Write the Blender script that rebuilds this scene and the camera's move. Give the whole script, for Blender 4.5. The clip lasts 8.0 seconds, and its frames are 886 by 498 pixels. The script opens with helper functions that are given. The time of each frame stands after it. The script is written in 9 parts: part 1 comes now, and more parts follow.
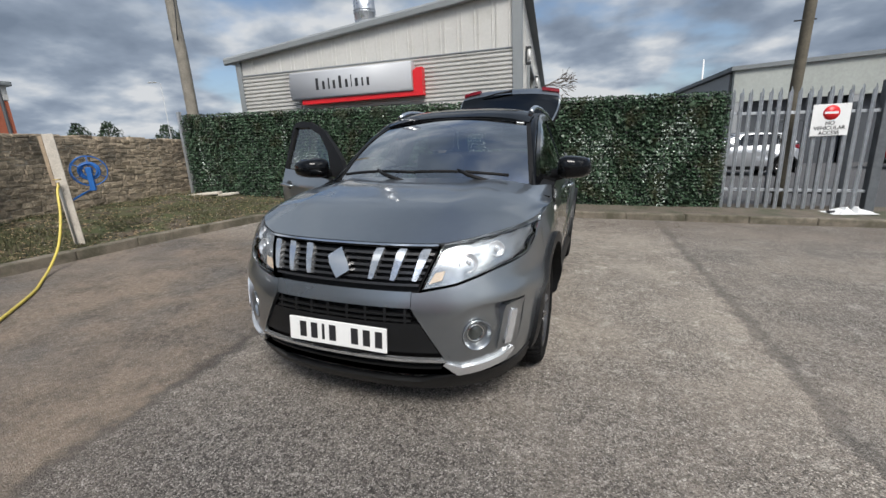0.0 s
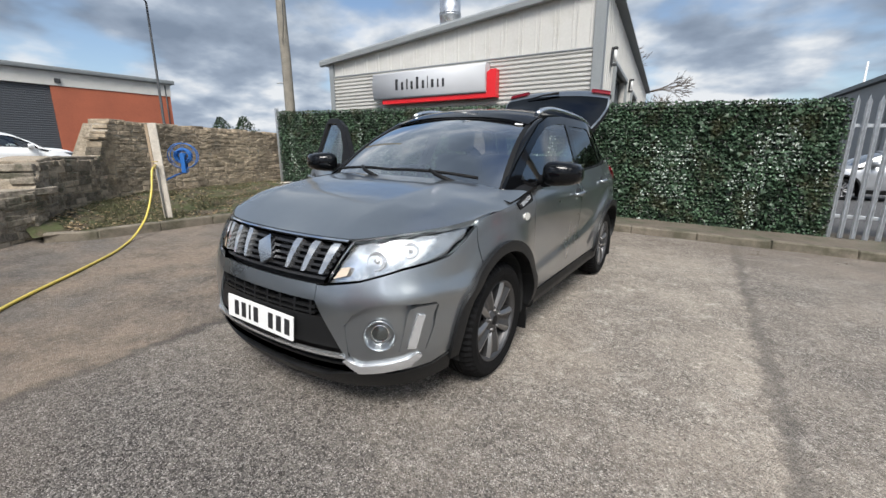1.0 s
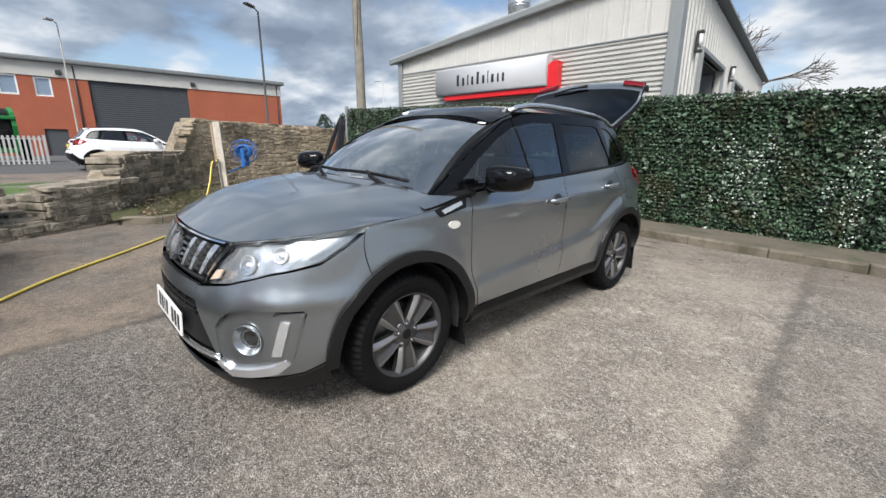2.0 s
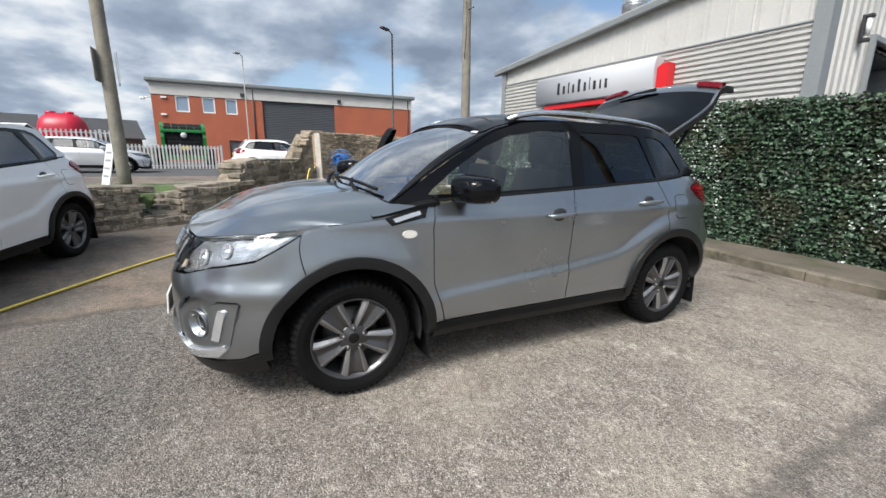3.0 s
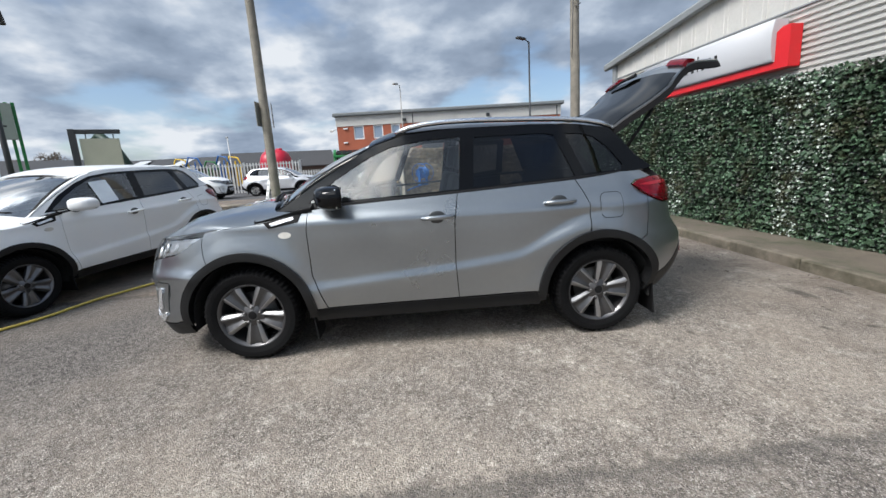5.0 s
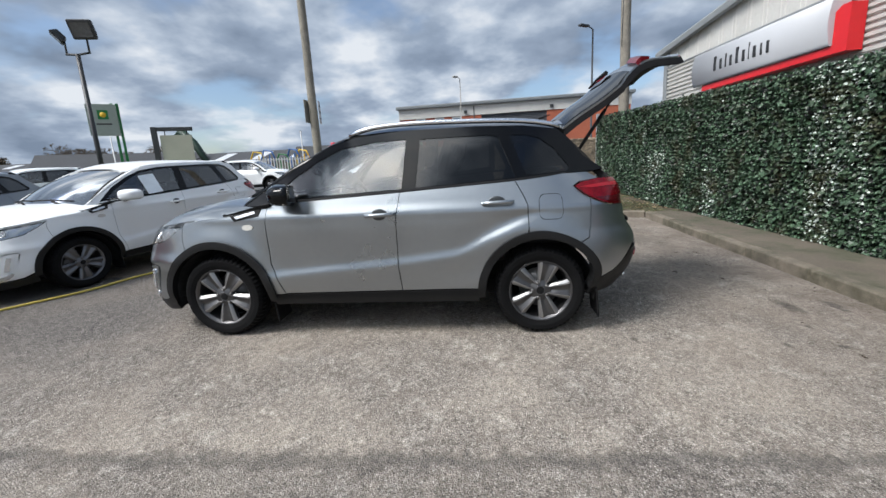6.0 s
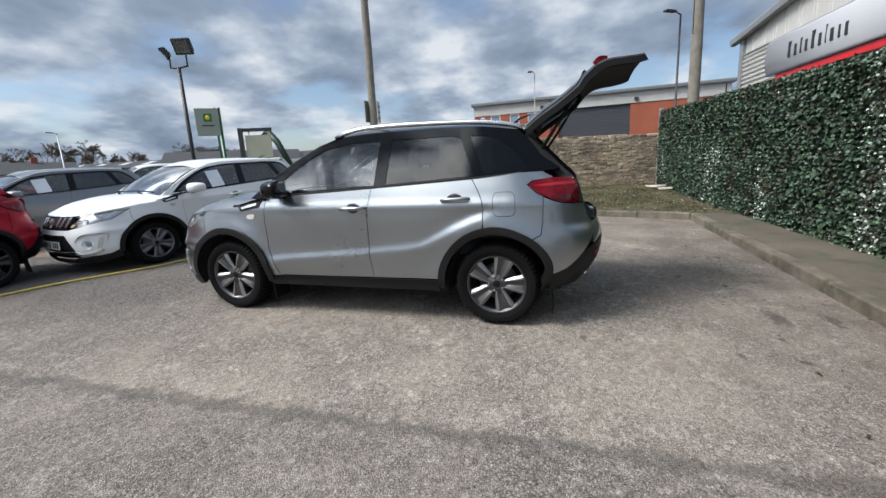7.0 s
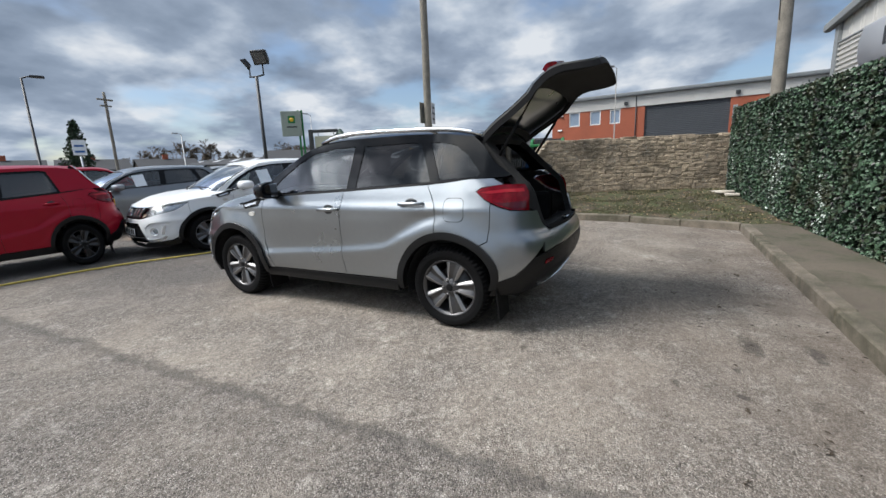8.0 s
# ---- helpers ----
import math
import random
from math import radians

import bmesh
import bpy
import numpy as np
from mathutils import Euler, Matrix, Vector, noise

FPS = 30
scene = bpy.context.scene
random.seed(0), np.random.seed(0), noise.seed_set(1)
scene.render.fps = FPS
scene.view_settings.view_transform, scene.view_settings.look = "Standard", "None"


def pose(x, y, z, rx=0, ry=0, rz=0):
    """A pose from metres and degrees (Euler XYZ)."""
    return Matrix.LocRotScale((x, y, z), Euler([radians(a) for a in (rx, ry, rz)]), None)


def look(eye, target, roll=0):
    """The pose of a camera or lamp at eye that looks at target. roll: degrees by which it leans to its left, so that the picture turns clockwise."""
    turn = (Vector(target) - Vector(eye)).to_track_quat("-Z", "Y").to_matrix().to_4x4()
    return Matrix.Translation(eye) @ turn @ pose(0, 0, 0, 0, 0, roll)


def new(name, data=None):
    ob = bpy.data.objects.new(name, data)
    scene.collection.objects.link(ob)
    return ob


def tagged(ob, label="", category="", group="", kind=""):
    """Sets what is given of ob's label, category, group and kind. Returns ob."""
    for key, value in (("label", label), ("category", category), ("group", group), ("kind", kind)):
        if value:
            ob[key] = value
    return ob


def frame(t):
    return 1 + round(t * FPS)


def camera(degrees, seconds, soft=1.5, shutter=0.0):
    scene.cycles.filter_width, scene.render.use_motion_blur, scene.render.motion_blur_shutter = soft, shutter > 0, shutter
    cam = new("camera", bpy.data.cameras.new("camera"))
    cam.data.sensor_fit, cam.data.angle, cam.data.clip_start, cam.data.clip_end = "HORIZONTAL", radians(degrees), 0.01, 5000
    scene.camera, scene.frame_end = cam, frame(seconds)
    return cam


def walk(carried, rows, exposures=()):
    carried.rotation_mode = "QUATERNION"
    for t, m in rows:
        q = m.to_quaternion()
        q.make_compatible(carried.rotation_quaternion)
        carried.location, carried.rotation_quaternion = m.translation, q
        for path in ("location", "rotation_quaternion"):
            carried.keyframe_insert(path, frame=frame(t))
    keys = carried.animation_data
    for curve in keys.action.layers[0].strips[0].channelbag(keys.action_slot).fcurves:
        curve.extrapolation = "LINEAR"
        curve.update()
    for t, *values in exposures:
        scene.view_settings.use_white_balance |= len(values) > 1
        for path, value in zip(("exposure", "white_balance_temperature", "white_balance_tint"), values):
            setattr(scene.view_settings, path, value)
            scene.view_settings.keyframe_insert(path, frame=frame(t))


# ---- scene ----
cam = camera(94.5, 8.0)
METRES, EYE, TILT, LEAN, TURN = 8.065, 1.5, 0.0, 0.0, 15.1
PATH = [
    (0, (0.147, 0.27, 1.291), (-0.369, 2.142, 0.814), -2.8),
    (0.5, (0.57, 0.387, 1.27), (-0.171, 2.186, 0.808), -0.8),
    (1, (0.869, 0.61, 1.249), (-0.057, 2.324, 0.795), -0.1),
    (1.2, (0.99, 0.758, 1.23), (0.017, 2.442, 0.765), 1.3),
    (2.3, (1.73, 1.468, 1.298), (0.332, 2.827, 0.852), 0.2),
    (2.5, (1.825, 1.618, 1.269), (0.351, 2.903, 0.846), 1.0),
    (3, (2.084, 1.974, 1.287), (0.425, 3.004, 0.853), 0.9),
    (3.5, (2.432, 2.333, 1.289), (0.638, 3.115, 0.877), -1.1),
    (4, (2.642, 2.712, 1.269), (0.784, 3.338, 0.873), -2.3),
    (4.5, (2.797, 3.145, 1.288), (0.892, 3.615, 0.902), -2.8),
    (4.7, (2.891, 3.321, 1.271), (0.967, 3.713, 0.891), -3.0),
    (5.8, (3.229, 4.308, 1.252), (1.27, 4.363, 0.854), -3.6),
    (6, (3.251, 4.474, 1.271), (1.291, 4.449, 0.873), -3.1),
    (6.5, (3.4, 4.952, 1.258), (1.45, 4.736, 0.865), -2.3),
    (7, (3.411, 5.378, 1.245), (1.492, 4.977, 0.85), -2.9),
    (7.5, (3.32, 5.849, 1.282), (1.452, 5.256, 0.88), -3.0),
    (8, (3.235, 6.335, 1.261), (1.428, 5.57, 0.875), -2.3),
]
EXPOSURE = [(0, 0.24, 6350, 10), (0.5, 0.44, 6350, 10), (1, 0.54, 6350, 10), (2.5, 0.66, 6350, 10), (4.5, 0.56, 6250, 10), (6, 0.50, 6150, 10), (8, 0.42, 6200, 10)]
walk(cam, [(t, look(eye, target, roll)) for t, eye, target, roll in PATH], EXPOSURE)

# ---- world, sun, exposure ----
world = bpy.data.worlds.new("sky")
scene.world = world
world.use_nodes = True
wn, wl = world.node_tree.nodes, world.node_tree.links
wn.clear()
SUN_EL, SUN_AZ = 50.0, 297.0      # degrees; azimuth counter-clockwise from +x


SUN_DIR = Vector((math.cos(radians(SUN_EL)) * math.cos(radians(SUN_AZ)), math.cos(radians(SUN_EL)) * math.sin(radians(SUN_AZ)), math.sin(radians(SUN_EL))))


def wnode(kind, **kw):
    n = wn.new(kind)
    for k, v in kw.items():
        n.inputs[k].default_value = v
    return n


sky = wn.new("ShaderNodeTexSky")
sky.sky_type = "NISHITA"
sky.sun_disc = False
sky.sun_elevation = radians(SUN_EL)
sky.sun_rotation = radians(90 - SUN_AZ)
sky.air_density, sky.dust_density = 1.0, 1.5
coord = wn.new("ShaderNodeTexCoord")
split = wn.new("ShaderNodeSeparateXYZ")
wl.new(coord.outputs["Generated"], split.inputs[0])
# the view direction laid onto a flat cloud deck
lift = wn.new("ShaderNodeMath"); lift.operation = "MAXIMUM"; lift.inputs[1].default_value = 0.0
wl.new(split.outputs["Z"], lift.inputs[0])
add = wn.new("ShaderNodeMath"); add.operation = "ADD"; add.inputs[1].default_value = 0.27
wl.new(lift.outputs[0], add.inputs[0])
deck = []
for axis in ("X", "Y"):
    d = wn.new("ShaderNodeMath"); d.operation = "DIVIDE"
    wl.new(split.outputs[axis], d.inputs[0]); wl.new(add.outputs[0], d.inputs[1])
    deck.append(d)
comb = wn.new("ShaderNodeCombineXYZ")
wl.new(deck[0].outputs[0], comb.inputs[0]); wl.new(deck[1].outputs[0], comb.inputs[1])
big = wnode("ShaderNodeTexNoise", Scale=1.2, Detail=5.0, Roughness=0.50, Distortion=0.0)
wl.new(comb.outputs[0], big.inputs["Vector"])
cover = wn.new("ShaderNodeMapRange")
cover.interpolation_type = "SMOOTHSTEP"
cover.inputs["From Min"].default_value, cover.inputs["From Max"].default_value = 0.37, 0.49
wl.new(big.outputs["Fac"], cover.inputs["Value"])
shade = wnode("ShaderNodeTexNoise", Scale=2.6, Detail=5.0, Roughness=0.50, Distortion=0.0)
offs = wn.new("ShaderNodeVectorMath"); offs.operation = "ADD"; offs.inputs[1].default_value = (0.31, 0.22, 4.0)
wl.new(comb.outputs[0], offs.inputs[0]); wl.new(offs.outputs[0], shade.inputs["Vector"])
ramp = wn.new("ShaderNodeValToRGB")
cr = ramp.color_ramp
cr.elements[0].position, cr.elements[0].color = 0.34, (0.245, 0.305, 0.395, 1)
cr.elements[1].position, cr.elements[1].color = 0.66, (0.92, 0.94, 0.955, 1)
e = cr.elements.new(0.48); e.color = (0.375, 0.447, 0.553, 1)
e = cr.elements.new(0.57); e.color = (0.59, 0.66, 0.75, 1)
# clouds pile up brighter towards the horizon
low = wn.new("ShaderNodeMapRange"); low.inputs["From Min"].default_value, low.inputs["From Max"].default_value = 0.20, 0.02
low.inputs["To Min"].default_value, low.inputs["To Max"].default_value = 0.0, 0.055
wl.new(split.outputs["Z"], low.inputs["Value"])
glow = wn.new("ShaderNodeMath"); glow.operation = "ADD"
wl.new(shade.outputs["Fac"], glow.inputs[0]); wl.new(low.outputs[0], glow.inputs[1])
wl.new(glow.outputs[0], ramp.inputs[0])
skygain = wn.new("ShaderNodeVectorMath"); skygain.operation = "SCALE"; skygain.inputs["Scale"].default_value = 0.10
wl.new(sky.outputs[0], skygain.inputs[0])
cloudgain = wn.new("ShaderNodeVectorMath"); cloudgain.operation = "SCALE"; cloudgain.inputs["Scale"].default_value = 0.62
wl.new(ramp.outputs[0], cloudgain.inputs[0])
mixs = wn.new("ShaderNodeMix"); mixs.data_type = "RGBA"
wl.new(cover.outputs[0], mixs.inputs["Factor"])
wl.new(skygain.outputs[0], mixs.inputs["A"]); wl.new(cloudgain.outputs[0], mixs.inputs["B"])
# thin cloud round the hidden sun is far brighter than the rest
toward = wn.new("ShaderNodeVectorMath"); toward.operation = "DOT_PRODUCT"; toward.inputs[1].default_value = SUN_DIR
wl.new(coord.outputs["Generated"], toward.inputs[0])
halo = wn.new("ShaderNodeMapRange"); halo.interpolation_type = "SMOOTHSTEP"
for k, v in (("From Min", 0.64), ("From Max", 1.0), ("To Min", 0.0), ("To Max", 1.0)):
    halo.inputs[k].default_value = v
wl.new(toward.outputs["Value"], halo.inputs["Value"])
thin = wn.new("ShaderNodeMapRange"); thin.interpolation_type = "SMOOTHSTEP"
for k, v in (("From Min", 0.455), ("From Max", 0.605), ("To Min", 0.05), ("To Max", 1.0)):
    thin.inputs[k].default_value = v
wl.new(shade.outputs["Fac"], thin.inputs["Value"])
through_cloud = wn.new("ShaderNodeMath"); through_cloud.operation = "MULTIPLY"
wl.new(halo.outputs[0], through_cloud.inputs[0]); wl.new(thin.outputs[0], through_cloud.inputs[1])
warm = wn.new("ShaderNodeMix"); warm.data_type = "RGBA"
warm.inputs["A"].default_value, warm.inputs["B"].default_value = (1, 1, 1, 1), (7.8, 7.3, 6.6, 1)
wl.new(through_cloud.outputs[0], warm.inputs["Factor"])
lit = wn.new("ShaderNodeVectorMath"); lit.operation = "MULTIPLY"
wl.new(mixs.outputs["Result"], lit.inputs[0]); wl.new(warm.outputs["Result"], lit.inputs[1])
bg = wn.new("ShaderNodeBackground"); bg.inputs["Strength"].default_value = 1.0
wl.new(lit.outputs[0], bg.inputs["Color"])
wo = wn.new("ShaderNodeOutputWorld")
wl.new(bg.outputs[0], wo.inputs[0])

sun = new("sun", bpy.data.lights.new("sun", "SUN"))
sun.data.energy, sun.data.angle, sun.data.color = 3.3, radians(22), (1.0, 0.945, 0.875)
sun.matrix_world = look(SUN_DIR * 60, (0, 0, 0))


# ---- mesh helpers ----
def mesh_of(bm, name, smooth=False):
    me = bpy.data.meshes.new(name)
    bm.to_mesh(me)
    bm.free()
    if smooth:
        me.polygons.foreach_set("use_smooth", [True] * len(me.polygons))
    return me


def set_mats(me, mats):
    for m in (mats if isinstance(mats, (list, tuple)) else [mats]):
        me.materials.append(m)


def thing(name, label="", category="", group="", kind="", at=None):
    """An empty at its base that carries its parts."""
    ob = new(name)
    ob.empty_display_size = 0.2
    if at is not None:
        ob.matrix_world = at
    return tagged(ob, label, category, group, kind)


def part(name, bm, material, parent=None, label="", smooth=False):
    """One bmesh as one mesh object under its thing or part."""
    me = mesh_of(bm, name, smooth) if isinstance(bm, bmesh.types.BMesh) else bm
    if not me.materials:
        set_mats(me, material)
    ob = new(name, me)
    if parent is not None:
        ob.parent = parent
    return tagged(ob, label)


def solid(name, bm, material, label="", category="", kind="", group="", smooth=False):
    return tagged(part(name, bm, material, None, "", smooth), label, category, group, kind)


def box(bm, x0, x1, y0, y1, z0, z1, bevel=0.0, m=None, seg=1):
    r = bmesh.ops.create_cube(bm, size=1.0)
    vs = r["verts"]
    for v in vs:
        v.co = Vector(((x0 + x1) / 2 + v.co.x * (x1 - x0), (y0 + y1) / 2 + v.co.y * (y1 - y0), (z0 + z1) / 2 + v.co.z * (z1 - z0)))
    if bevel:
        es = list({e for v in vs for e in v.link_edges})
        r2 = bmesh.ops.bevel(bm, geom=es, offset=bevel, segments=seg, affect="EDGES", profile=0.6)
        vs = list({v for f in r2["faces"] for v in f.verts} | {v for v in vs if v.is_valid})
    if m is not None:
        bmesh.ops.transform(bm, matrix=m, verts=vs)
    return vs


def tube(bm, pts, radii, n=10, cap=True):
    """A round bar through points, with a radius at each."""
    pts = [Vector(p) for p in pts]
    if not isinstance(radii, (list, tuple)):
        radii = [radii] * len(pts)
    rings = []
    side = None
    for i, p in enumerate(pts):
        d = (pts[min(i + 1, len(pts) - 1)] - pts[max(i - 1, 0)]).normalized()
        if side is None:
            side = d.orthogonal().normalized()
        side = (side - d * side.dot(d)).normalized()
        up = d.cross(side)
        rings.append([bm.verts.new(p + (side * math.cos(a) + up * math.sin(a)) * radii[i]) for a in [2 * math.pi * k / n for k in range(n)]])
    for a, b in zip(rings, rings[1:]):
        for k in range(n):
            bm.faces.new((a[k], a[(k + 1) % n], b[(k + 1) % n], b[k])).smooth = True
    if cap:
        bm.faces.new(rings[0][::-1])
        bm.faces.new(rings[-1])
    return rings


def lathe(bm, profile, n=32, m=None):
    """Profile of (radius, height) turned about z."""
    rings = []
    for r, z in profile:
        rings.append([bm.verts.new((r * math.cos(2 * math.pi * k / n), r * math.sin(2 * math.pi * k / n), z)) for k in range(n)])
    for a, b in zip(rings, rings[1:]):
        for k in range(n):
            bm.faces.new((a[k], a[(k + 1) % n], b[(k + 1) % n], b[k])).smooth = True
    if m is not None:
        bmesh.ops.transform(bm, matrix=m, verts=[v for r in rings for v in r])
    return rings


def smoothstep(a, b, x):
    t = min(1.0, max(0.0, (x - a) / (b - a)))
    return t * t * (3 - 2 * t)


def lerp_table(x, table):
    if x <= table[0][0]:
        return table[0][1]
    for (a, va), (b, vb) in zip(table, table[1:]):
        if x <= b:
            return va + (vb - va) * (x - a) / (b - a)
    return table[-1][1]


def curve_table(x, table):
    """Smooth (cubic) reading of a table."""
    n = len(table)
    if x <= table[0][0]:
        return table[0][1]
    if x >= table[-1][0]:
        return table[-1][1]
    for i in range(n - 1):
        if x <= table[i + 1][0]:
            break
    x0, y0 = table[i]
    x1, y1 = table[i + 1]

    def slope(j):
        if j == 0 or j == n - 1:
            k = min(max(j, 1), n - 1)
            return (table[k][1] - table[k - 1][1]) / (table[k][0] - table[k - 1][0])
        return (table[j + 1][1] - table[j - 1][1]) / (table[j + 1][0] - table[j - 1][0])
    h = x1 - x0
    t = (x - x0) / h
    return (y0 * (2 * t**3 - 3 * t**2 + 1) + slope(i) * h * (t**3 - 2 * t**2 + t) + y1 * (3 * t**2 - 2 * t**3) + slope(i + 1) * h * (t**3 - t**2))


def gz(x, y=0.0):
    """Height of the ground: the yard climbs gently towards the street."""
    return curve_table(-x, [(-60, -0.45), (-12, -0.36), (0, 0.0), (10, 0.30), (16, 0.46), (24, 0.55), (45, 0.62), (200, 0.6)])


# ---- materials ----
def material(name, color, rough=0.6, metal=0.0, vary=0.12, scale=6.0, fine=90.0, bump=0.15, bump_scale=None, stain=None, coat=0.0, per_object=0.0, per_island=0.0, spec=0.5):
    """A surface with variation at two scales, fine relief, and stains where wanted."""
    m = bpy.data.materials.new(name)
    m.use_nodes = True
    nt = m.node_tree
    n, l = nt.nodes, nt.links
    b = n["Principled BSDF"]
    geo = n.new("ShaderNodeNewGeometry")
    c1 = n.new("ShaderNodeTexNoise"); c1.inputs["Scale"].default_value = scale; c1.inputs["Detail"].default_value = 5.0
    c2 = n.new("ShaderNodeTexNoise"); c2.inputs["Scale"].default_value = fine; c2.inputs["Detail"].default_value = 3.0
    for c in (c1, c2):
        l.new(geo.outputs["Position"], c.inputs["Vector"])
    s = n.new("ShaderNodeMath"); s.operation = "ADD"
    l.new(c1.outputs["Fac"], s.inputs[0]); l.new(c2.outputs["Fac"], s.inputs[1])
    total = s.outputs[0]
    extra = 0.0
    if per_object:
        oi = n.new("ShaderNodeObjectInfo")
        k = n.new("ShaderNodeMath"); k.operation = "MULTIPLY_ADD"; k.inputs[1].default_value = per_object; extra += per_object / 2
        l.new(oi.outputs["Random"], k.inputs[0]); l.new(total, k.inputs[2]); total = k.outputs[0]
    if per_island:
        k = n.new("ShaderNodeMath"); k.operation = "MULTIPLY_ADD"; k.inputs[1].default_value = per_island; extra += per_island / 2
        l.new(geo.outputs["Random Per Island"], k.inputs[0]); l.new(total, k.inputs[2]); total = k.outputs[0]
    r = n.new("ShaderNodeMapRange")
    r.inputs["From Min"].default_value, r.inputs["From Max"].default_value = 0.55 + extra, 1.45 + extra
    r.clamp = False
    r.inputs["To Min"].default_value, r.inputs["To Max"].default_value = 1 - vary * 1.6, 1 + vary * 1.6
    l.new(total, r.inputs["Value"])
    col = n.new("ShaderNodeVectorMath"); col.operation = "SCALE"; col.inputs[0].default_value = color[:3]
    l.new(r.outputs[0], col.inputs["Scale"])
    out = col.outputs[0]
    if stain:
        sc, lo, hi, scol = stain
        t = n.new("ShaderNodeTexNoise"); t.inputs["Scale"].default_value = sc; t.inputs["Detail"].default_value = 7.0; t.inputs["Roughness"].default_value = 0.65
        l.new(geo.outputs["Position"], t.inputs["Vector"])
        tr = n.new("ShaderNodeMapRange"); tr.inputs["From Min"].default_value, tr.inputs["From Max"].default_value = lo, hi
        l.new(t.outputs["Fac"], tr.inputs["Value"])
        mx = n.new("ShaderNodeMix"); mx.data_type = "RGBA"; mx.inputs["B"].default_value = (*scol, 1)
        l.new(tr.outputs[0], mx.inputs["Factor"]); l.new(out, mx.inputs["A"]); out = mx.outputs["Result"]
    l.new(out, b.inputs["Base Color"])
    rr = n.new("ShaderNodeMapRange"); rr.inputs["To Min"].default_value, rr.inputs["To Max"].default_value = max(0.02, rough - 0.08), min(1, rough + 0.08)
    l.new(c1.outputs["Fac"], rr.inputs["Value"]); l.new(rr.outputs[0], b.inputs["Roughness"])
    b.inputs["Metallic"].default_value = metal
    b.inputs["Coat Weight"].default_value = coat
    b.inputs["Coat Roughness"].default_value = 0.03
    b.inputs["Specular IOR Level"].default_value = spec
    if bump:
        bp = n.new("ShaderNodeBump"); bp.inputs["Strength"].default_value = bump; bp.inputs["Distance"].default_value = 0.02
        if bump_scale:
            c3 = n.new("ShaderNodeTexNoise"); c3.inputs["Scale"].default_value = bump_scale; c3.inputs["Detail"].default_value = 6.0
            l.new(geo.outputs["Position"], c3.inputs["Vector"]); l.new(c3.outputs["Fac"], bp.inputs["Height"])
        else:
            l.new(s.outputs[0], bp.inputs["Height"])
        l.new(bp.outputs[0], b.inputs["Normal"])
    return m


def glass_material(name, tint, gloss=0.06, gain=1.8):
    """Sheet glass: tinted see-through with a Fresnel gloss."""
    m = bpy.data.materials.new(name)
    m.use_nodes = True
    n, l = m.node_tree.nodes, m.node_tree.links
    n.clear()
    tr = n.new("ShaderNodeBsdfTransparent"); tr.inputs[0].default_value = (*tint, 1)
    gl = n.new("ShaderNodeBsdfGlossy"); gl.inputs["Roughness"].default_value = 0.015
    fr = n.new("ShaderNodeFresnel"); fr.inputs["IOR"].default_value = 1.52
    sc = n.new("ShaderNodeMath"); sc.operation = "MULTIPLY_ADD"; sc.inputs[1].default_value = gain; sc.inputs[2].default_value = gloss
    sc.use_clamp = True
    l.new(fr.outputs[0], sc.inputs[0])
    mx = n.new("ShaderNodeMixShader")
    l.new(sc.outputs[0], mx.inputs[0]); l.new(tr.outputs[0], mx.inputs[1]); l.new(gl.outputs[0], mx.inputs[2])
    o = n.new("ShaderNodeOutputMaterial")
    l.new(mx.outputs[0], o.inputs[0])
    return m


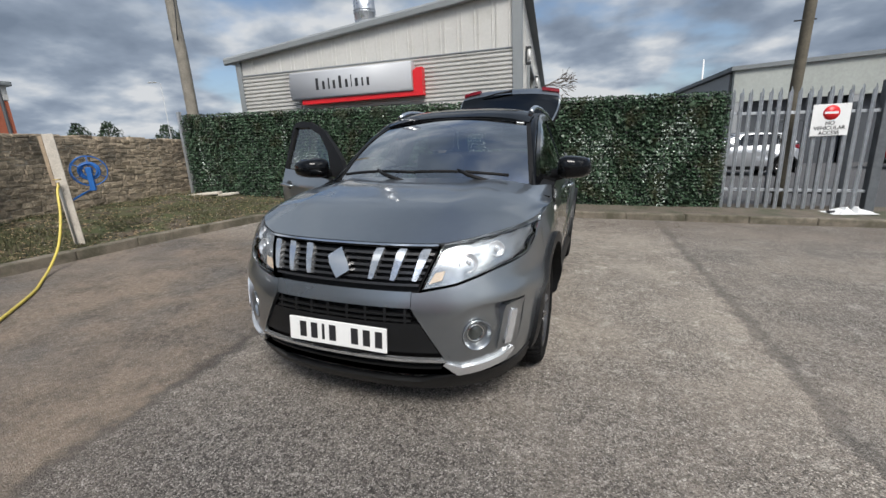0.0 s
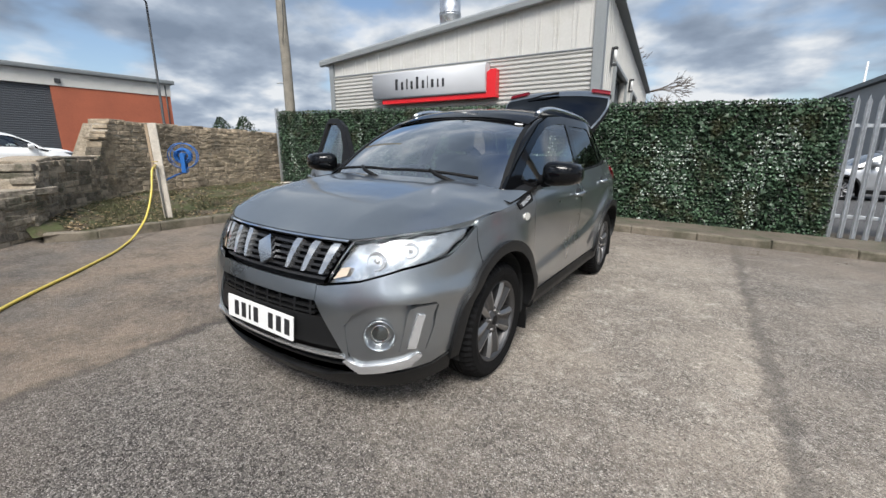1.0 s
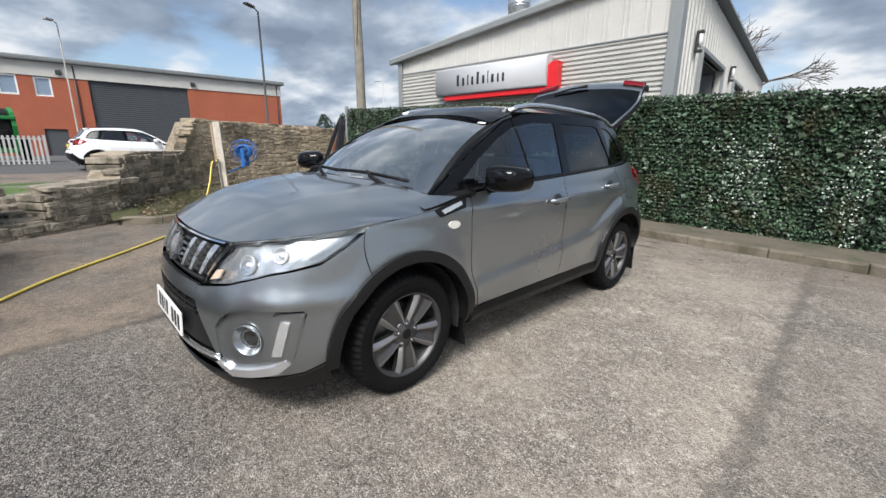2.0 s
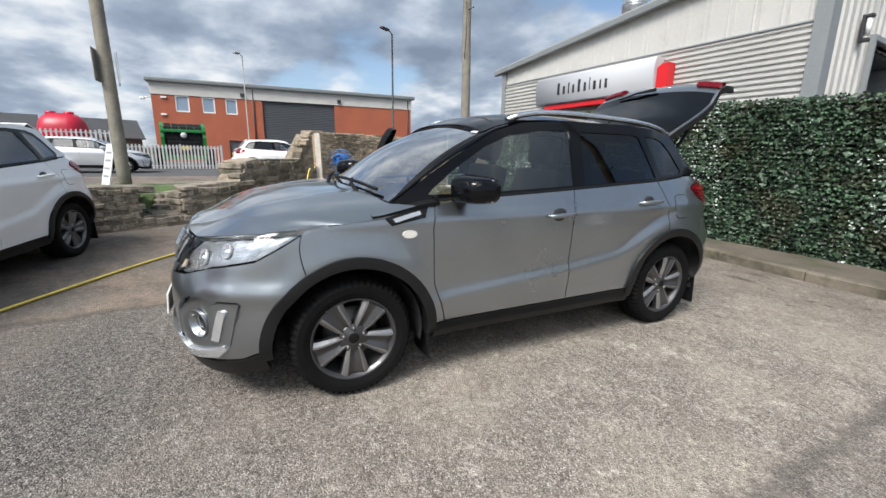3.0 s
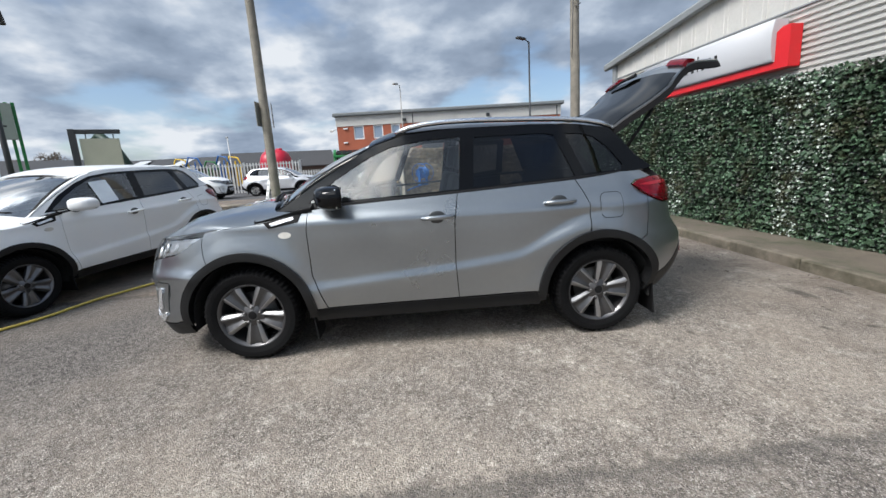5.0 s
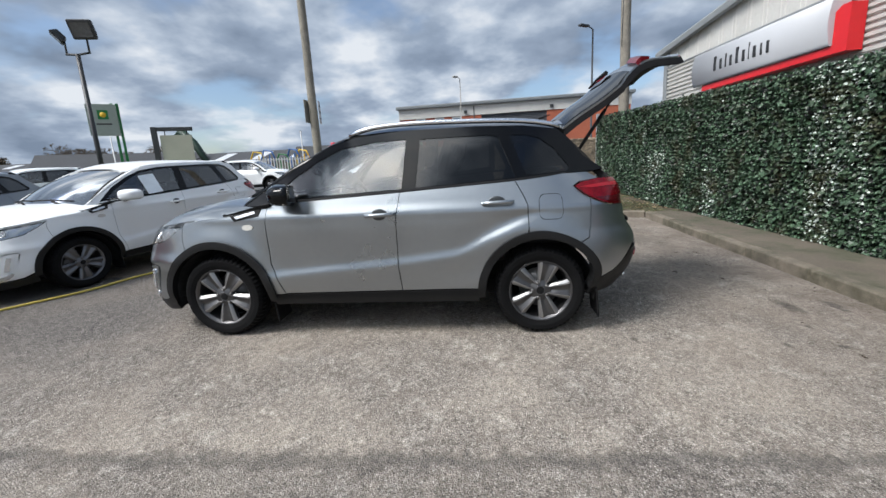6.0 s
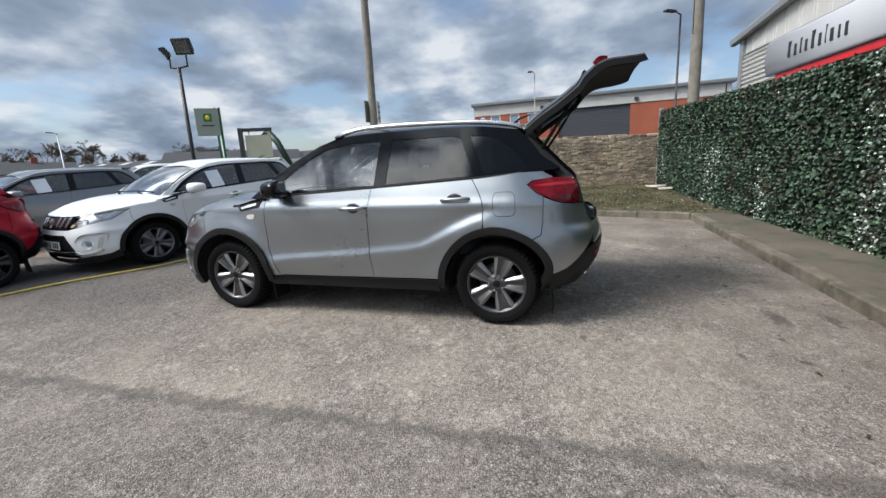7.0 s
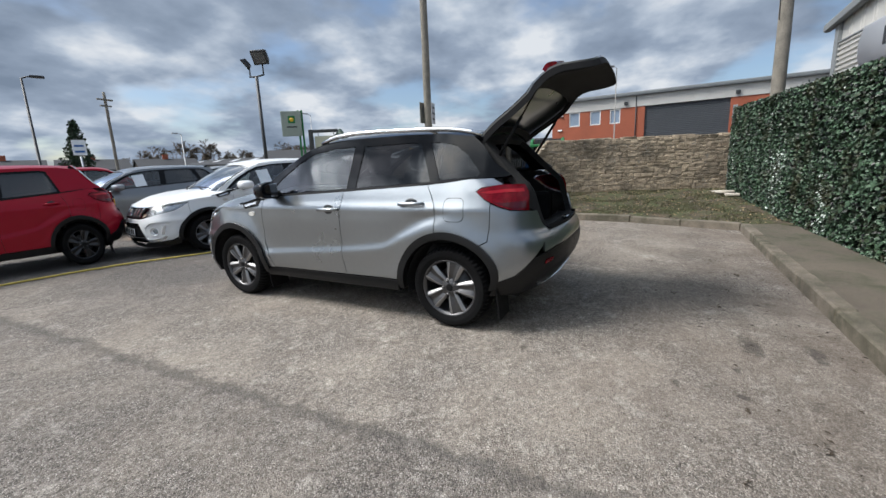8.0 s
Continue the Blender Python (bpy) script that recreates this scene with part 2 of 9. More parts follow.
def ground_material():
    """Yard surfacing: coarse worn chippings, a smooth lane by the verge, an older darker strip, moss far off."""
    m = bpy.data.materials.new("yard_surface")
    m.use_nodes = True
    n, l = m.node_tree.nodes, m.node_tree.links
    b = n["Principled BSDF"]
    geo = n.new("ShaderNodeNewGeometry")
    pos = geo.outputs["Position"]
    xyz = n.new("ShaderNodeSeparateXYZ"); l.new(pos, xyz.inputs[0])

    def noise_tex(scale, detail=4.0, rough=0.55):
        t = n.new("ShaderNodeTexNoise"); t.inputs["Scale"].default_value = scale; t.inputs["Detail"].default_value = detail; t.inputs["Roughness"].default_value = rough
        l.new(pos, t.inputs["Vector"]); return t.outputs["Fac"]

    def math_node(op, a, c, clamp=False):
        t = n.new("ShaderNodeMath"); t.operation = op; t.use_clamp = clamp
        for i, v in enumerate((a, c)):
            if isinstance(v, (int, float)):
                t.inputs[i].default_value = v
            else:
                l.new(v, t.inputs[i])
        return t.outputs[0]

    def range_node(v, lo, hi, a=0.0, c=1.0):
        t = n.new("ShaderNodeMapRange"); l.new(v, t.inputs["Value"])
        for k, q in zip(("From Min", "From Max", "To Min", "To Max"), (lo, hi, a, c)):
            t.inputs[k].default_value = q
        return t.outputs[0]

    def mix(f, a, c):
        t = n.new("ShaderNodeMix"); t.data_type = "RGBA"
        for k, v in (("Factor", f), ("A", a), ("B", c)):
            if isinstance(v, tuple):
                t.inputs[k].default_value = (*v, 1)
            elif isinstance(v, (int, float)):
                t.inputs[k].default_value = v
            else:
                l.new(v, t.inputs[k])
        return t.outputs["Result"]
    wob = range_node(noise_tex(2.2, 6.0), 0.3, 0.7, -0.10, 0.10)
    wob2 = range_node(noise_tex(9.0, 5.0), 0.3, 0.7, -0.05, 0.05)
    # chippings
    vor = n.new("ShaderNodeTexVoronoi"); vor.inputs["Scale"].default_value = 118.0; l.new(pos, vor.inputs["Vector"])
    vor2 = n.new("ShaderNodeTexVoronoi"); vor2.inputs["Scale"].default_value = 225.0; l.new(pos, vor2.inputs["Vector"])
    chip = n.new("ShaderNodeSeparateColor"); l.new(vor.outputs["Color"], chip.inputs[0])
    chip2 = n.new("ShaderNodeSeparateColor"); l.new(vor2.outputs["Color"], chip2.inputs[0])
    pale = mix(chip.outputs[0], (0.130, 0.113, 0.095), (0.350, 0.309, 0.264))
    pale = mix(range_node(chip2.outputs[1], 0.86, 0.95, 0, 0.85), pale, (0.58, 0.535, 0.475))
    pale = mix(range_node(chip2.outputs[2], 0.13, 0.05, 0, 0.8), pale, (0.05, 0.045, 0.04))
    pale = mix(range_node(noise_tex(0.9, 8.0, 0.68), 0.45, 0.60, 0, 0.75), pale, (0.40, 0.350, 0.290))
    pale = mix(range_node(noise_tex(3.1, 7.0, 0.7), 0.50, 0.64, 0, 0.5), pale, (0.225, 0.192, 0.16))
    pale = mix(range_node(noise_tex(4.3, 8.0, 0.78), 0.54, 0.64, 0, 0.75), pale, (0.50, 0.455, 0.395))
    pale = mix(range_node(noise_tex(1.7, 7.0, 0.7), 0.54, 0.72, 0, 0.5), pale, (0.165, 0.145, 0.125))
    pale = mix(range_node(noise_tex(7.0, 6.0, 0.7), 0.62, 0.72, 0, 0.45), pale, (0.48, 0.44, 0.39))
    # stones standing out of the worn binder, and pits between them
    vor3 = n.new("ShaderNodeTexVoronoi"); vor3.inputs["Scale"].default_value = 88.0; l.new(pos, vor3.inputs["Vector"])
    chip3 = n.new("ShaderNodeSeparateColor"); l.new(vor3.outputs["Color"], chip3.inputs[0])
    pale = mix(math_node("MULTIPLY", range_node(chip3.outputs[0], 0.80, 0.90, 0, 0.55), range_node(vor3.outputs["Distance"], 0.55, 0.35)), pale, (0.60, 0.555, 0.49))
    pale = mix(math_node("MULTIPLY", range_node(chip3.outputs[1], 0.24, 0.12, 0, 0.6), range_node(vor3.outputs["Distance"], 0.6, 0.35)), pale, (0.060, 0.052, 0.046))
    pale = mix(range_node(chip2.outputs[0], 0.28, 0.15, 0, 0.5), pale, (0.09, 0.078, 0.066))
    dark = mix(chip.outputs[0], (0.034, 0.031, 0.0285), (0.168, 0.152, 0.137))
    dark = mix(math_node("MULTIPLY", range_node(chip3.outputs[0], 0.84, 0.92, 0, 0.5), range_node(vor3.outputs["Distance"], 0.55, 0.35)), dark, (0.42, 0.39, 0.36))
    dark = mix(range_node(chip3.outputs[1], 0.24, 0.12, 0, 0.7), dark, (0.018, 0.017, 0.016))
    dark = mix(range_node(chip2.outputs[1], 0.80, 0.92, 0, 0.9), dark, (0.34, 0.315, 0.29))
    mott = math_node("MULTIPLY", range_node(noise_tex(26.0, 6.0, 0.72), 0.36, 0.64, 0.83, 1.42), range_node(noise_tex(70.0, 4.0, 0.7), 0.32, 0.68, 0.78, 1.24))

    def mottled(c):
        t = n.new("ShaderNodeVectorMath"); t.operation = "SCALE"; l.new(c, t.inputs[0]); l.new(mott, t.inputs["Scale"]); return t.outputs[0]
    pale, dark = mottled(pale), mottled(dark)
    lane = mix(noise_tex(70.0, 3.0), (0.100, 0.089, 0.079), (0.158, 0.141, 0.125))
    lane = mix(range_node(noise_tex(1.1, 6.0), 0.38, 0.60, 0, 0.8), lane, (0.235, 0.182, 0.135))
    lane = mix(range_node(noise_tex(3.4, 8.0, 0.7), 0.46, 0.62, 0, 0.7), lane, (0.085, 0.071, 0.059))
    lane = mix(range_node(chip2.outputs[1], 0.87, 0.95, 0, 0.65), lane, (0.35, 0.315, 0.275))
    lane = mottled(lane)
    # x beyond the old strip's edge: 1.28 + 0.065 y
    edge = math_node("SUBTRACT", xyz.outputs[0], math_node("MULTIPLY", xyz.outputs[1], 0.065))
    edge = math_node("ADD", edge, wob2)
    strip = range_node(edge, 1.26, 1.36)
    groove = math_node("MULTIPLY", range_node(edge, 1.24, 1.29), range_node(edge, 1.39, 1.33))
    strip_soft = math_node("MULTIPLY", strip, range_node(noise_tex(1.3, 5.0), 0.25, 0.7, 0.22, 0.56))
    col = mix(strip_soft, pale, dark)
    col = mix(math_node("MULTIPLY", groove, 0.5), col, (0.08, 0.074, 0.068))
    # apron in front of the parked car, blended to the darker chippings
    apron = math_node("ADD", xyz.outputs[1], wob)
    apron = math_node("MULTIPLY", range_node(apron, 3.0, 1.4), range_node(math_node("ADD", xyz.outputs[0], wob), 1.5, -0.1))
    col = mix(math_node("MULTIPLY", apron, 0.95), col, dark)
    lx = math_node("ADD", xyz.outputs[0], wob2)
    front_part = range_node(math_node("ADD", xyz.outputs[1], wob), 6.4, 5.0)
    col = mix(math_node("MULTIPLY", range_node(lx, -1.86, -1.93), front_part), col, lane)
    seam = math_node("MULTIPLY", range_node(lx, -1.97, -1.91), range_node(lx, -1.82, -1.88))
    col = mix(math_node("MULTIPLY", math_node("MULTIPLY", seam, front_part), 0.6), col, (0.05, 0.047, 0.044))
    # brown dirt washed up along the kerb and in patches
    dirt = math_node("MULTIPLY", range_node(math_node("ADD", xyz.outputs[1], wob), 5.9, 7.7, 0.0, 0.85), range_node(noise_tex(1.4, 7.0, 0.65), 0.32, 0.58))
    col = mix(dirt, col, mix(chip.outputs[0], (0.115, 0.093, 0.074), (0.215, 0.178, 0.145)))
    col = mix(range_node(noise_tex(0.45, 6.0, 0.6), 0.50, 0.70, 0, 0.35), col, (0.27, 0.225, 0.185))
    # oil spots near the kerb
    spots = n.new("ShaderNodeTexVoronoi"); spots.inputs["Scale"].default_value = 1.5; l.new(pos, spots.inputs["Vector"])
    sp = math_node("ADD", spots.outputs["Distance"], range_node(noise_tex(14.0, 5.0), 0.3, 0.7, -0.08, 0.08))
    spot = math_node("MULTIPLY", range_node(sp, 0.10, 0.06), range_node(xyz.outputs[1], 5.6, 6.4))
    col = mix(math_node("MULTIPLY", spot, 0.3), col, (0.05, 0.042, 0.036))
    # small dark damp stains and two broad, fainter dark patches, all with ragged edges
    for cx, cy, rx, ry in ((0.05, 7.22, 0.15, 0.055), (0.10, 7.56, 0.11, 0.04), (0.44, 7.06, 0.035, 0.02), (0.70, 6.71, 0.04, 0.02), (0.76, 7.03, 0.025, 0.035), (0.51, 5.77, 0.04, 0.02), (-0.55, 6.55, 0.55, 0.42), (-2.4, 7.3, 0.5, 0.25)):
        off = n.new("ShaderNodeVectorMath"); off.operation = "SUBTRACT"; off.inputs[1].default_value = (cx, cy, 0); l.new(pos, off.inputs[0])
        sq = n.new("ShaderNodeVectorMath"); sq.operation = "DIVIDE"; sq.inputs[1].default_value = (rx, ry, 4.0); l.new(off.outputs[0], sq.inputs[0])
        ln = n.new("ShaderNodeVectorMath"); ln.operation = "LENGTH"; l.new(sq.outputs[0], ln.inputs[0])
        edge_n = math_node("ADD", ln.outputs["Value"], range_node(noise_tex(17.0, 7.0, 0.75), 0.3, 0.7, -0.8, 0.8))
        col = mix(range_node(edge_n, 1.25, 0.75, 0, 0.6 if rx < 0.3 else 0.22), col, (0.055, 0.048, 0.042))
    # far off the surfacing gives way to roads and fields
    far = range_node(xyz.outputs[0], -16.2, -16.6)
    road = mix(noise_tex(40.0), (0.085, 0.085, 0.088), (0.12, 0.12, 0.122))
    col = mix(far, col, road)
    col = mix(range_node(xyz.outputs[1], 9.05, 9.15), col, road)
    fields = range_node(math_node("ADD", math_node("ABSOLUTE", xyz.outputs[0], 0.0), math_node("ABSOLUTE", xyz.outputs[1], 0.0)), 110, 140)
    col = mix(fields, col, mix(noise_tex(0.02, 6.0), (0.07, 0.10, 0.04), (0.14, 0.14, 0.07)))
    l.new(col, b.inputs["Base Color"])
    b.inputs["Roughness"].default_value = 0.9
    b.inputs["Specular IOR Level"].default_value = 0.3
    h = math_node("ADD", math_node("MULTIPLY", vor.outputs["Distance"], -1.3), math_node("MULTIPLY", vor2.outputs["Distance"], -0.8))
    h = math_node("ADD", h, math_node("MULTIPLY", groove, -1.0))
    bp = n.new("ShaderNodeBump"); bp.inputs["Strength"].default_value = 0.9; bp.inputs["Distance"].default_value = 0.007
    l.new(h, bp.inputs["Height"]); l.new(bp.outputs[0], b.inputs["Normal"])
    return m


M_GROUND = ground_material()
M_KERB = material("kerb_concrete", (0.185, 0.158, 0.122), 0.9, vary=0.38, scale=5, fine=140, bump=0.5, stain=(2.6, 0.44, 0.62, (0.085, 0.078, 0.052)))
M_PAVE = material("dirty_pavement", (0.125, 0.104, 0.080), 0.92, vary=0.3, scale=4, fine=110, bump=0.35, stain=(2.0, 0.46, 0.62, (0.065, 0.068, 0.04)))
M_STONE_LOW = material("mossy_stone", (0.225, 0.195, 0.155), 0.92, vary=0.36, scale=9, fine=60, bump=0.9, bump_scale=30, per_object=0.6, stain=(3.8, 0.48, 0.64, (0.075, 0.072, 0.048)))
M_STONE = material("rubble_stone", (0.37, 0.300, 0.215), 0.92, vary=0.26, scale=7, fine=50, bump=0.9, bump_scale=30, per_object=0.5, stain=(1.9, 0.45, 0.66, (0.105, 0.088, 0.066)))
M_MORTAR = material("wall_core", (0.215, 0.178, 0.130), 0.95, vary=0.5, scale=7, fine=40, bump=1.0, bump_scale=14, stain=(3.4, 0.5, 0.66, (0.33, 0.30, 0.25)))
M_SOIL = material("verge_soil", (0.085, 0.064, 0.042), 0.95, vary=0.55, scale=5, fine=45, bump=1.0, bump_scale=22, stain=(2.6, 0.42, 0.58, (0.060, 0.070, 0.024)))
M_LEAF = material("hedge_leaf", (0.040, 0.070, 0.040), 0.40, vary=0.55, scale=2.5, fine=30, bump=0.0, per_island=1.3, spec=0.35, stain=(2.3, 0.52, 0.66, (0.048, 0.052, 0.026)))
# pale colour stands for lit leaf tips and light through the screen
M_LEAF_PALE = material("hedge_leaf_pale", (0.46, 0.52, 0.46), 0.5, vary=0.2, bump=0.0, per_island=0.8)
# near-black colour stands for the deep shade between the leaves
M_HEDGE_SHADE = material("hedge_shade", (0.012, 0.020, 0.013), 0.8, vary=0.4)
M_GALV = material("galvanised_steel", (0.50, 0.52, 0.54), 0.45, metal=0.75, vary=0.16, scale=14, fine=60, bump=0.05)
M_CLAD = material("cream_cladding", (0.50, 0.49, 0.46), 0.5, vary=0.05, scale=1.2, fine=20, bump=0.02, stain=(1.5, 0.55, 0.8, (0.40, 0.39, 0.35)))
M_CLAD_GREY = material("grey_flashing", (0.22, 0.235, 0.24), 0.5, vary=0.08, scale=2, fine=30, bump=0.03)
M_ROOF_GREY = material("grey_roof_sheet", (0.16, 0.175, 0.18), 0.6, vary=0.1)
M_TIMBER = material("weathered_pole", (0.21, 0.192, 0.16), 0.9, vary=0.25, scale=5, fine=50, bump=0.4, bump_scale=26)
M_WHITE_PAINT = material("white_paint", (0.74, 0.74, 0.73), 0.5, vary=0.05, bump=0.03)
M_RED = material("signal_red", (0.62, 0.015, 0.02), 0.35, vary=0.05, bump=0.0)
M_BLACK = material("black_plastic", (0.007, 0.007, 0.0075), 0.6, vary=0.15, fine=200, bump=0.06, spec=0.2)
M_SIGNGREY = material("sign_silver", (0.47, 0.48, 0.50), 0.4, vary=0.03, scale=1, bump=0.0)
M_INK = material("sign_black", (0.02, 0.02, 0.022), 0.5, vary=0.05, bump=0.0)
M_SHUTTER = material("dark_shutter", (0.06, 0.066, 0.075), 0.6, vary=0.06, scale=1)
M_STEEL_DARK = material("dark_painted_steel", (0.03, 0.032, 0.034), 0.5, vary=0.1)
M_STEEL_GREY = material("dull_grey_steel", (0.13, 0.14, 0.15), 0.55, metal=0.5, vary=0.2, scale=9, fine=70, bump=0.05)
M_PANE = material("window_pane", (0.22, 0.28, 0.36), 0.06, vary=0.1, bump=0.0, spec=0.9)

# ---- ground, kerbs, verge ----
def build_ground():
    xs = sorted(set([-1500, -700, -350, -200, -120, -80, -60] + [-45 + 1.5 * i for i in range(44)] + [21, 30, 60, 120, 300, 700, 1500]))
    ys = [-1500, -600, -250, -120, -60, -30, -12, 0, 6, 12, 30, 60, 120, 250, 600, 1500]
    bm = bmesh.new()
    g = [[bm.verts.new((x, y, gz(x, y))) for y in ys] for x in xs]
    for i in range(len(xs) - 1):
        for j in range(len(ys) - 1):
            bm.faces.new((g[i][j], g[i + 1][j], g[i + 1][j + 1], g[i][j + 1])).smooth = True
    solid("ground", bm, M_GROUND, "worn grey chipped asphalt yard sloping gently to the street", "ground", "structure")


build_ground()

# the kerb line: along the hedge, round the corner, along the verge
KERB = [(9.0, 7.62), (5.0, 7.72), (0.44, 7.80), (-4.30, 8.14), (-4.98, 6.60), (-5.42, 4.55), (-5.56, 3.08), (-5.85, 2.62)]


def kerb_block(a, b, height=0.115, width=0.13, name="kerb_stone"):
    a, b = Vector((*a, 0)), Vector((*b, 0))
    d = (b - a).normalized()
    n = Vector((d.y, -d.x, 0))          # towards the bed
    bm = bmesh.new()
    L = (b - a).length - 0.006
    vs = box(bm, 0, L, -0.5 * width, 0.5 * width, -0.12, height, 0.014)
    for v in vs:
        k = v.co.x / max(L, 1e-3)
        p = a + d * v.co.x + n * (v.co.y + 0.5 * width)
        v.co = Vector((p.x, p.y, v.co.z + gz(p.x, p.y)))
    return bm


kerb = thing("kerb", "weathered concrete kerb edging the yard", "kerb", kind="structure")
for (ax, ay), (bx, by) in zip(KERB, KERB[1:]):
    L = math.hypot(bx - ax, by - ay)
    k = max(1, round(L / 0.915))
    for i in range(k):
        f0, f1 = i / k, (i + 1) / k
        jit = random.uniform(-0.012, 0.012)
        part("kerb_stone", kerb_block((ax + (bx - ax) * f0, ay + (by - ay) * f0), (ax + (bx - ax) * f1, ay + (by - ay) * f1), 0.115 + jit), M_KERB, kerb)

# strip between kerb and hedge, level with the kerb
bm = bmesh.new()
cols = []
for i in range(41):
    x = 9.0 - i * (9.0 + 4.4) / 40
    ky = lerp_table(-x, [(-9.0, 7.62), (-5.0, 7.72), (-0.44, 7.80), (4.4, 8.15)]) + 0.12
    cols.append([bm.verts.new((x, ky + (9.4 - ky) * j / 6, gz(x) + 0.095 + 0.02 * noise.noise((x * 2, j * 0.7, 3)))) for j in range(7)])
for a, b in zip(cols, cols[1:]):
    for j in range(6):
        bm.faces.new((a[j], a[j + 1], b[j + 1], b[j])).smooth = True
solid("pavement", bm, M_PAVE, "narrow dirty concrete strip at the foot of the hedge", "pavement", "structure", smooth=True)

# the stone wall's foot line with its top height
WALL = [(-5.02, -0.9, 0.80), (-5.30, 0.75, 0.80), (-5.50, 1.28, 0.80), (-5.51, 1.31, 0.36), (-5.75, 1.95, 0.36), (-5.765, 1.98, 0.79), (-6.18, 2.72, 0.80), (-6.50, 2.95, 1.14), (-6.95, 3.25, 1.18), (-7.95, 4.20, 1.20), (-8.30, 4.62, 1.86), (-8.75, 5.9, 1.86), (-9.35, 9.3, 1.82)]


def verge_edge(y):
    return curve_table(y, [(2.4, -5.9), (3.08, -5.66), (4.55, -5.53), (6.6, -5.09), (8.14, -4.42), (9.2, -4.2)])


def wall_x(y):
    return lerp_table(y, [(p[1], p[0]) for p in WALL])


bm = bmesh.new()
rows = []
for i in range(60):
    y = 2.55 + 6.7 * i / 59
    x0, x1 = verge_edge(y), wall_x(y) - 0.1
    row = []
    for j in range(25):
        f = j / 24
        x = x0 + (x1 - x0) * f
        row.append(bm.verts.new((x, y, gz(x) + 0.09 + 0.12 * smoothstep(0, 1, f) + 0.045 * noise.noise((x * 1.7, y * 1.7, 0)) + 0.02 * noise.noise((x * 6, y * 6, 5)))))
    rows.append(row)
for a, b in zip(rows, rows[1:]):
    for j in range(24):
        bm.faces.new((a[j], b[j], b[j + 1], a[j + 1])).smooth = True
verge = solid("verge", bm, M_SOIL, "patchy earth and moss verge behind the kerb", "verge", "structure", smooth=True)
# street verge and raised ground behind the low wall
bm = bmesh.new()
rows = []
for i in range(110):
    y = -14 + 16.4 * i / 109
    back = 1.15 * smoothstep(1.42, 1.52, y) * smoothstep(2.02, 1.95, y) + 0.35 * smoothstep(1.28, 1.36, y) * smoothstep(1.60, 1.50, y)
    rows.append([bm.verts.new((xx - (back if xx > -8 else 0), y, z)) for xx, z in ((max(wall_x(y), -9) - 0.05, gz(-5.5) - 0.1), (max(wall_x(y), -9) - 0.10, gz(-6) + 0.42), (-8.3, 0.62), (-10.5, 0.56), (-11.5, gz(-11.5) + 0.10), (-11.5, gz(-11.5) - 0.1))])
for a, b in zip(rows, rows[1:]):
    for j in range(5):
        bm.faces.new((a[j], a[j + 1], b[j + 1], b[j])).smooth = True
M_GRASS = material("street_grass", (0.075, 0.12, 0.03), 0.9, vary=0.35, scale=4, fine=60, bump=0.8, bump_scale=50, stain=(1.2, 0.5, 0.65, (0.20, 0.19, 0.17)))
solid("street_verge", bm, M_GRASS, "raised grassy verge beside the street", "verge", "structure", smooth=True)

# ---- the clad building behind the hedge ----
BX0, BX1, BY = -8.15, -0.60, 10.39


def roof_z(x):
    return 3.80 + 0.107 * (x + 8.4)


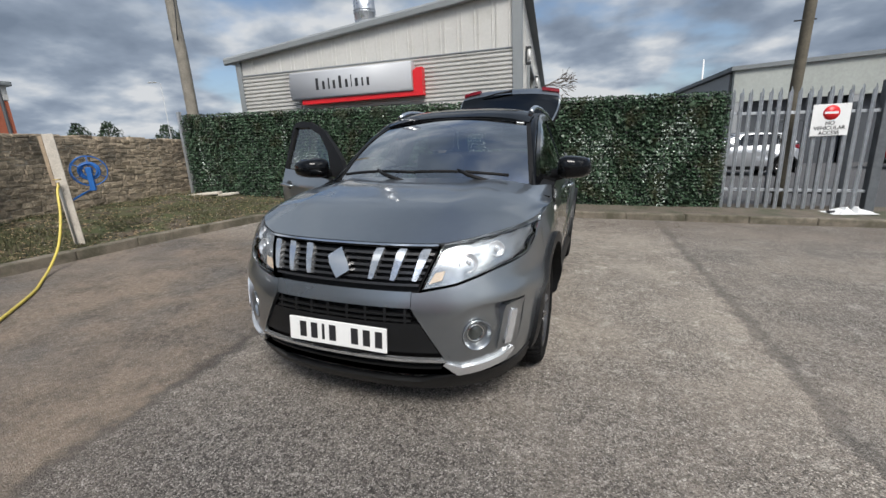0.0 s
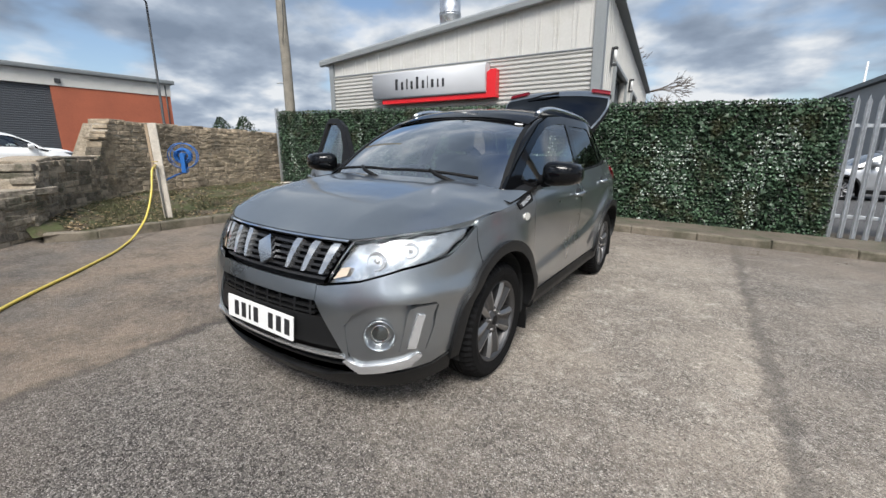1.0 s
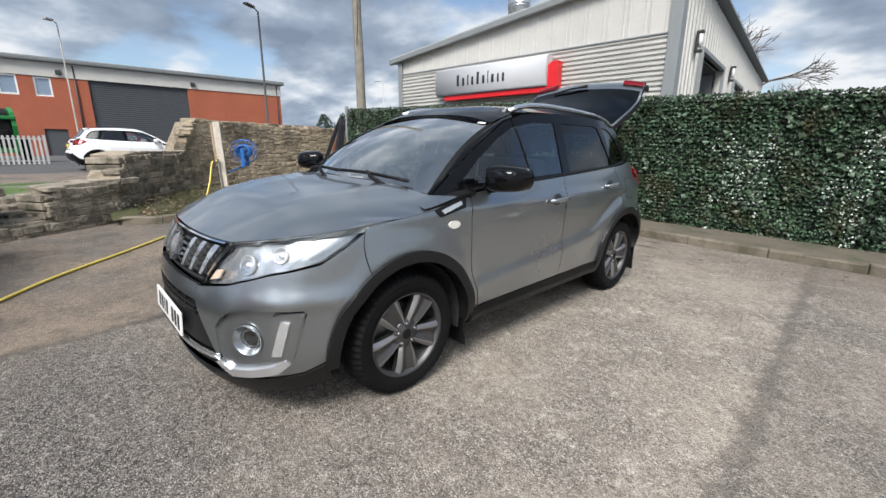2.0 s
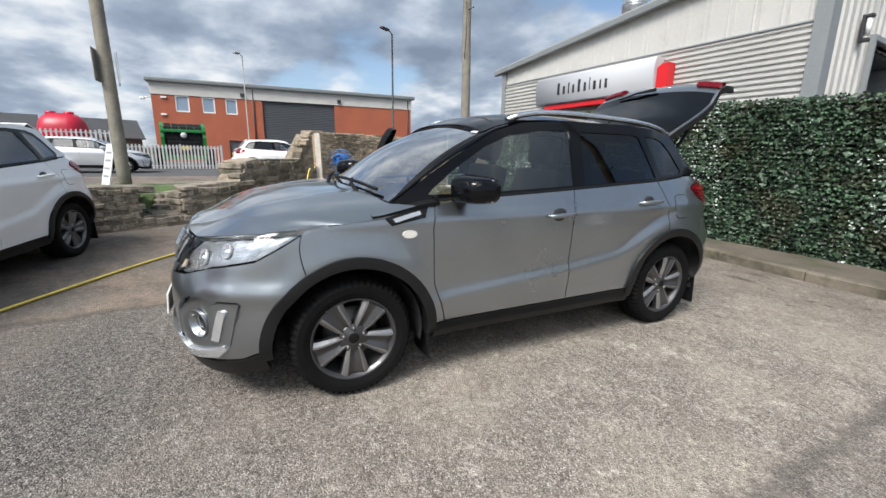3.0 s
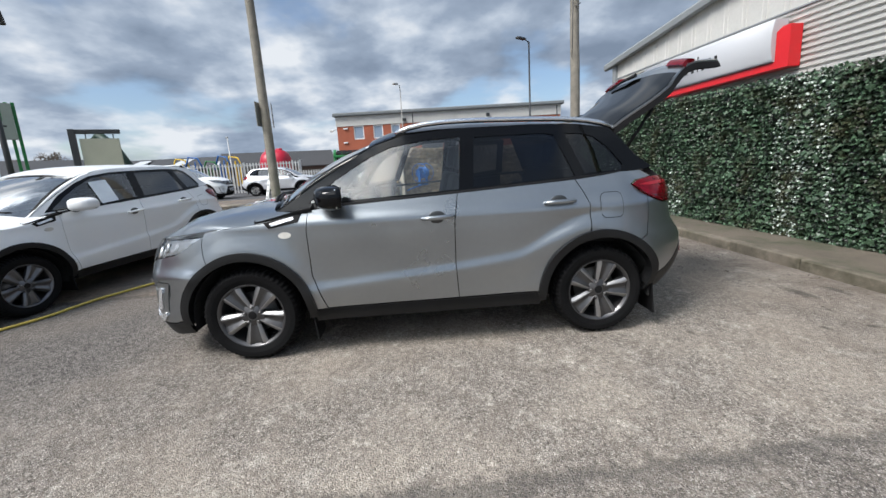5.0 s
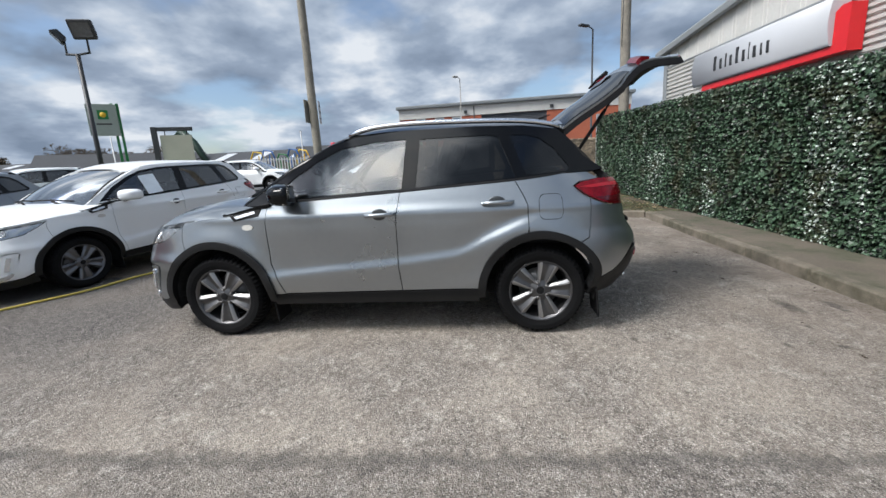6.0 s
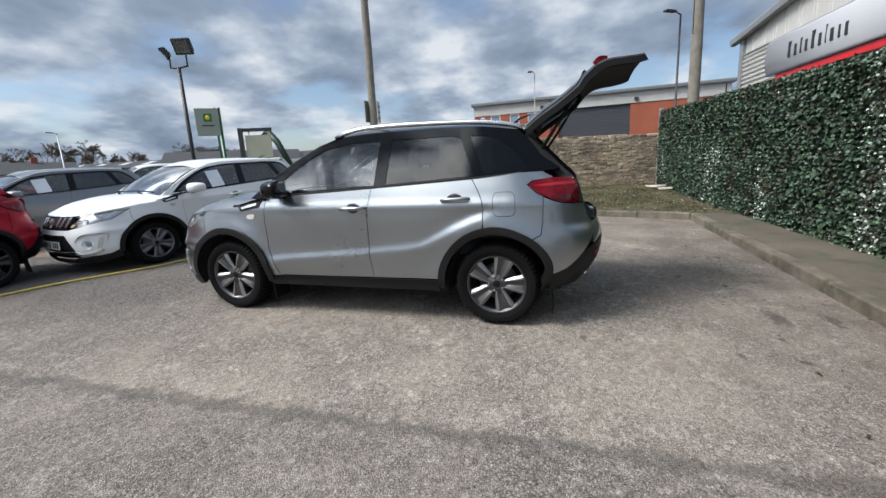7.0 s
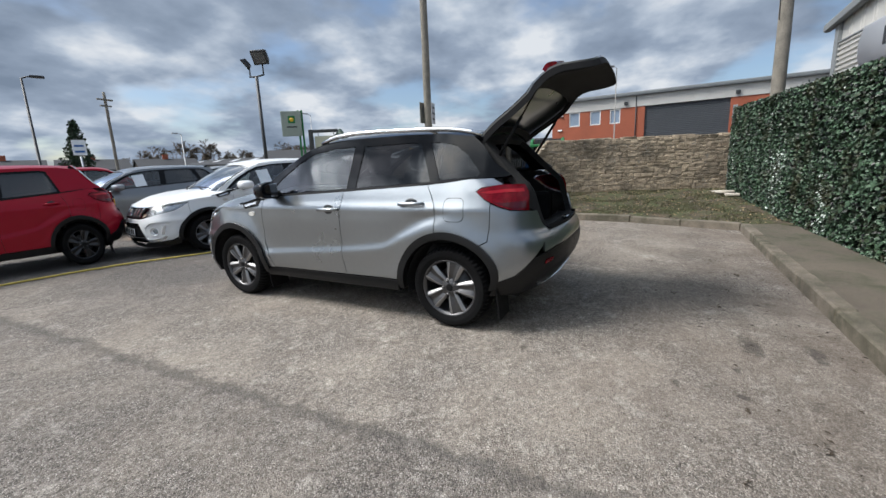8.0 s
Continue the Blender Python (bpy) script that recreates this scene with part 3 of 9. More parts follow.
def build_unit():
    b = thing("showroom_building", "cream profiled metal clad building with grey trim and mono-pitch roof", "building")
    # horizontal corrugated lower wall
    bm = bmesh.new()
    z, prof = -0.1, []
    while z < 3.40:
        prof += [(0.0, z), (0.0, z + 0.030), (-0.035, z + 0.042), (-0.035, z + 0.082)]
        z += 0.095
    prof += [(0.0, 3.41), (0.12, 3.41), (0.12, -0.1)]
    va = [bm.verts.new((BX0 + 0.14, BY + y, z)) for y, z in prof]
    vb = [bm.verts.new((BX1 - 0.2, BY + y, z)) for y, z in prof]
    for i in range(len(prof)):
        bm.faces.new((va[i], va[(i + 1) % len(prof)], vb[(i + 1) % len(prof)], vb[i]))
    bm.faces.new(va); bm.faces.new(vb)
    bmesh.ops.recalc_face_normals(bm, faces=bm.faces[:])
    part("corrugated_wall", bm, M_CLAD, b)
    # drip flashing between the two claddings
    bm = bmesh.new()
    box(bm, BX0 + 0.1, BX1 - 0.18, BY - 0.055, BY + 0.02, 3.405, 3.435, 0.004)
    part("flashing", bm, M_CLAD_GREY, b)
    # upper sheets with standing ribs
    x, k = BX0 + 0.1, 0
    while x < BX1 - 0.22:
        x1 = min(x + 0.405, BX1 - 0.19)
        bm = bmesh.new()
        va = [(x + 0.004, BY - 0.01), (x + 0.03, BY - 0.012), (x + 0.04, BY + 0.006), (x1 - 0.10, BY + 0.006), (x1 - 0.09, BY - 0.004), (x1 - 0.07, BY - 0.004), (x1 - 0.06, BY + 0.006), (x1 - 0.004, BY + 0.006), (x1 - 0.004, BY + 0.05), (x + 0.004, BY + 0.05)]
        lo = [bm.verts.new((px, py, 3.435)) for px, py in va]
        hi = [bm.verts.new((px, py, roof_z(px) - 0.02)) for px, py in va]
        for i in range(len(va)):
            bm.faces.new((lo[i], lo[(i + 1) % len(va)], hi[(i + 1) % len(va)], hi[i]))
        bmesh.ops.recalc_face_normals(bm, faces=bm.faces[:])
        part("wall_panel", bm, M_CLAD, b)
        x = x1
    # corner trims
    for xa, xb, name in ((BX0, BX0 + 0.15, "corner_trim"), (BX1 - 0.19, BX1 + 0.02, "corner_trim")):
        bm = bmesh.new()
        vs = box(bm, xa, xb, BY - 0.06, BY + 0.25, -0.2, 3.0)
        for v in vs:
            if v.co.z > 2:
                v.co.z = roof_z(v.co.x) + 0.0
        part(name, bm, M_CLAD_GREY, b)
    # eaves gutter and fascia along the rake
    bm = bmesh.new()
    prof = [(-0.16, -0.06), (-0.17, 0.05), (-0.13, 0.10), (0.3, 0.10), (0.3, -0.02), (-0.02, -0.03), (-0.04, -0.07), (-0.12, -0.08)]
    va = [bm.verts.new((-8.42, BY + y, roof_z(-8.42) + z)) for y, z in prof]
    vb = [bm.verts.new((BX1 + 0.1, BY + y, roof_z(BX1 + 0.1) + z)) for y, z in prof]
    for i in range(len(prof)):
        bm.faces.new((va[i], va[(i + 1) % len(prof)], vb[(i + 1) % len(prof)], vb[i]))
    bm.faces.new(va); bm.faces.new(vb)
    bmesh.ops.recalc_face_normals(bm, faces=bm.faces[:])
    part("fascia", bm, M_CLAD_GREY, b)
    # roof sheet
    bm = bmesh.new()
    vs = box(bm, -8.35, BX1 + 0.2, BY + 0.1, BY + 16, 0.0, 0.05)
    for v in vs:
        v.co.z += roof_z(v.co.x) + 0.05 - 0.02 * (v.co.y - BY)
    part("roof", bm, M_ROOF_GREY, b)
    # side wall with vertical ribs and a dark doorway
    bm = bmesh.new()
    y = BY + 0.25
    pts = []
    while y < BY + 15.8:
        pts += [(0.0, y), (0.0, y + 0.12), (0.035, y + 0.15), (0.035, y + 0.27)]
        y += 0.30
    openings = ((12.25, 15.12, 3.36), (17.25, 19.3, 3.30))

    def foot(py):
        for y0, y1, top in openings:
            if y0 < py < y1:
                return top
        return -0.4
    pts = sorted(pts + [(0.036, o[k] + d) for o in openings for k, d in ((0, -0.004), (0, 0.004), (1, -0.004), (1, 0.004))], key=lambda q: q[1])
    lo = [bm.verts.new((BX1 - 0.02 + px, py, foot(py))) for px, py in pts]
    hi = [bm.verts.new((BX1 - 0.02 + px, py, roof_z(BX1) - 0.02 * (py - BY))) for px, py in pts]
    for i in range(len(pts) - 1):
        bm.faces.new((lo[i], lo[i + 1], hi[i + 1], hi[i]))
    # thickness
    bmesh.ops.recalc_face_normals(bm, faces=bm.faces[:])
    r = bmesh.ops.extrude_face_region(bm, geom=bm.faces[:])
    for v in [g for g in r["geom"] if isinstance(g, bmesh.types.BMVert)]:
        v.co.x -= 0.12
    bmesh.ops.recalc_face_normals(bm, faces=bm.faces[:])
    part("side_wall", bm, M_CLAD, b)
    for y0, y1, top in openings:
        bm = bmesh.new()
        box(bm, BX1 - 0.10, BX1 + 0.09, y0 - 0.10, y0, -0.3, top + 0.1, 0.01); box(bm, BX1 - 0.10, BX1 + 0.09, y1, y1 + 0.10, -0.3, top + 0.1, 0.01); box(bm, BX1 - 0.10, BX1 + 0.09, y0, y1, top, top + 0.1, 0.01)
        part("door_frame", bm, M_CLAD_GREY, b)
        # the lobby behind the opening
        bm = bmesh.new()
        box(bm, BX1 - 1.9, BX1 - 0.16, y1, y1 + 0.08, -0.3, top)
        part("lobby_wall", bm, M_CLAD_GREY, b)
        bm = bmesh.new()
        box(bm, BX1 - 1.9, BX1 - 0.16, y0 - 0.08, y0, -0.3, top)
        part("lobby_wall", bm, M_CLAD_GREY, b)
        bm = bmesh.new()
        box(bm, BX1 - 1.98, BX1 - 1.9, y0, y1, -0.3, top); box(bm, BX1 - 1.9, BX1 - 0.16, y0, y1, top - 0.06, top)
        part("roller_door", bm, M_SHUTTER, b)
    for yy in (11.62, 16.45):
        bm = bmesh.new()
        box(bm, BX1 + 0.02, BX1 + 0.06, yy - 0.05, yy + 0.05, 3.24, 3.66, 0.01)
        box(bm, BX1 + 0.06, BX1 + 0.16, yy - 0.05, yy + 0.05, 3.60, 3.66, 0.015); box(bm, BX1 + 0.06, BX1 + 0.15, yy - 0.05, yy + 0.05, 3.24, 3.30, 0.01)
        lamp = part("wall_lamp", bm, M_STEEL_DARK, b, "dark C-shaped wall lamp")
        bm = bmesh.new(); tube(bm, [(BX1 + 0.105, yy, 3.34), (BX1 + 0.105, yy, 3.60)], 0.035, 12); part("lamp_globe", bm, M_WHITE_PAINT, lamp, "white globe")
    bm = bmesh.new()
    box(bm, BX0 + 0.02, BX0 + 0.12, BY + 0.2, BY + 15.8, -0.2, 3.8); box(bm, BX0 + 0.1, BX1 - 0.1, BY + 15.6, BY + 15.75, -0.2, 3.4)
    part("rear_wall", bm, M_CLAD, b)
    return b


build_unit()


def build_sign():
    """Silver fascia sign with a red return; lettering left as plain bars."""
    s = thing("fascia_sign", "silver curved fascia sign with red edge on the clad wall", "sign")
    bm = bmesh.new()
    n = 14
    ra, rb = [], []
    for i in range(n + 1):
        a = -1 + 2 * i / n
        z = 2.985 + 0.325 * a
        y = BY - 0.30 - 0.055 * (1 - a * a)
        ra.append(bm.verts.new((-6.38, y, z))); rb.append(bm.verts.new((-3.11, y, z)))
    for i in range(n):
        bm.faces.new((ra[i], rb[i], rb[i + 1], ra[i + 1])).smooth = True
    back = [bm.verts.new((x, BY - 0.06, z)) for x, z in ((-6.38, 2.66), (-3.11, 2.66), (-3.11, 3.31), (-6.38, 3.31))]
    bm.faces.new((back[0], back[1], rb[0], ra[0])); bm.faces.new((back[2], back[3], ra[-1], rb[-1]))
    bm.faces.new([back[3], back[0]] + ra); bm.faces.new([back[1], back[2]] + rb[::-1])
    bmesh.ops.recalc_face_normals(bm, faces=bm.faces[:])
    part("face", bm, M_SIGNGREY, s, "silver curved face")
    bm = bmesh.new()
    out = [(-6.12, 2.545), (-2.87, 2.545), (-2.87, 3.165), (-3.00, 3.165), (-3.10, 3.10), (-3.10, 2.655), (-6.12, 2.655)]
    va = [bm.verts.new((x, BY - 0.27, z)) for x, z in out]
    vb = [bm.verts.new((x, BY - 0.05, z)) for x, z in out]
    bm.faces.new(va); bm.faces.new(vb[::-1])
    for i in range(len(out)):
        bm.faces.new((va[i], va[(i + 1) % len(out)], vb[(i + 1) % len(out)], vb[i]))
    bmesh.ops.recalc_face_normals(bm, faces=bm.faces[:])
    part("return_edge", bm, M_RED, s, "bright red return")
    # ten dark bars in place of the letters
    x = -5.66
    for w, h in ((0.13, 0.27), (0.12, 0.19), (0.07, 0.25), (0.11, 0.19), (0.12, 0.28), (0.12, 0.19), (0.04, 0.28), (0.13, 0.19), (0.08, 0.19), (0.11, 0.19)):
        bm = bmesh.new()
        box(bm, x + 0.2 * w, x + 0.8 * w, BY - 0.362, BY - 0.335, 2.86, 2.86 + h, 0.008)
        part("lettering_bar", bm, M_INK, s)
        x += w + 0.052
    return s


build_sign()


def build_flue():
    f = thing("flue", "shiny galvanised round flue on the metal roof", "flue")
    zb = roof_z(-4.3)
    M_FLUE = material("flue_metal", (0.62, 0.63, 0.65), 0.28, metal=0.9, vary=0.08, scale=6, bump=0.04)
    for i in range(6):
        z0 = zb - 0.5 + i * 0.62
        bm = bmesh.new()
        lathe(bm, [(0.0, z0), (0.30, z0), (0.30, z0 + 0.03), (0.285, z0 + 0.04), (0.285, z0 + 0.56), (0.30, z0 + 0.57), (0.30, z0 + 0.60), (0.0, z0 + 0.60)], 28)
        bmesh.ops.translate(bm, verts=bm.verts[:], vec=(-4.88, BY + 1.3, 0))
        part("flue_section", bm, M_FLUE, f)
    bm = bmesh.new()
    tube(bm, [(-3.9, BY + 1.6, zb - 0.2), (-3.9, BY + 1.6, zb + 0.42)], 0.10, 12)
    lathe(bm, [(0.0, 0.52), (0.22, 0.45), (0.24, 0.40), (0.0, 0.40)], 20, Matrix.Translation((-3.9, BY + 1.6, zb)))
    part("vent_cap", bm, M_STEEL_DARK, f)


build_flue()


# ---- the brick unit across the street ----
M_BRICK = material("red_brick", (0.32, 0.092, 0.048), 0.85, vary=0.14, scale=0.8, fine=16, bump=0.1)


def build_brick():
    """Front along local y from 0 to 23.2, facing local +x."""
    yaw = math.degrees(math.atan2(23.07 - 0.08, -38.65 + 41.9)) - 90
    b = thing("brick_unit", "red brick industrial unit with dark roller shutter and grey roof edge", "building", at=pose(-41.9, 0.08, 0.45, 0, 0, yaw))
    H, D = 5.75, 26.0
    holes = [(1.70, 2.75, 4.40, 5.75), (3.72, 4.72, 4.40, 5.72), (5.55, 6.50, 4.38, 5.70), (8.6, 15.15, 0.0, 5.72), (5.6, 6.9, 0.0, 2.1)]
    # piers of brick between the openings
    def pier(y0, y1, z0, z1):
        bm = bmesh.new()
        box(bm, -0.30, 0.0, y0, y1, z0, z1)
        part("wall", bm, M_BRICK, b)
    pier(0, 1.70, 0, H); pier(1.70, 6.5, 2.1, 4.38); pier(1.70, 5.6, 0, 2.1); pier(2.75, 3.72, 4.38, H); pier(4.72, 5.55, 4.38, H); pier(6.5, 8.6, 2.1, H); pier(6.9, 8.6, 0, 2.1); pier(15.15, 23.1, 0, H)
    bm = bmesh.new(); box(bm, -D, -0.3, 22.8, 23.1, 0, H); part("wall", bm, M_BRICK, b)
    bm = bmesh.new(); box(bm, -D, -0.3, 0.0, 0.3, 0, H); part("wall", bm, M_BRICK, b)
    bm = bmesh.new(); box(bm, -D, -D + 0.3, 0.3, 22.8, 0, H); part("wall", bm, M_BRICK, b)
    # cream band and dark roof edge
    bm = bmesh.new(); box(bm, -D, 0.06, -0.06, 23.16, H, H + 0.98, 0.01); part("band", bm, M_CLAD, b, "cream metal band")
    bm = bmesh.new(); box(bm, -D - 0.4, 0.38, -0.3, 23.45, H + 0.98, H + 1.32, 0.10, seg=2); part("roof", bm, M_ROOF_GREY, b)
    for y0, y1, z0, z1 in holes[:3]:
        w = part("window", bmesh_frame(y0, y1, z0, z1), M_WHITE_PAINT, b)
        bm = bmesh.new(); box(bm, -0.12, -0.10, y0 + 0.09, y1 - 0.09, z0 + 0.09, z1 - 0.09); part("pane", bm, M_PANE, w)
    bm = bmesh.new()
    prof = []
    for i in range(36):
        z0 = i * 5.72 / 36
        prof += [(-0.20, z0), (-0.15, z0 + 0.02), (-0.14, z0 + 0.08), (-0.15, z0 + 0.14)]
    lo = [bm.verts.new((px, 8.6, pz)) for px, pz in prof]
    hi = [bm.verts.new((px, 15.15, pz)) for px, pz in prof]
    for i in range(len(prof) - 1):
        bm.faces.new((lo[i], hi[i], hi[i + 1], lo[i + 1]))
    part("roller_shutter", bm, M_SHUTTER, b)
    bm = bmesh.new(); box(bm, -0.2, -0.12, 5.6, 6.9, 0, 2.1, 0.02); part("door", bm, M_SHUTTER, b)
    bm = bmesh.new(); box(bm, -8, -0.6, 23.1, 27.5, 0, 3.0); part("annex", bm, M_BRICK, b)
    bm = bmesh.new(); box(bm, -8.1, -0.5, 23.1, 27.6, 3.0, 3.12); part("annex_roof", bm, M_ROOF_GREY, b)
    for yy in (7.85, 22.75):
        bm = bmesh.new(); tube(bm, [(0.07, yy, 0), (0.07, yy, H + 0.9)], 0.05, 8); part("downpipe", bm, M_STEEL_DARK, b)
    for yy in (7.0, 15.6):
        bm = bmesh.new(); box(bm, 0.06, 0.22, yy - 0.17, yy + 0.17, H + 0.2, H + 0.5, 0.02); part("floodlight", bm, M_STEEL_DARK, b)
    for yy, zz in ((0.9, 5.45), (0.8, 4.05)):
        bm = bmesh.new(); box(bm, 0.0, 0.14, yy - 0.22, yy + 0.22, zz, zz + 0.14, 0.02); part("alarm_box", bm, M_WHITE_PAINT, b)
    bm = bmesh.new(); tube(bm, [(0, -0.02, 5.5), (0.1, -0.5, 5.4)], 0.05, 8); box(bm, -0.05, 0.3, -0.75, -0.45, 5.25, 5.45, 0.03); part("camera_box", bm, M_WHITE_PAINT, b)


def bmesh_frame(y0, y1, z0, z1, t=0.10, x0=-0.16, x1=-0.04):
    bm = bmesh.new()
    for a in ((y0, y1, z0, z0 + t), (y0, y1, z1 - t, z1), (y0, y0 + t, z0 + t, z1 - t), (y1 - t, y1, z0 + t, z1 - t)):
        box(bm, x0, x1, a[0], a[1], a[2], a[3])
    return bm


build_brick()

# ---- hedge, fence, stone wall ----
HEDGE_Y = 8.90


def build_hedge():
    h = thing("artificial_hedge", "artificial ivy screen in glossy dark green on a fence", "hedge")
    # thin sheet behind the leaves, coloured as the shade in their gaps
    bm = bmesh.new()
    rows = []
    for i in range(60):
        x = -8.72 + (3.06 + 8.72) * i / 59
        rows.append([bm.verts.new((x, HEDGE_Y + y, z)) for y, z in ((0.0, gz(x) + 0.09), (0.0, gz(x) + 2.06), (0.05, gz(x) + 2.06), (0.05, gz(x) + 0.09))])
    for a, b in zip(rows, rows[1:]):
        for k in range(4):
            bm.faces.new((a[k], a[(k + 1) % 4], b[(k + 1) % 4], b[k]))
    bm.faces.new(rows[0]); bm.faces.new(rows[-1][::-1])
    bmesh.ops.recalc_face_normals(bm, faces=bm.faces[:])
    part("backing", bm, M_HEDGE_SHADE, h)
    rng = np.random.default_rng(5)

    def leaves(name, n, mat, size, depth, kindlabel, clusters=False):
        x = rng.uniform(-8.75, 3.10, n)
        z = rng.uniform(0.06, 2.09, n)
        # a few leaves stray above the top edge
        z = np.where(rng.random(n) < 0.03, rng.uniform(2.05, 2.13, n), z)
        # most sprigs hang in level rows
        z = np.where(rng.random(n) < 0.72, np.round(z / 0.062) * 0.062 + rng.normal(0, 0.008, n), z)
        # the screen hangs in square tiles: leaves thin out along their joints
        keep = np.abs(((x + 8.75) % 0.5) - 0.0) > rng.uniform(0, 0.035, n)
        keep &= np.abs((z % 0.5)) > rng.uniform(0, 0.03, n)
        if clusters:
            # upright worn patches; lit tips and light showing through are painted as pale leaves
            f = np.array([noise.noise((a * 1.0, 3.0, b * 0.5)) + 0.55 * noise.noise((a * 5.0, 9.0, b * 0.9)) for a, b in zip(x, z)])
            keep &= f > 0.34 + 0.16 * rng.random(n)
        x, z = x[keep], z[keep]
        n = len(x)
        y = HEDGE_Y - rng.uniform(0.005, depth, n) + np.where(z > 2.04, rng.uniform(-0.02, 0.10, n), 0)
        s = size * rng.uniform(0.65, 1.25, n)
        ang = rng.normal(-math.pi / 2, 1.25, n)              # they droop
        tilt = rng.uniform(0.25, 1.25, n)
        d = np.stack([np.cos(ang) * np.cos(tilt), -np.sin(tilt), np.sin(ang) * np.cos(tilt)], 1)
        side = np.cross(d, np.stack([rng.normal(0, .35, n), -np.ones(n), rng.normal(0.2, .35, n)], 1))
        side /= np.linalg.norm(side, axis=1, keepdims=True)
        nor = np.cross(side, d)
        base = np.stack([x, y, z + np.array([gz(v) for v in x])], 1)
        S = s[:, None]
        v0 = base
        v1 = base + d * S * 0.45 + side * S * 0.46 + nor * S * 0.10
        v2 = base + d * S
        v3 = base + d * S * 0.45 - side * S * 0.46 + nor * S * 0.10
        verts = np.stack([v0, v1, v2, v3], 1).reshape(-1, 3)
        idx = np.arange(n)[:, None] * 4
        faces = np.concatenate([idx + [0, 1, 2], idx + [0, 2, 3]], 1).reshape(-1, 3)
        me = bpy.data.meshes.new(name)
        me.from_pydata(verts.tolist(), [], faces.tolist())
        ob = part(name, me, mat, h, kindlabel)
        tagged(ob, kind="stuff")
    leaves("leaves", 125000, M_LEAF, 0.043, 0.065, "glossy dark green leaves")
    leaves("pale_leaves", 42000, M_LEAF_PALE, 0.034, 0.072, "pale leaves coloured as lit tips and light showing through", True)
    # larger single leaves at the near face
    bm = bmesh.new()
    out = [(0, 0), (0.022, 0.018), (0.040, 0.022), (0.034, 0.040), (0.016, 0.058), (0, 0.085)]
    spine = [bm.verts.new((0, -0.010 * (1 - (t / 0.085)), -t)) for _, t in out]
    for sgn in (-1, 1):
        edge = [bm.verts.new((sgn * w, 0.008 - 0.25 * w, -t)) for w, t in out[1:-1]]
        for i in range(len(out) - 1):
            a, b = spine[i], spine[i + 1]
            c = edge[i - 1] if i >= 1 else None
            d = edge[i] if i < len(edge) else None
            f = [a, b] + ([d] if d else []) + ([c] if c else [])
            if len(f) >= 3:
                bm.faces.new(f if sgn > 0 else f[::-1])
    me = mesh_of(bm, "leaf")
    set_mats(me, M_LEAF)
    for i in range(220):
        x, z = rng.uniform(-3.2, 2.9), rng.uniform(0.2, 2.05)
        ob = new("leaf", me)
        ob.parent = h
        ob.matrix_local = Matrix.LocRotScale((x, HEDGE_Y - rng.uniform(0.06, 0.10), z + gz(x)), Euler((rng.uniform(-0.7, 0.1), rng.uniform(-0.6, 0.6), rng.uniform(-0.5, 0.5))), Vector((1, 1, 1)) * rng.uniform(0.8, 1.25))


build_hedge()


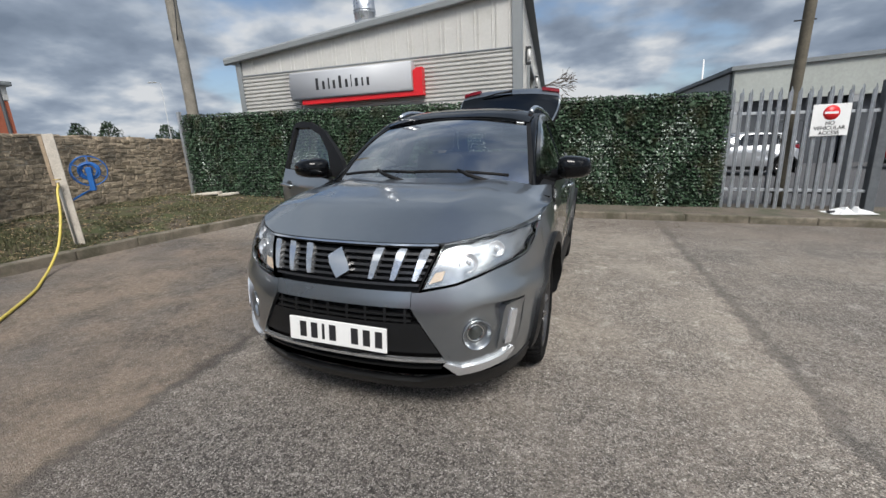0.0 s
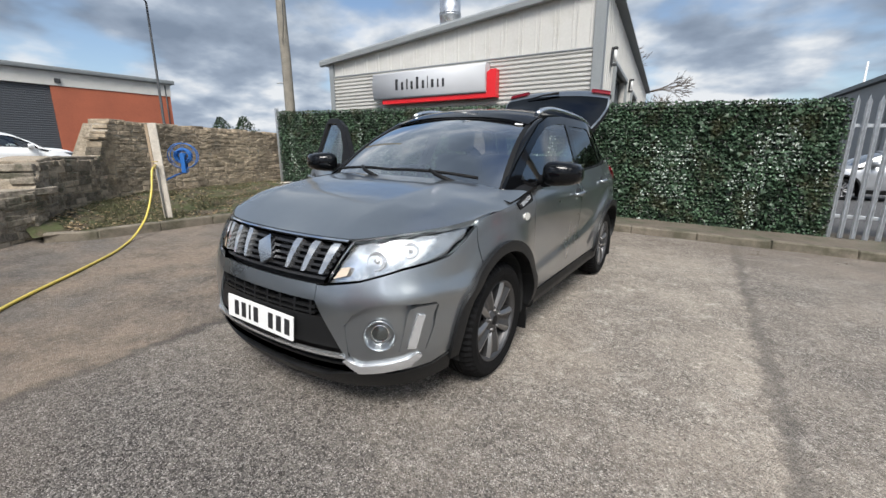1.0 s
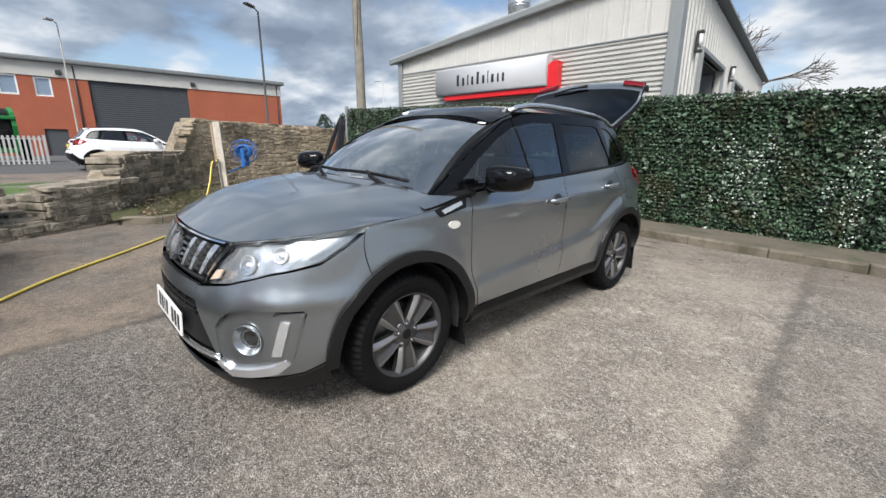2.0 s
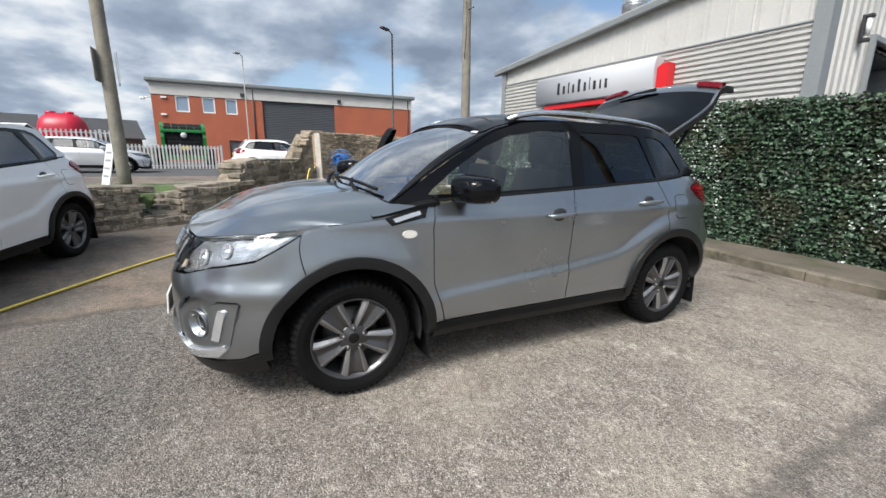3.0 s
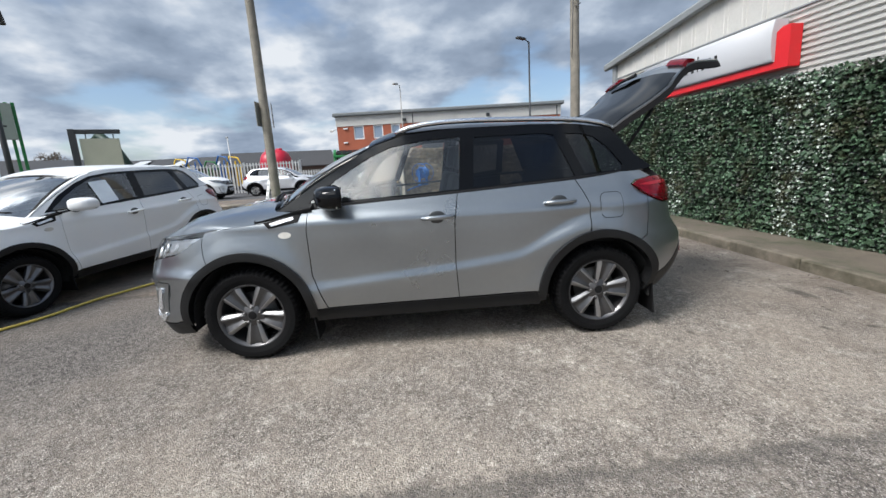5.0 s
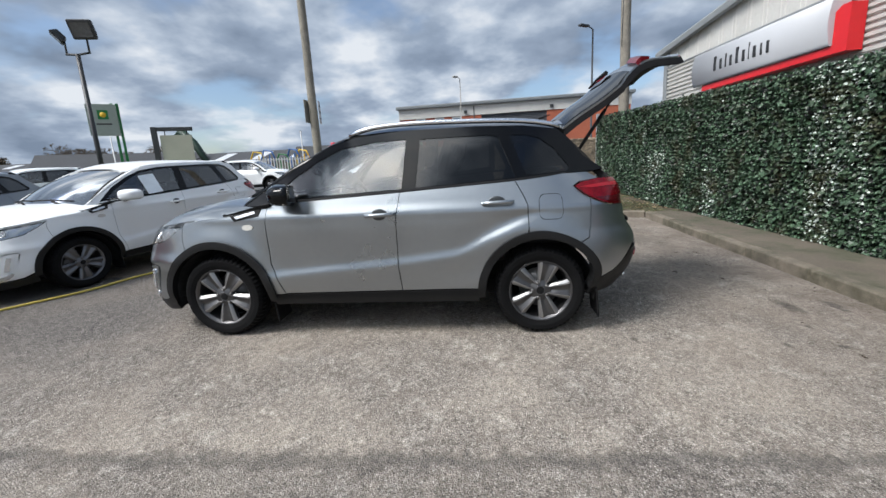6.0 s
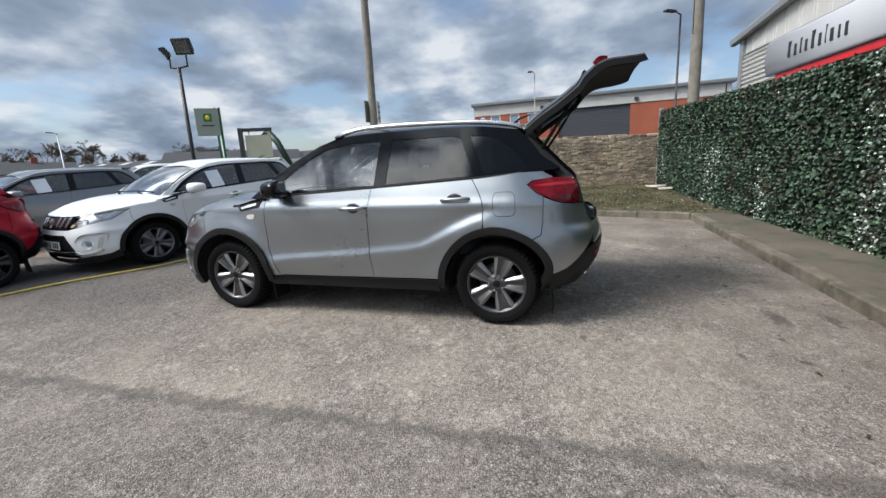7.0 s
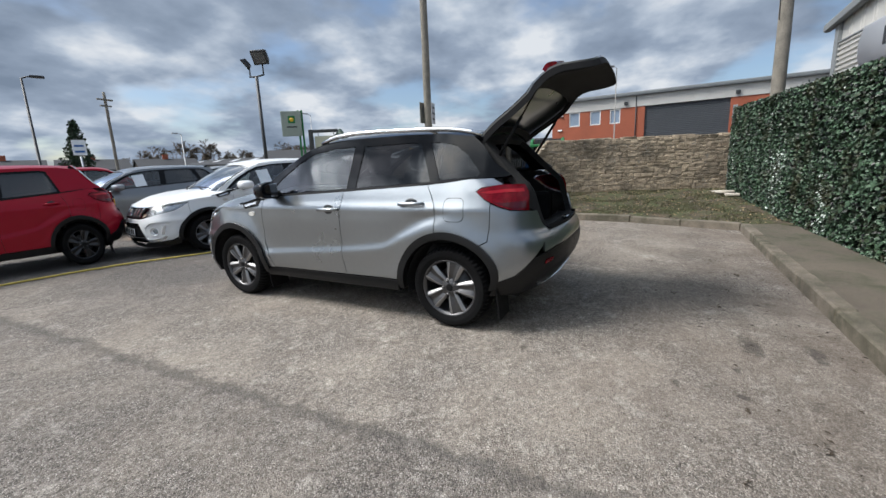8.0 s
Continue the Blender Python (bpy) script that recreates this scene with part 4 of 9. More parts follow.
def build_palisade():
    f = thing("palisade_fence", "galvanised steel palisade fence with pointed pales", "fence")
    # a W-section pale with a triple point
    bm = bmesh.new()
    w = 0.066
    prof = [(-w / 2, 0.0), (-w / 4, -0.018), (0, 0.0), (w / 4, -0.018), (w / 2, 0.0)]
    top = [1.97, 2.00, 2.07, 2.00, 1.97]
    a = [bm.verts.new((x, y, 0.0)) for x, y in prof] + [bm.verts.new((x, y + 0.004, 0.0)) for x, y in prof[::-1]]
    b = [bm.verts.new((x, y, t)) for (x, y), t in zip(prof, top)] + [bm.verts.new((x, y + 0.004, t)) for (x, y), t in zip(prof[::-1], top[::-1])]
    for i in range(10):
        bm.faces.new((a[i], a[(i + 1) % 10], b[(i + 1) % 10], b[i]))
    bm.faces.new(a[::-1])
    for i in range(4):
        bm.faces.new((b[i], b[i + 1], b[8 - i], b[9 - i]))
    bmesh.ops.recalc_face_normals(bm, faces=bm.faces[:])
    pale = mesh_of(bm, "pale")
    set_mats(pale, M_GALV)
    gate_pale = pale.copy()
    gate_pale.materials.clear(); set_mats(gate_pale, M_STEEL_GREY)
    x = 3.14
    while x < 5.27:
        ob = new("pale", pale)
        ob.parent = f
        ob.matrix_local = pose(x, HEDGE_Y - 0.02, gz(x) + 0.10, random.uniform(-0.6, 0.6), random.uniform(-0.5, 0.5), 0)
        x += 0.143
    for z in (0.40, 1.72):
        bm = bmesh.new()
        vs = box(bm, 3.05, 5.32, HEDGE_Y + 0.0, HEDGE_Y + 0.05, 0, 0.05, 0.004)
        for v in vs:
            v.co.z += z + gz(v.co.x)
        part("rail", bm, M_GALV, f)
    for x in (3.06,):
        bm = bmesh.new(); box(bm, x - 0.05, x + 0.05, HEDGE_Y + 0.052, HEDGE_Y + 0.15, gz(x) - 0.3, gz(x) + 2.0, 0.004)
        part("post", bm, M_GALV, f)
    bm = bmesh.new(); box(bm, 5.30, 5.44, HEDGE_Y - 0.05, HEDGE_Y + 0.09, gz(5.3) - 0.3, gz(5.3) + 2.22, 0.006)
    part("gate_post", bm, M_STEEL_GREY, f, "heavy dark grey gate post")
    # the gate leaf folded back behind the fence
    g = thing("yard_gate", "dark grey steel palisade gate folded back behind the fence", "gate")
    for k in range(9):
        ob = new("pale", gate_pale); ob.parent = g
        ob.matrix_local = pose(4.22 + 0.125 * k, 9.72 - 0.055 * k, gz(4.6) + 0.12)
    for z in (0.30, 1.62):
        bm = bmesh.new(); box(bm, 0, 1.12, -0.06, -0.015, z, z + 0.06, 0.004, pose(4.17, 9.77, gz(4.6), 0, 0, -23.7)); part("gate_rail", bm, M_STEEL_GREY, g)
    for k in (0, 1.06):
        bm = bmesh.new(); box(bm, k, k + 0.06, -0.075, -0.01, 0.05, 1.9, 0.004, pose(4.17, 9.77, gz(4.6), 0, 0, -23.7)); part("gate_stile", bm, M_STEEL_GREY, g)
    # the galvanised end post at the far end of the hedge
    p = thing("hedge_end_post", "galvanised steel end post of the hedge screen", "post")
    bm = bmesh.new()
    box(bm, -8.86, -8.79, HEDGE_Y - 0.05, HEDGE_Y - 0.043, gz(-8.8), gz(-8.8) + 2.20); box(bm, -8.797, -8.79, HEDGE_Y - 0.043, HEDGE_Y + 0.03, gz(-8.8), gz(-8.8) + 2.20)
    part("angle_post", bm, M_GALV, p)


build_palisade()


def text_bm(body, size, depth=0.002):
    cu = bpy.data.curves.new("lettering", "FONT")
    cu.body, cu.size, cu.extrude, cu.align_x, cu.align_y = body, size, depth, "CENTER", "CENTER"
    ob = bpy.data.objects.new("lettering", cu)
    scene.collection.objects.link(ob)
    me = bpy.data.meshes.new_from_object(ob.evaluated_get(bpy.context.evaluated_depsgraph_get()))
    bpy.data.objects.remove(ob)
    return me


def build_noentry():
    s = thing("access_sign", "white metal no entry sign fixed to the fence", "sign", at=pose(4.59, HEDGE_Y - 0.075, 1.445, 90, 0, 0))
    bm = bmesh.new(); box(bm, -0.265, 0.265, -0.255, 0.255, -0.004, 0.0, 0.0015); part("plate", bm, M_WHITE_PAINT, s)
    bm = bmesh.new(); lathe(bm, [(0, 0.003), (0.118, 0.003), (0.118, 0.0005), (0, 0.0005)], 40, pose(0, 0.115, 0)); part("disc", bm, M_RED, s, "red no entry disc")
    bm = bmesh.new(); box(bm, -0.095, 0.095, 0.097, 0.133, 0.0035, 0.006); part("disc_bar", bm, M_WHITE_PAINT, s)
    for i, w in enumerate(("NO", "VEHICULAR", "ACCESS")):
        me = text_bm(w, 0.083)
        ob = part("lettering", me, M_INK, s)
        ob.matrix_local = pose(0, -0.052 - 0.079 * i, 0.004)


build_noentry()


def rock_mesh(seed, mat=M_STONE):
    bm = bmesh.new()
    box(bm, -0.5, 0.5, -0.5, 0.5, -0.5, 0.5, 0.13, seg=2)
    for v in bm.verts:
        k = noise.noise_vector(v.co * 1.9 + Vector((seed * 7.3, 0, 0))) * 0.13
        v.co += Vector((k.x * 0.5, k.y * 0.35, k.z * 0.55))
    bmesh.ops.triangulate(bm, faces=[f for f in bm.faces if len(f.verts) > 4])
    me = mesh_of(bm, "stone")
    set_mats(me, mat)
    return me


ROCKS = [rock_mesh(i) for i in range(14)]
ROCKS_LOW = [rock_mesh(i + 30, M_STONE_LOW) for i in range(14)]


def build_stone_wall():
    w = thing("stone_wall", "old coursed rubble stone wall with stepped broken top", "wall")
    rnd = random.Random(11)
    stones = []
    for (ax, ay, az), (bx, by, bz) in zip(WALL, WALL[1:]):
        a, b = Vector((ax, ay, 0)), Vector((bx, by, 0))
        d = b - a
        L = d.length
        d.normalize()
        nrm = Vector((d.y, -d.x, 0))        # faces the yard
        yaw = math.atan2(d.y, d.x)
        # core
        bm = bmesh.new()
        base = min(gz(ax), gz(bx)) - 0.15
        top = [az - 0.06, bz - 0.06]
        pts = []
        for k, (p, t) in enumerate(((a, top[0]), (b, top[1]))):
            for off in (0.010, -0.42):
                q = p + nrm * off
                pts += [bm.verts.new((q.x, q.y, base)), bm.verts.new((q.x, q.y, t))]
        for f in ((0, 1, 5, 4), (2, 6, 7, 3), (1, 3, 7, 5), (0, 4, 6, 2), (0, 2, 3, 1), (4, 5, 7, 6)):
            bm.faces.new([pts[i] for i in f])
        bmesh.ops.recalc_face_normals(bm, faces=bm.faces[:])
        part("core", bm, M_MORTAR, w)
        z = base + 0.1
        while z < max(az, bz) - 0.05:
            h = rnd.choice((rnd.uniform(0.04, 0.07), rnd.uniform(0.06, 0.11)))
            u = rnd.uniform(-0.15, 0.0)
            while u < L:
                ln = rnd.choice((rnd.uniform(0.05, 0.13), rnd.uniform(0.14, 0.34), rnd.uniform(0.09, 0.22)))
                c = u + ln / 2
                lim = az + (bz - az) * min(1, max(0, c / L))
                if z + h * 0.5 < lim and -0.05 < c < L + 0.05:
                    hh = min(h, lim - z + 0.03)
                    stones.append((a + d * c + nrm * (-0.100 + rnd.uniform(-0.007, 0.006)) + Vector((0, 0, z + hh / 2 + rnd.uniform(-0.015, 0.015))), (ln + rnd.uniform(-0.015, 0.012), 0.24 + rnd.uniform(-0.008, 0.010), hh * rnd.uniform(0.90, 1.06)), yaw + rnd.uniform(-0.015, 0.015), rnd.uniform(-0.03, 0.03)))
                u += ln
            z += h
        # cope stones across the top
        u = 0.0 if abs(bz - az) < 0.6 * L else L
        while u < L:
            ln = rnd.uniform(0.36, 0.85)
            c = min(u + ln / 2, L)
            lim = az + (bz - az) * c / L
            stones.append((a + d * c + nrm * -0.25 + Vector((0, 0, lim + rnd.uniform(-0.045, -0.015))), (ln - 0.02, 0.46, rnd.uniform(0.075, 0.125)), yaw + rnd.uniform(-0.03, 0.03), rnd.uniform(-0.025, 0.025) - (math.atan2(bz - az, L) if L > 0.5 else 0.0)))
            u += ln
        # return face where the wall steps up
        if abs(bz - az) > 0.3 and L < 0.5:
            for k in range(7):
                zz = min(az, bz) + 0.06 + k * 0.11
                if zz < max(az, bz) - 0.04:
                    for off in (-0.14, -0.36):
                        stones.append((b + nrm * off - d * 0.06 + Vector((0, 0, zz)), (0.2, 0.24, 0.10), yaw, rnd.uniform(-0.05, 0.05)))
    # worn stone steps behind the gap
    for k, (x, y, z, l) in enumerate(((-5.90, 1.66, 0.38, 0.56), (-6.16, 1.70, 0.45, 0.50), (-6.42, 1.72, 0.52, 0.50), (-6.68, 1.74, 0.60, 0.54))):
        bm = bmesh.new()
        box(bm, -0.17, 0.17, -l / 2, l / 2, -0.40, 0.02, 0.02, pose(x, y, z, 2, 3 - 2 * k, 18))
        part("stone_step", bm, M_STONE_LOW, w)
    stones.sort(key=lambda s: (s[0] - Vector((-2.0, 1.5, 0.5))).length)
    for p, dim, yaw, tip in stones[:300]:
        ob = new("stone", (ROCKS_LOW if p.y < 4.3 else ROCKS)[rnd.randrange(14)])
        ob.parent = w
        ob.matrix_local = Matrix.LocRotScale(p, Euler((0, tip, yaw)), Vector(dim))
    rest = [bmesh.new(), bmesh.new()]
    for p, dim, yaw, tip in stones[300:]:
        bm = rest[0 if p.y < 4.3 else 1]
        tmp = ROCKS[rnd.randrange(14)]
        n0 = len(bm.verts)
        bm.from_mesh(tmp)
        bm.verts.ensure_lookup_table()
        bmesh.ops.transform(bm, matrix=Matrix.LocRotScale(p, Euler((0, tip, yaw)), Vector(dim)), verts=bm.verts[n0:])
    M_STONE2 = material("rubble_stone_far", (0.37, 0.300, 0.215), 0.92, vary=0.26, scale=7, fine=50, bump=0.9, bump_scale=30, per_island=0.5, stain=(1.9, 0.45, 0.66, (0.105, 0.088, 0.066)))
    M_STONE3 = material("mossy_stone_far", (0.245, 0.205, 0.155), 0.92, vary=0.36, scale=9, fine=60, bump=0.8, bump_scale=38, per_island=0.9, stain=(3.8, 0.52, 0.66, (0.085, 0.085, 0.06)))
    tagged(part("stones", rest[0], M_STONE3, w), kind="stuff")
    tagged(part("stones", rest[1], M_STONE2, w), kind="stuff")


build_stone_wall()


# ---- poles, street lamps, posts ----
def build_pole(x, y, z0, top, r0, r1, label, dx=0.0, dy=0.0, name="telegraph_pole", mat=None):
    p = thing(name, label, "pole")
    bm = bmesh.new()
    n = 10
    tube(bm, [(x + dx * i / n + 0.012 * math.sin(i * 2.1), y + dy * i / n, z0 + (top - z0) * i / n) for i in range(n + 1)], [r0 + (r1 - r0) * i / n for i in range(n + 1)], 14)
    part("shaft", bm, mat or M_TIMBER, p)
    return p


def street_lamp(x, y, z0, top, label, color, arm=0.9, yaw=0.0, r=0.07):
    p = thing("street_lamp", label, "street lamp", at=pose(x, y, z0, 0, 0, yaw))
    h = top - z0
    bm = bmesh.new(); tube(bm, [(0, 0, 0), (0, 0, 1.4), (0, 0, 1.42), (0, 0, h - 0.1)], [r * 1.5, r * 1.5, r, r * 0.7], 10); part("column", bm, color, p)
    bm = bmesh.new(); tube(bm, [(0, 0, h - 0.12), (arm * 0.3, 0, h - 0.02), (arm * 0.6, 0, h)], r * 0.5, 8); part("bracket", bm, color, p)
    bm = bmesh.new(); vs = box(bm, arm * 0.45, arm * 1.25, -0.13, 0.13, h - 0.05, h + 0.07, 0.04, seg=2); part("lantern", bm, color, p)
    return p


pole1 = build_pole(-8.95, 0.85, 0.2, 9.2, 0.125, 0.10, "leaning timber telegraph pole with small notice plates", -0.25, -0.1)
M_NOTICE = material("notice_back", (0.24, 0.23, 0.20), 0.7, vary=0.15)
for sgn, z0, z1 in ((1, 2.64, 3.26), (-1, 2.68, 3.30)):
    m = pose(-9.02, 0.83 + sgn * 0.17, 0, 0, 0, 8 * sgn)
    bm = bmesh.new()
    box(bm, -0.19, 0.19, -0.008, 0.008, z0, z1, 0.003, m)
    plate = part("notice_plate", bm, M_SIGNGREY if sgn > 0 else M_NOTICE, pole1, "weathered notice plate")
    if sgn > 0:
        for k in range(3):
            bm = bmesh.new(); box(bm, -0.13, 0.12, 0.009, 0.011, z0 + 0.12 + 0.17 * k, z0 + 0.17 + 0.17 * k, 0, m)
            part("lettering_bar", bm, M_INK, plate)
pole2 = build_pole(-9.25, 9.80, 0.2, 9.6, 0.15, 0.115, "tall timber telegraph pole behind the hedge", -0.15, 0.0)
bm = bmesh.new(); tube(bm, [(-9.2, 9.68, 5.9), (-9.05, 9.6, 5.5), (-9.06, 9.6, 4.9), (-9.22, 9.66, 4.3)], 0.012, 6); part("cable", bm, M_STEEL_DARK, pole2)
bm = bmesh.new()
for zz in (5.7, 6.4):
    tube(bm, [(-9.5, 9.78, zz), (-8.95, 9.78, zz)], 0.014, 6)
part("step_bolt", bm, M_STEEL_DARK, pole2)
pole3 = build_pole(4.18, 9.25, -0.3, 9.5, 0.088, 0.075, "dark timber telegraph pole beside the palisade fence", 0.2, 0.0, mat=material("dark_pole", (0.10, 0.088, 0.065), 0.9, vary=0.25, scale=5, fine=50, bump=0.4, bump_scale=26))
bm = bmesh.new()
for zz, w in ((3.1, 0.32), (4.0, 0.38)):
    tube(bm, [(4.2 - w / 2, 9.22, zz), (4.2 + w / 2, 9.22, zz)], 0.012, 6)
part("step_bolt", bm, M_STEEL_DARK, pole3)
M_LAMPGREY = material("lamp_column_grey", (0.42, 0.43, 0.43), 0.5, metal=0.4, vary=0.1)
street_lamp(-23.4, 13.8, 0.5, 8.9, "tall black street lamp", M_STEEL_DARK, 0.9, -60)
street_lamp(-31.5, 6.1, 0.5, 8.1, "grey street lamp column", material("weathered_column", (0.26, 0.25, 0.23), 0.6, vary=0.15), 0.5, -60, 0.045)

# ---- cars ----
from mathutils.geometry import tessellate_polygon

# plan outline of half the body, nose to tail, at its widest
PLAN = [(2.135, 0.0), (2.13, 0.16), (2.11, 0.34), (2.06, 0.52), (1.985, 0.655), (1.88, 0.755), (1.75, 0.815), (1.58, 0.848), (1.25, 0.868), (0.8, 0.876), (0.2, 0.882), (-0.5, 0.886), (-1.25, 0.882), (-1.55, 0.862), (-1.74, 0.825), (-1.88, 0.755), (-1.97, 0.64), (-2.02, 0.46), (-2.045, 0.24), (-2.05, 0.0)]


def dense_plan():
    pts = [Vector(p) for p in PLAN]
    ext = [Vector((pts[0].x * 1.0, -pts[1].y))] + pts + [Vector((pts[-1].x, -pts[-2].y))]
    out = []
    for i in range(1, len(ext) - 2):
        p0, p1, p2, p3 = ext[i - 1:i + 3]
        for k in range(16):
            t = k / 16
            out.append(0.5 * ((2 * p1) + (p2 - p0) * t + (2 * p0 - 5 * p1 + 4 * p2 - p3) * t * t + (3 * p1 - p0 - 3 * p2 + p3) * t**3))
    out.append(pts[-1])
    a = np.array([tuple(v) for v in out])
    s = np.concatenate([[0], np.cumsum(np.hypot(*np.diff(a, axis=0).T))])
    return a[:, 0], a[:, 1], s


PX, PY, PS = dense_plan()
_mid = int(np.argmax(PY))
S_MID, S_END = PS[_mid], PS[-1]


def sx(x):
    """Arc length along the outline where the side stands at x."""
    return float(np.interp(-x, -PX, PS))


def sf(y):
    """Arc length at the front for a lateral place."""
    return float(np.interp(y, PY[:_mid], PS[:_mid]))


def sr(y):
    """Arc length at the rear for a lateral place."""
    return float(np.interp(y, PY[_mid:][::-1], PS[_mid:][::-1]))


NOSE = [(0.12, -0.13), (0.17, -0.075), (0.24, -0.03), (0.34, 0.0), (0.45, 0.004), (0.58, 0.0), (0.66, -0.02), (0.72, -0.04), (0.80, -0.075), (0.87, -0.125), (0.93, -0.20), (1.0, -0.30)]
TAIL = [(0.2, 0.22), (0.32, 0.13), (0.45, 0.035), (0.55, 0.0), (0.68, 0.0), (0.74, 0.025), (0.80, 0.07), (0.95, 0.10), (1.10, 0.14), (1.20, 0.25), (1.3, 0.36)]
WIDE = [(0.15, -0.055), (0.28, -0.02), (0.38, 0.0), (0.60, 0.0), (0.80, -0.004), (0.92, -0.014), (1.0, -0.035), (1.06, -0.055), (1.12, -0.078), (1.20, -0.11), (1.3, -0.16)]
CREASE = [(-1.30, 0.90), (-1.12, 0.86), (-0.90, 0.77), (-0.68, 0.66), (-0.55, 0.635), (-0.2, 0.595), (0.3, 0.555), (0.8, 0.515), (1.1, 0.50)]


def side_relief(x, z):
    """Sculpting of the flank: shoulder, door crease, wheel flares."""
    zc = curve_table(x, CREASE)
    d = z - zc
    body = smoothstep(1.0, 0.7, x) * smoothstep(-1.35, -1.05, x)
    r = -0.016 * body * smoothstep(-0.032, 0.036, d) * (1 - smoothstep(zc + 0.05, 0.95, z)) - 0.024 * body * smoothstep(-0.010, -0.22, d)
    # hollow between crease and shoulder
    r += 0.010 * math.exp(-((z - 0.965) / 0.035) ** 2) * smoothstep(1.7, 1.2, x)
    for hx in (1.25, -1.25):
        rr = math.hypot(x - hx, z - 0.335)
        r += 0.022 * math.exp(-((rr - 0.44) / 0.10) ** 2) * smoothstep(0.2, 0.45, z)
    return r


def body_pt(s, z):
    sg = 1 if s >= 0 else -1
    a = abs(s)
    x = float(np.interp(a, PS, PX))
    y = float(np.interp(a, PS, PY))
    wf, wr = smoothstep(1.15, 2.0, x), smoothstep(-1.15, -1.95, x)
    x2 = x + wf * curve_table(z, NOSE) + wr * curve_table(z, TAIL)
    y2 = y * (1 + curve_table(z, WIDE) / 0.88)
    side = smoothstep(2.02, 1.55, x) * smoothstep(-1.98, -1.6, x)
    y2 += side * side_relief(x, z)
    # front corner: ledge above the lamp pocket
    y2 += 0.017 * smoothstep(1.4, 1.7, x) * smoothstep(2.1, 1.9, x) * math.exp(-((z - 0.635) / 0.045) ** 2)
    return Vector((x2, sg * y2, z))


ROOF_Z = [(-1.50, 1.545), (-1.2, 1.575), (-0.8, 1.595), (-0.3, 1.605), (0.05, 1.59), (0.25, 1.55), (0.45, 1.47)]


def green_pt(x, z):
    """Flank of the greenhouse."""
    y = 0.806 - 0.40 * (z - 1.10) - 0.08 * max(0, z - 1.40) ** 1.5
    y -= 0.085 * smoothstep(0.1, 1.15, x) + 0.095 * smoothstep(-0.95, -1.75, x) + 0.02 * smoothstep(-1.5, -1.8, x)
    return Vector((x, y, z))


def rear_pt(y, z):
    x = curve_table(z, [(0.70, -1.985), (0.78, -1.975), (0.95, -1.93), (1.10, -1.885), (1.2, -1.78), (1.3, -1.68), (1.45, -1.53), (1.56, -1.42)])
    return Vector((x + 0.10 * (abs(y) / 0.62) ** 3 * 0.6, y, z))


def hood_pt(x, y):
    xf = float(np.interp(abs(y), PY[:_mid], PX[:_mid])) - 0.125
    ze = curve_table(x, [(0.9, 1.01), (1.10, 0.985), (1.38, 0.965), (1.58, 0.945), (1.71, 0.93), (1.9, 0.885), (2.01, 0.868)])
    d = max(0.0, xf - x)
    rise = curve_table(x, [(1.0, 0.105), (1.3, 0.10), (1.6, 0.085), (2.05, 0.075)])
    u = min(1.0, abs(y) / 0.835)
    z = ze + rise * (1 - (1 - min(1, d / 0.55)) ** 2.6) * (1 - u ** 4.5)
    # two raised ribs
    rib = 0.50 - 0.10 * (x - 1.1)
    z += 0.008 * math.exp(-((abs(y) - rib) / 0.05) ** 2) * min(1, d / 0.3) * smoothstep(1.05, 1.2, x)
    return Vector((x, y, z))


def screen_pt(u, v):
    """u across -1..1, v up 0..1."""
    b = Vector((1.13 - 0.15 * u * u, 0.735 * u, 1.075 - 0.035 * u * u))
    t = Vector((0.33 - 0.07 * u * u, 0.585 * u, 1.505 - 0.035 * u * u))
    p = b.lerp(t, v)
    k = 0.050 * math.sin(math.pi * v)
    return p + Vector((0.5, 0, 0.85)) * k


def roof_pt(x, y):
    w = 0.60 - 0.02 * smoothstep(0.0, 0.4, x) - 0.05 * smoothstep(-1.0, -1.5, x)
    u = abs(y) / w
    return Vector((x, y, curve_table(x, ROOF_Z) - 0.055 * u ** 3.0))


def normal_of(surf, a, b, e=0.022):
    n = (surf(a + e, b) - surf(a - e, b)).cross(surf(a, b + e) - surf(a, b - e))
    return n.normalized() if n.length > 0 else Vector((0, 0, 1))


def inset(poly, g):
    if not g:
        return poly
    n = len(poly)
    area = sum(poly[i][0] * poly[(i + 1) % n][1] - poly[(i + 1) % n][0] * poly[i][1] for i in range(n))
    sgn = 1 if area > 0 else -1
    out = []
    for i in range(n):
        p0, p1, p2 = Vector(poly[i - 1]), Vector(poly[i]), Vector(poly[(i + 1) % n])
        d1, d2 = (p1 - p0), (p2 - p1)
        if d1.length < 1e-6 or d2.length < 1e-6:
            out.append(tuple(p1)); continue
        d1.normalize(); d2.normalize()
        n1, n2 = Vector((-d1.y, d1.x)) * sgn, Vector((-d2.y, d2.x)) * sgn
        m = n1 + n2
        if m.length < 0.2:
            m = n1
        m.normalize()
        out.append(tuple(p1 + m * min(g / max(0.35, m.dot(n1)), 3 * g)))
    return out


PANEL_CACHE = {}


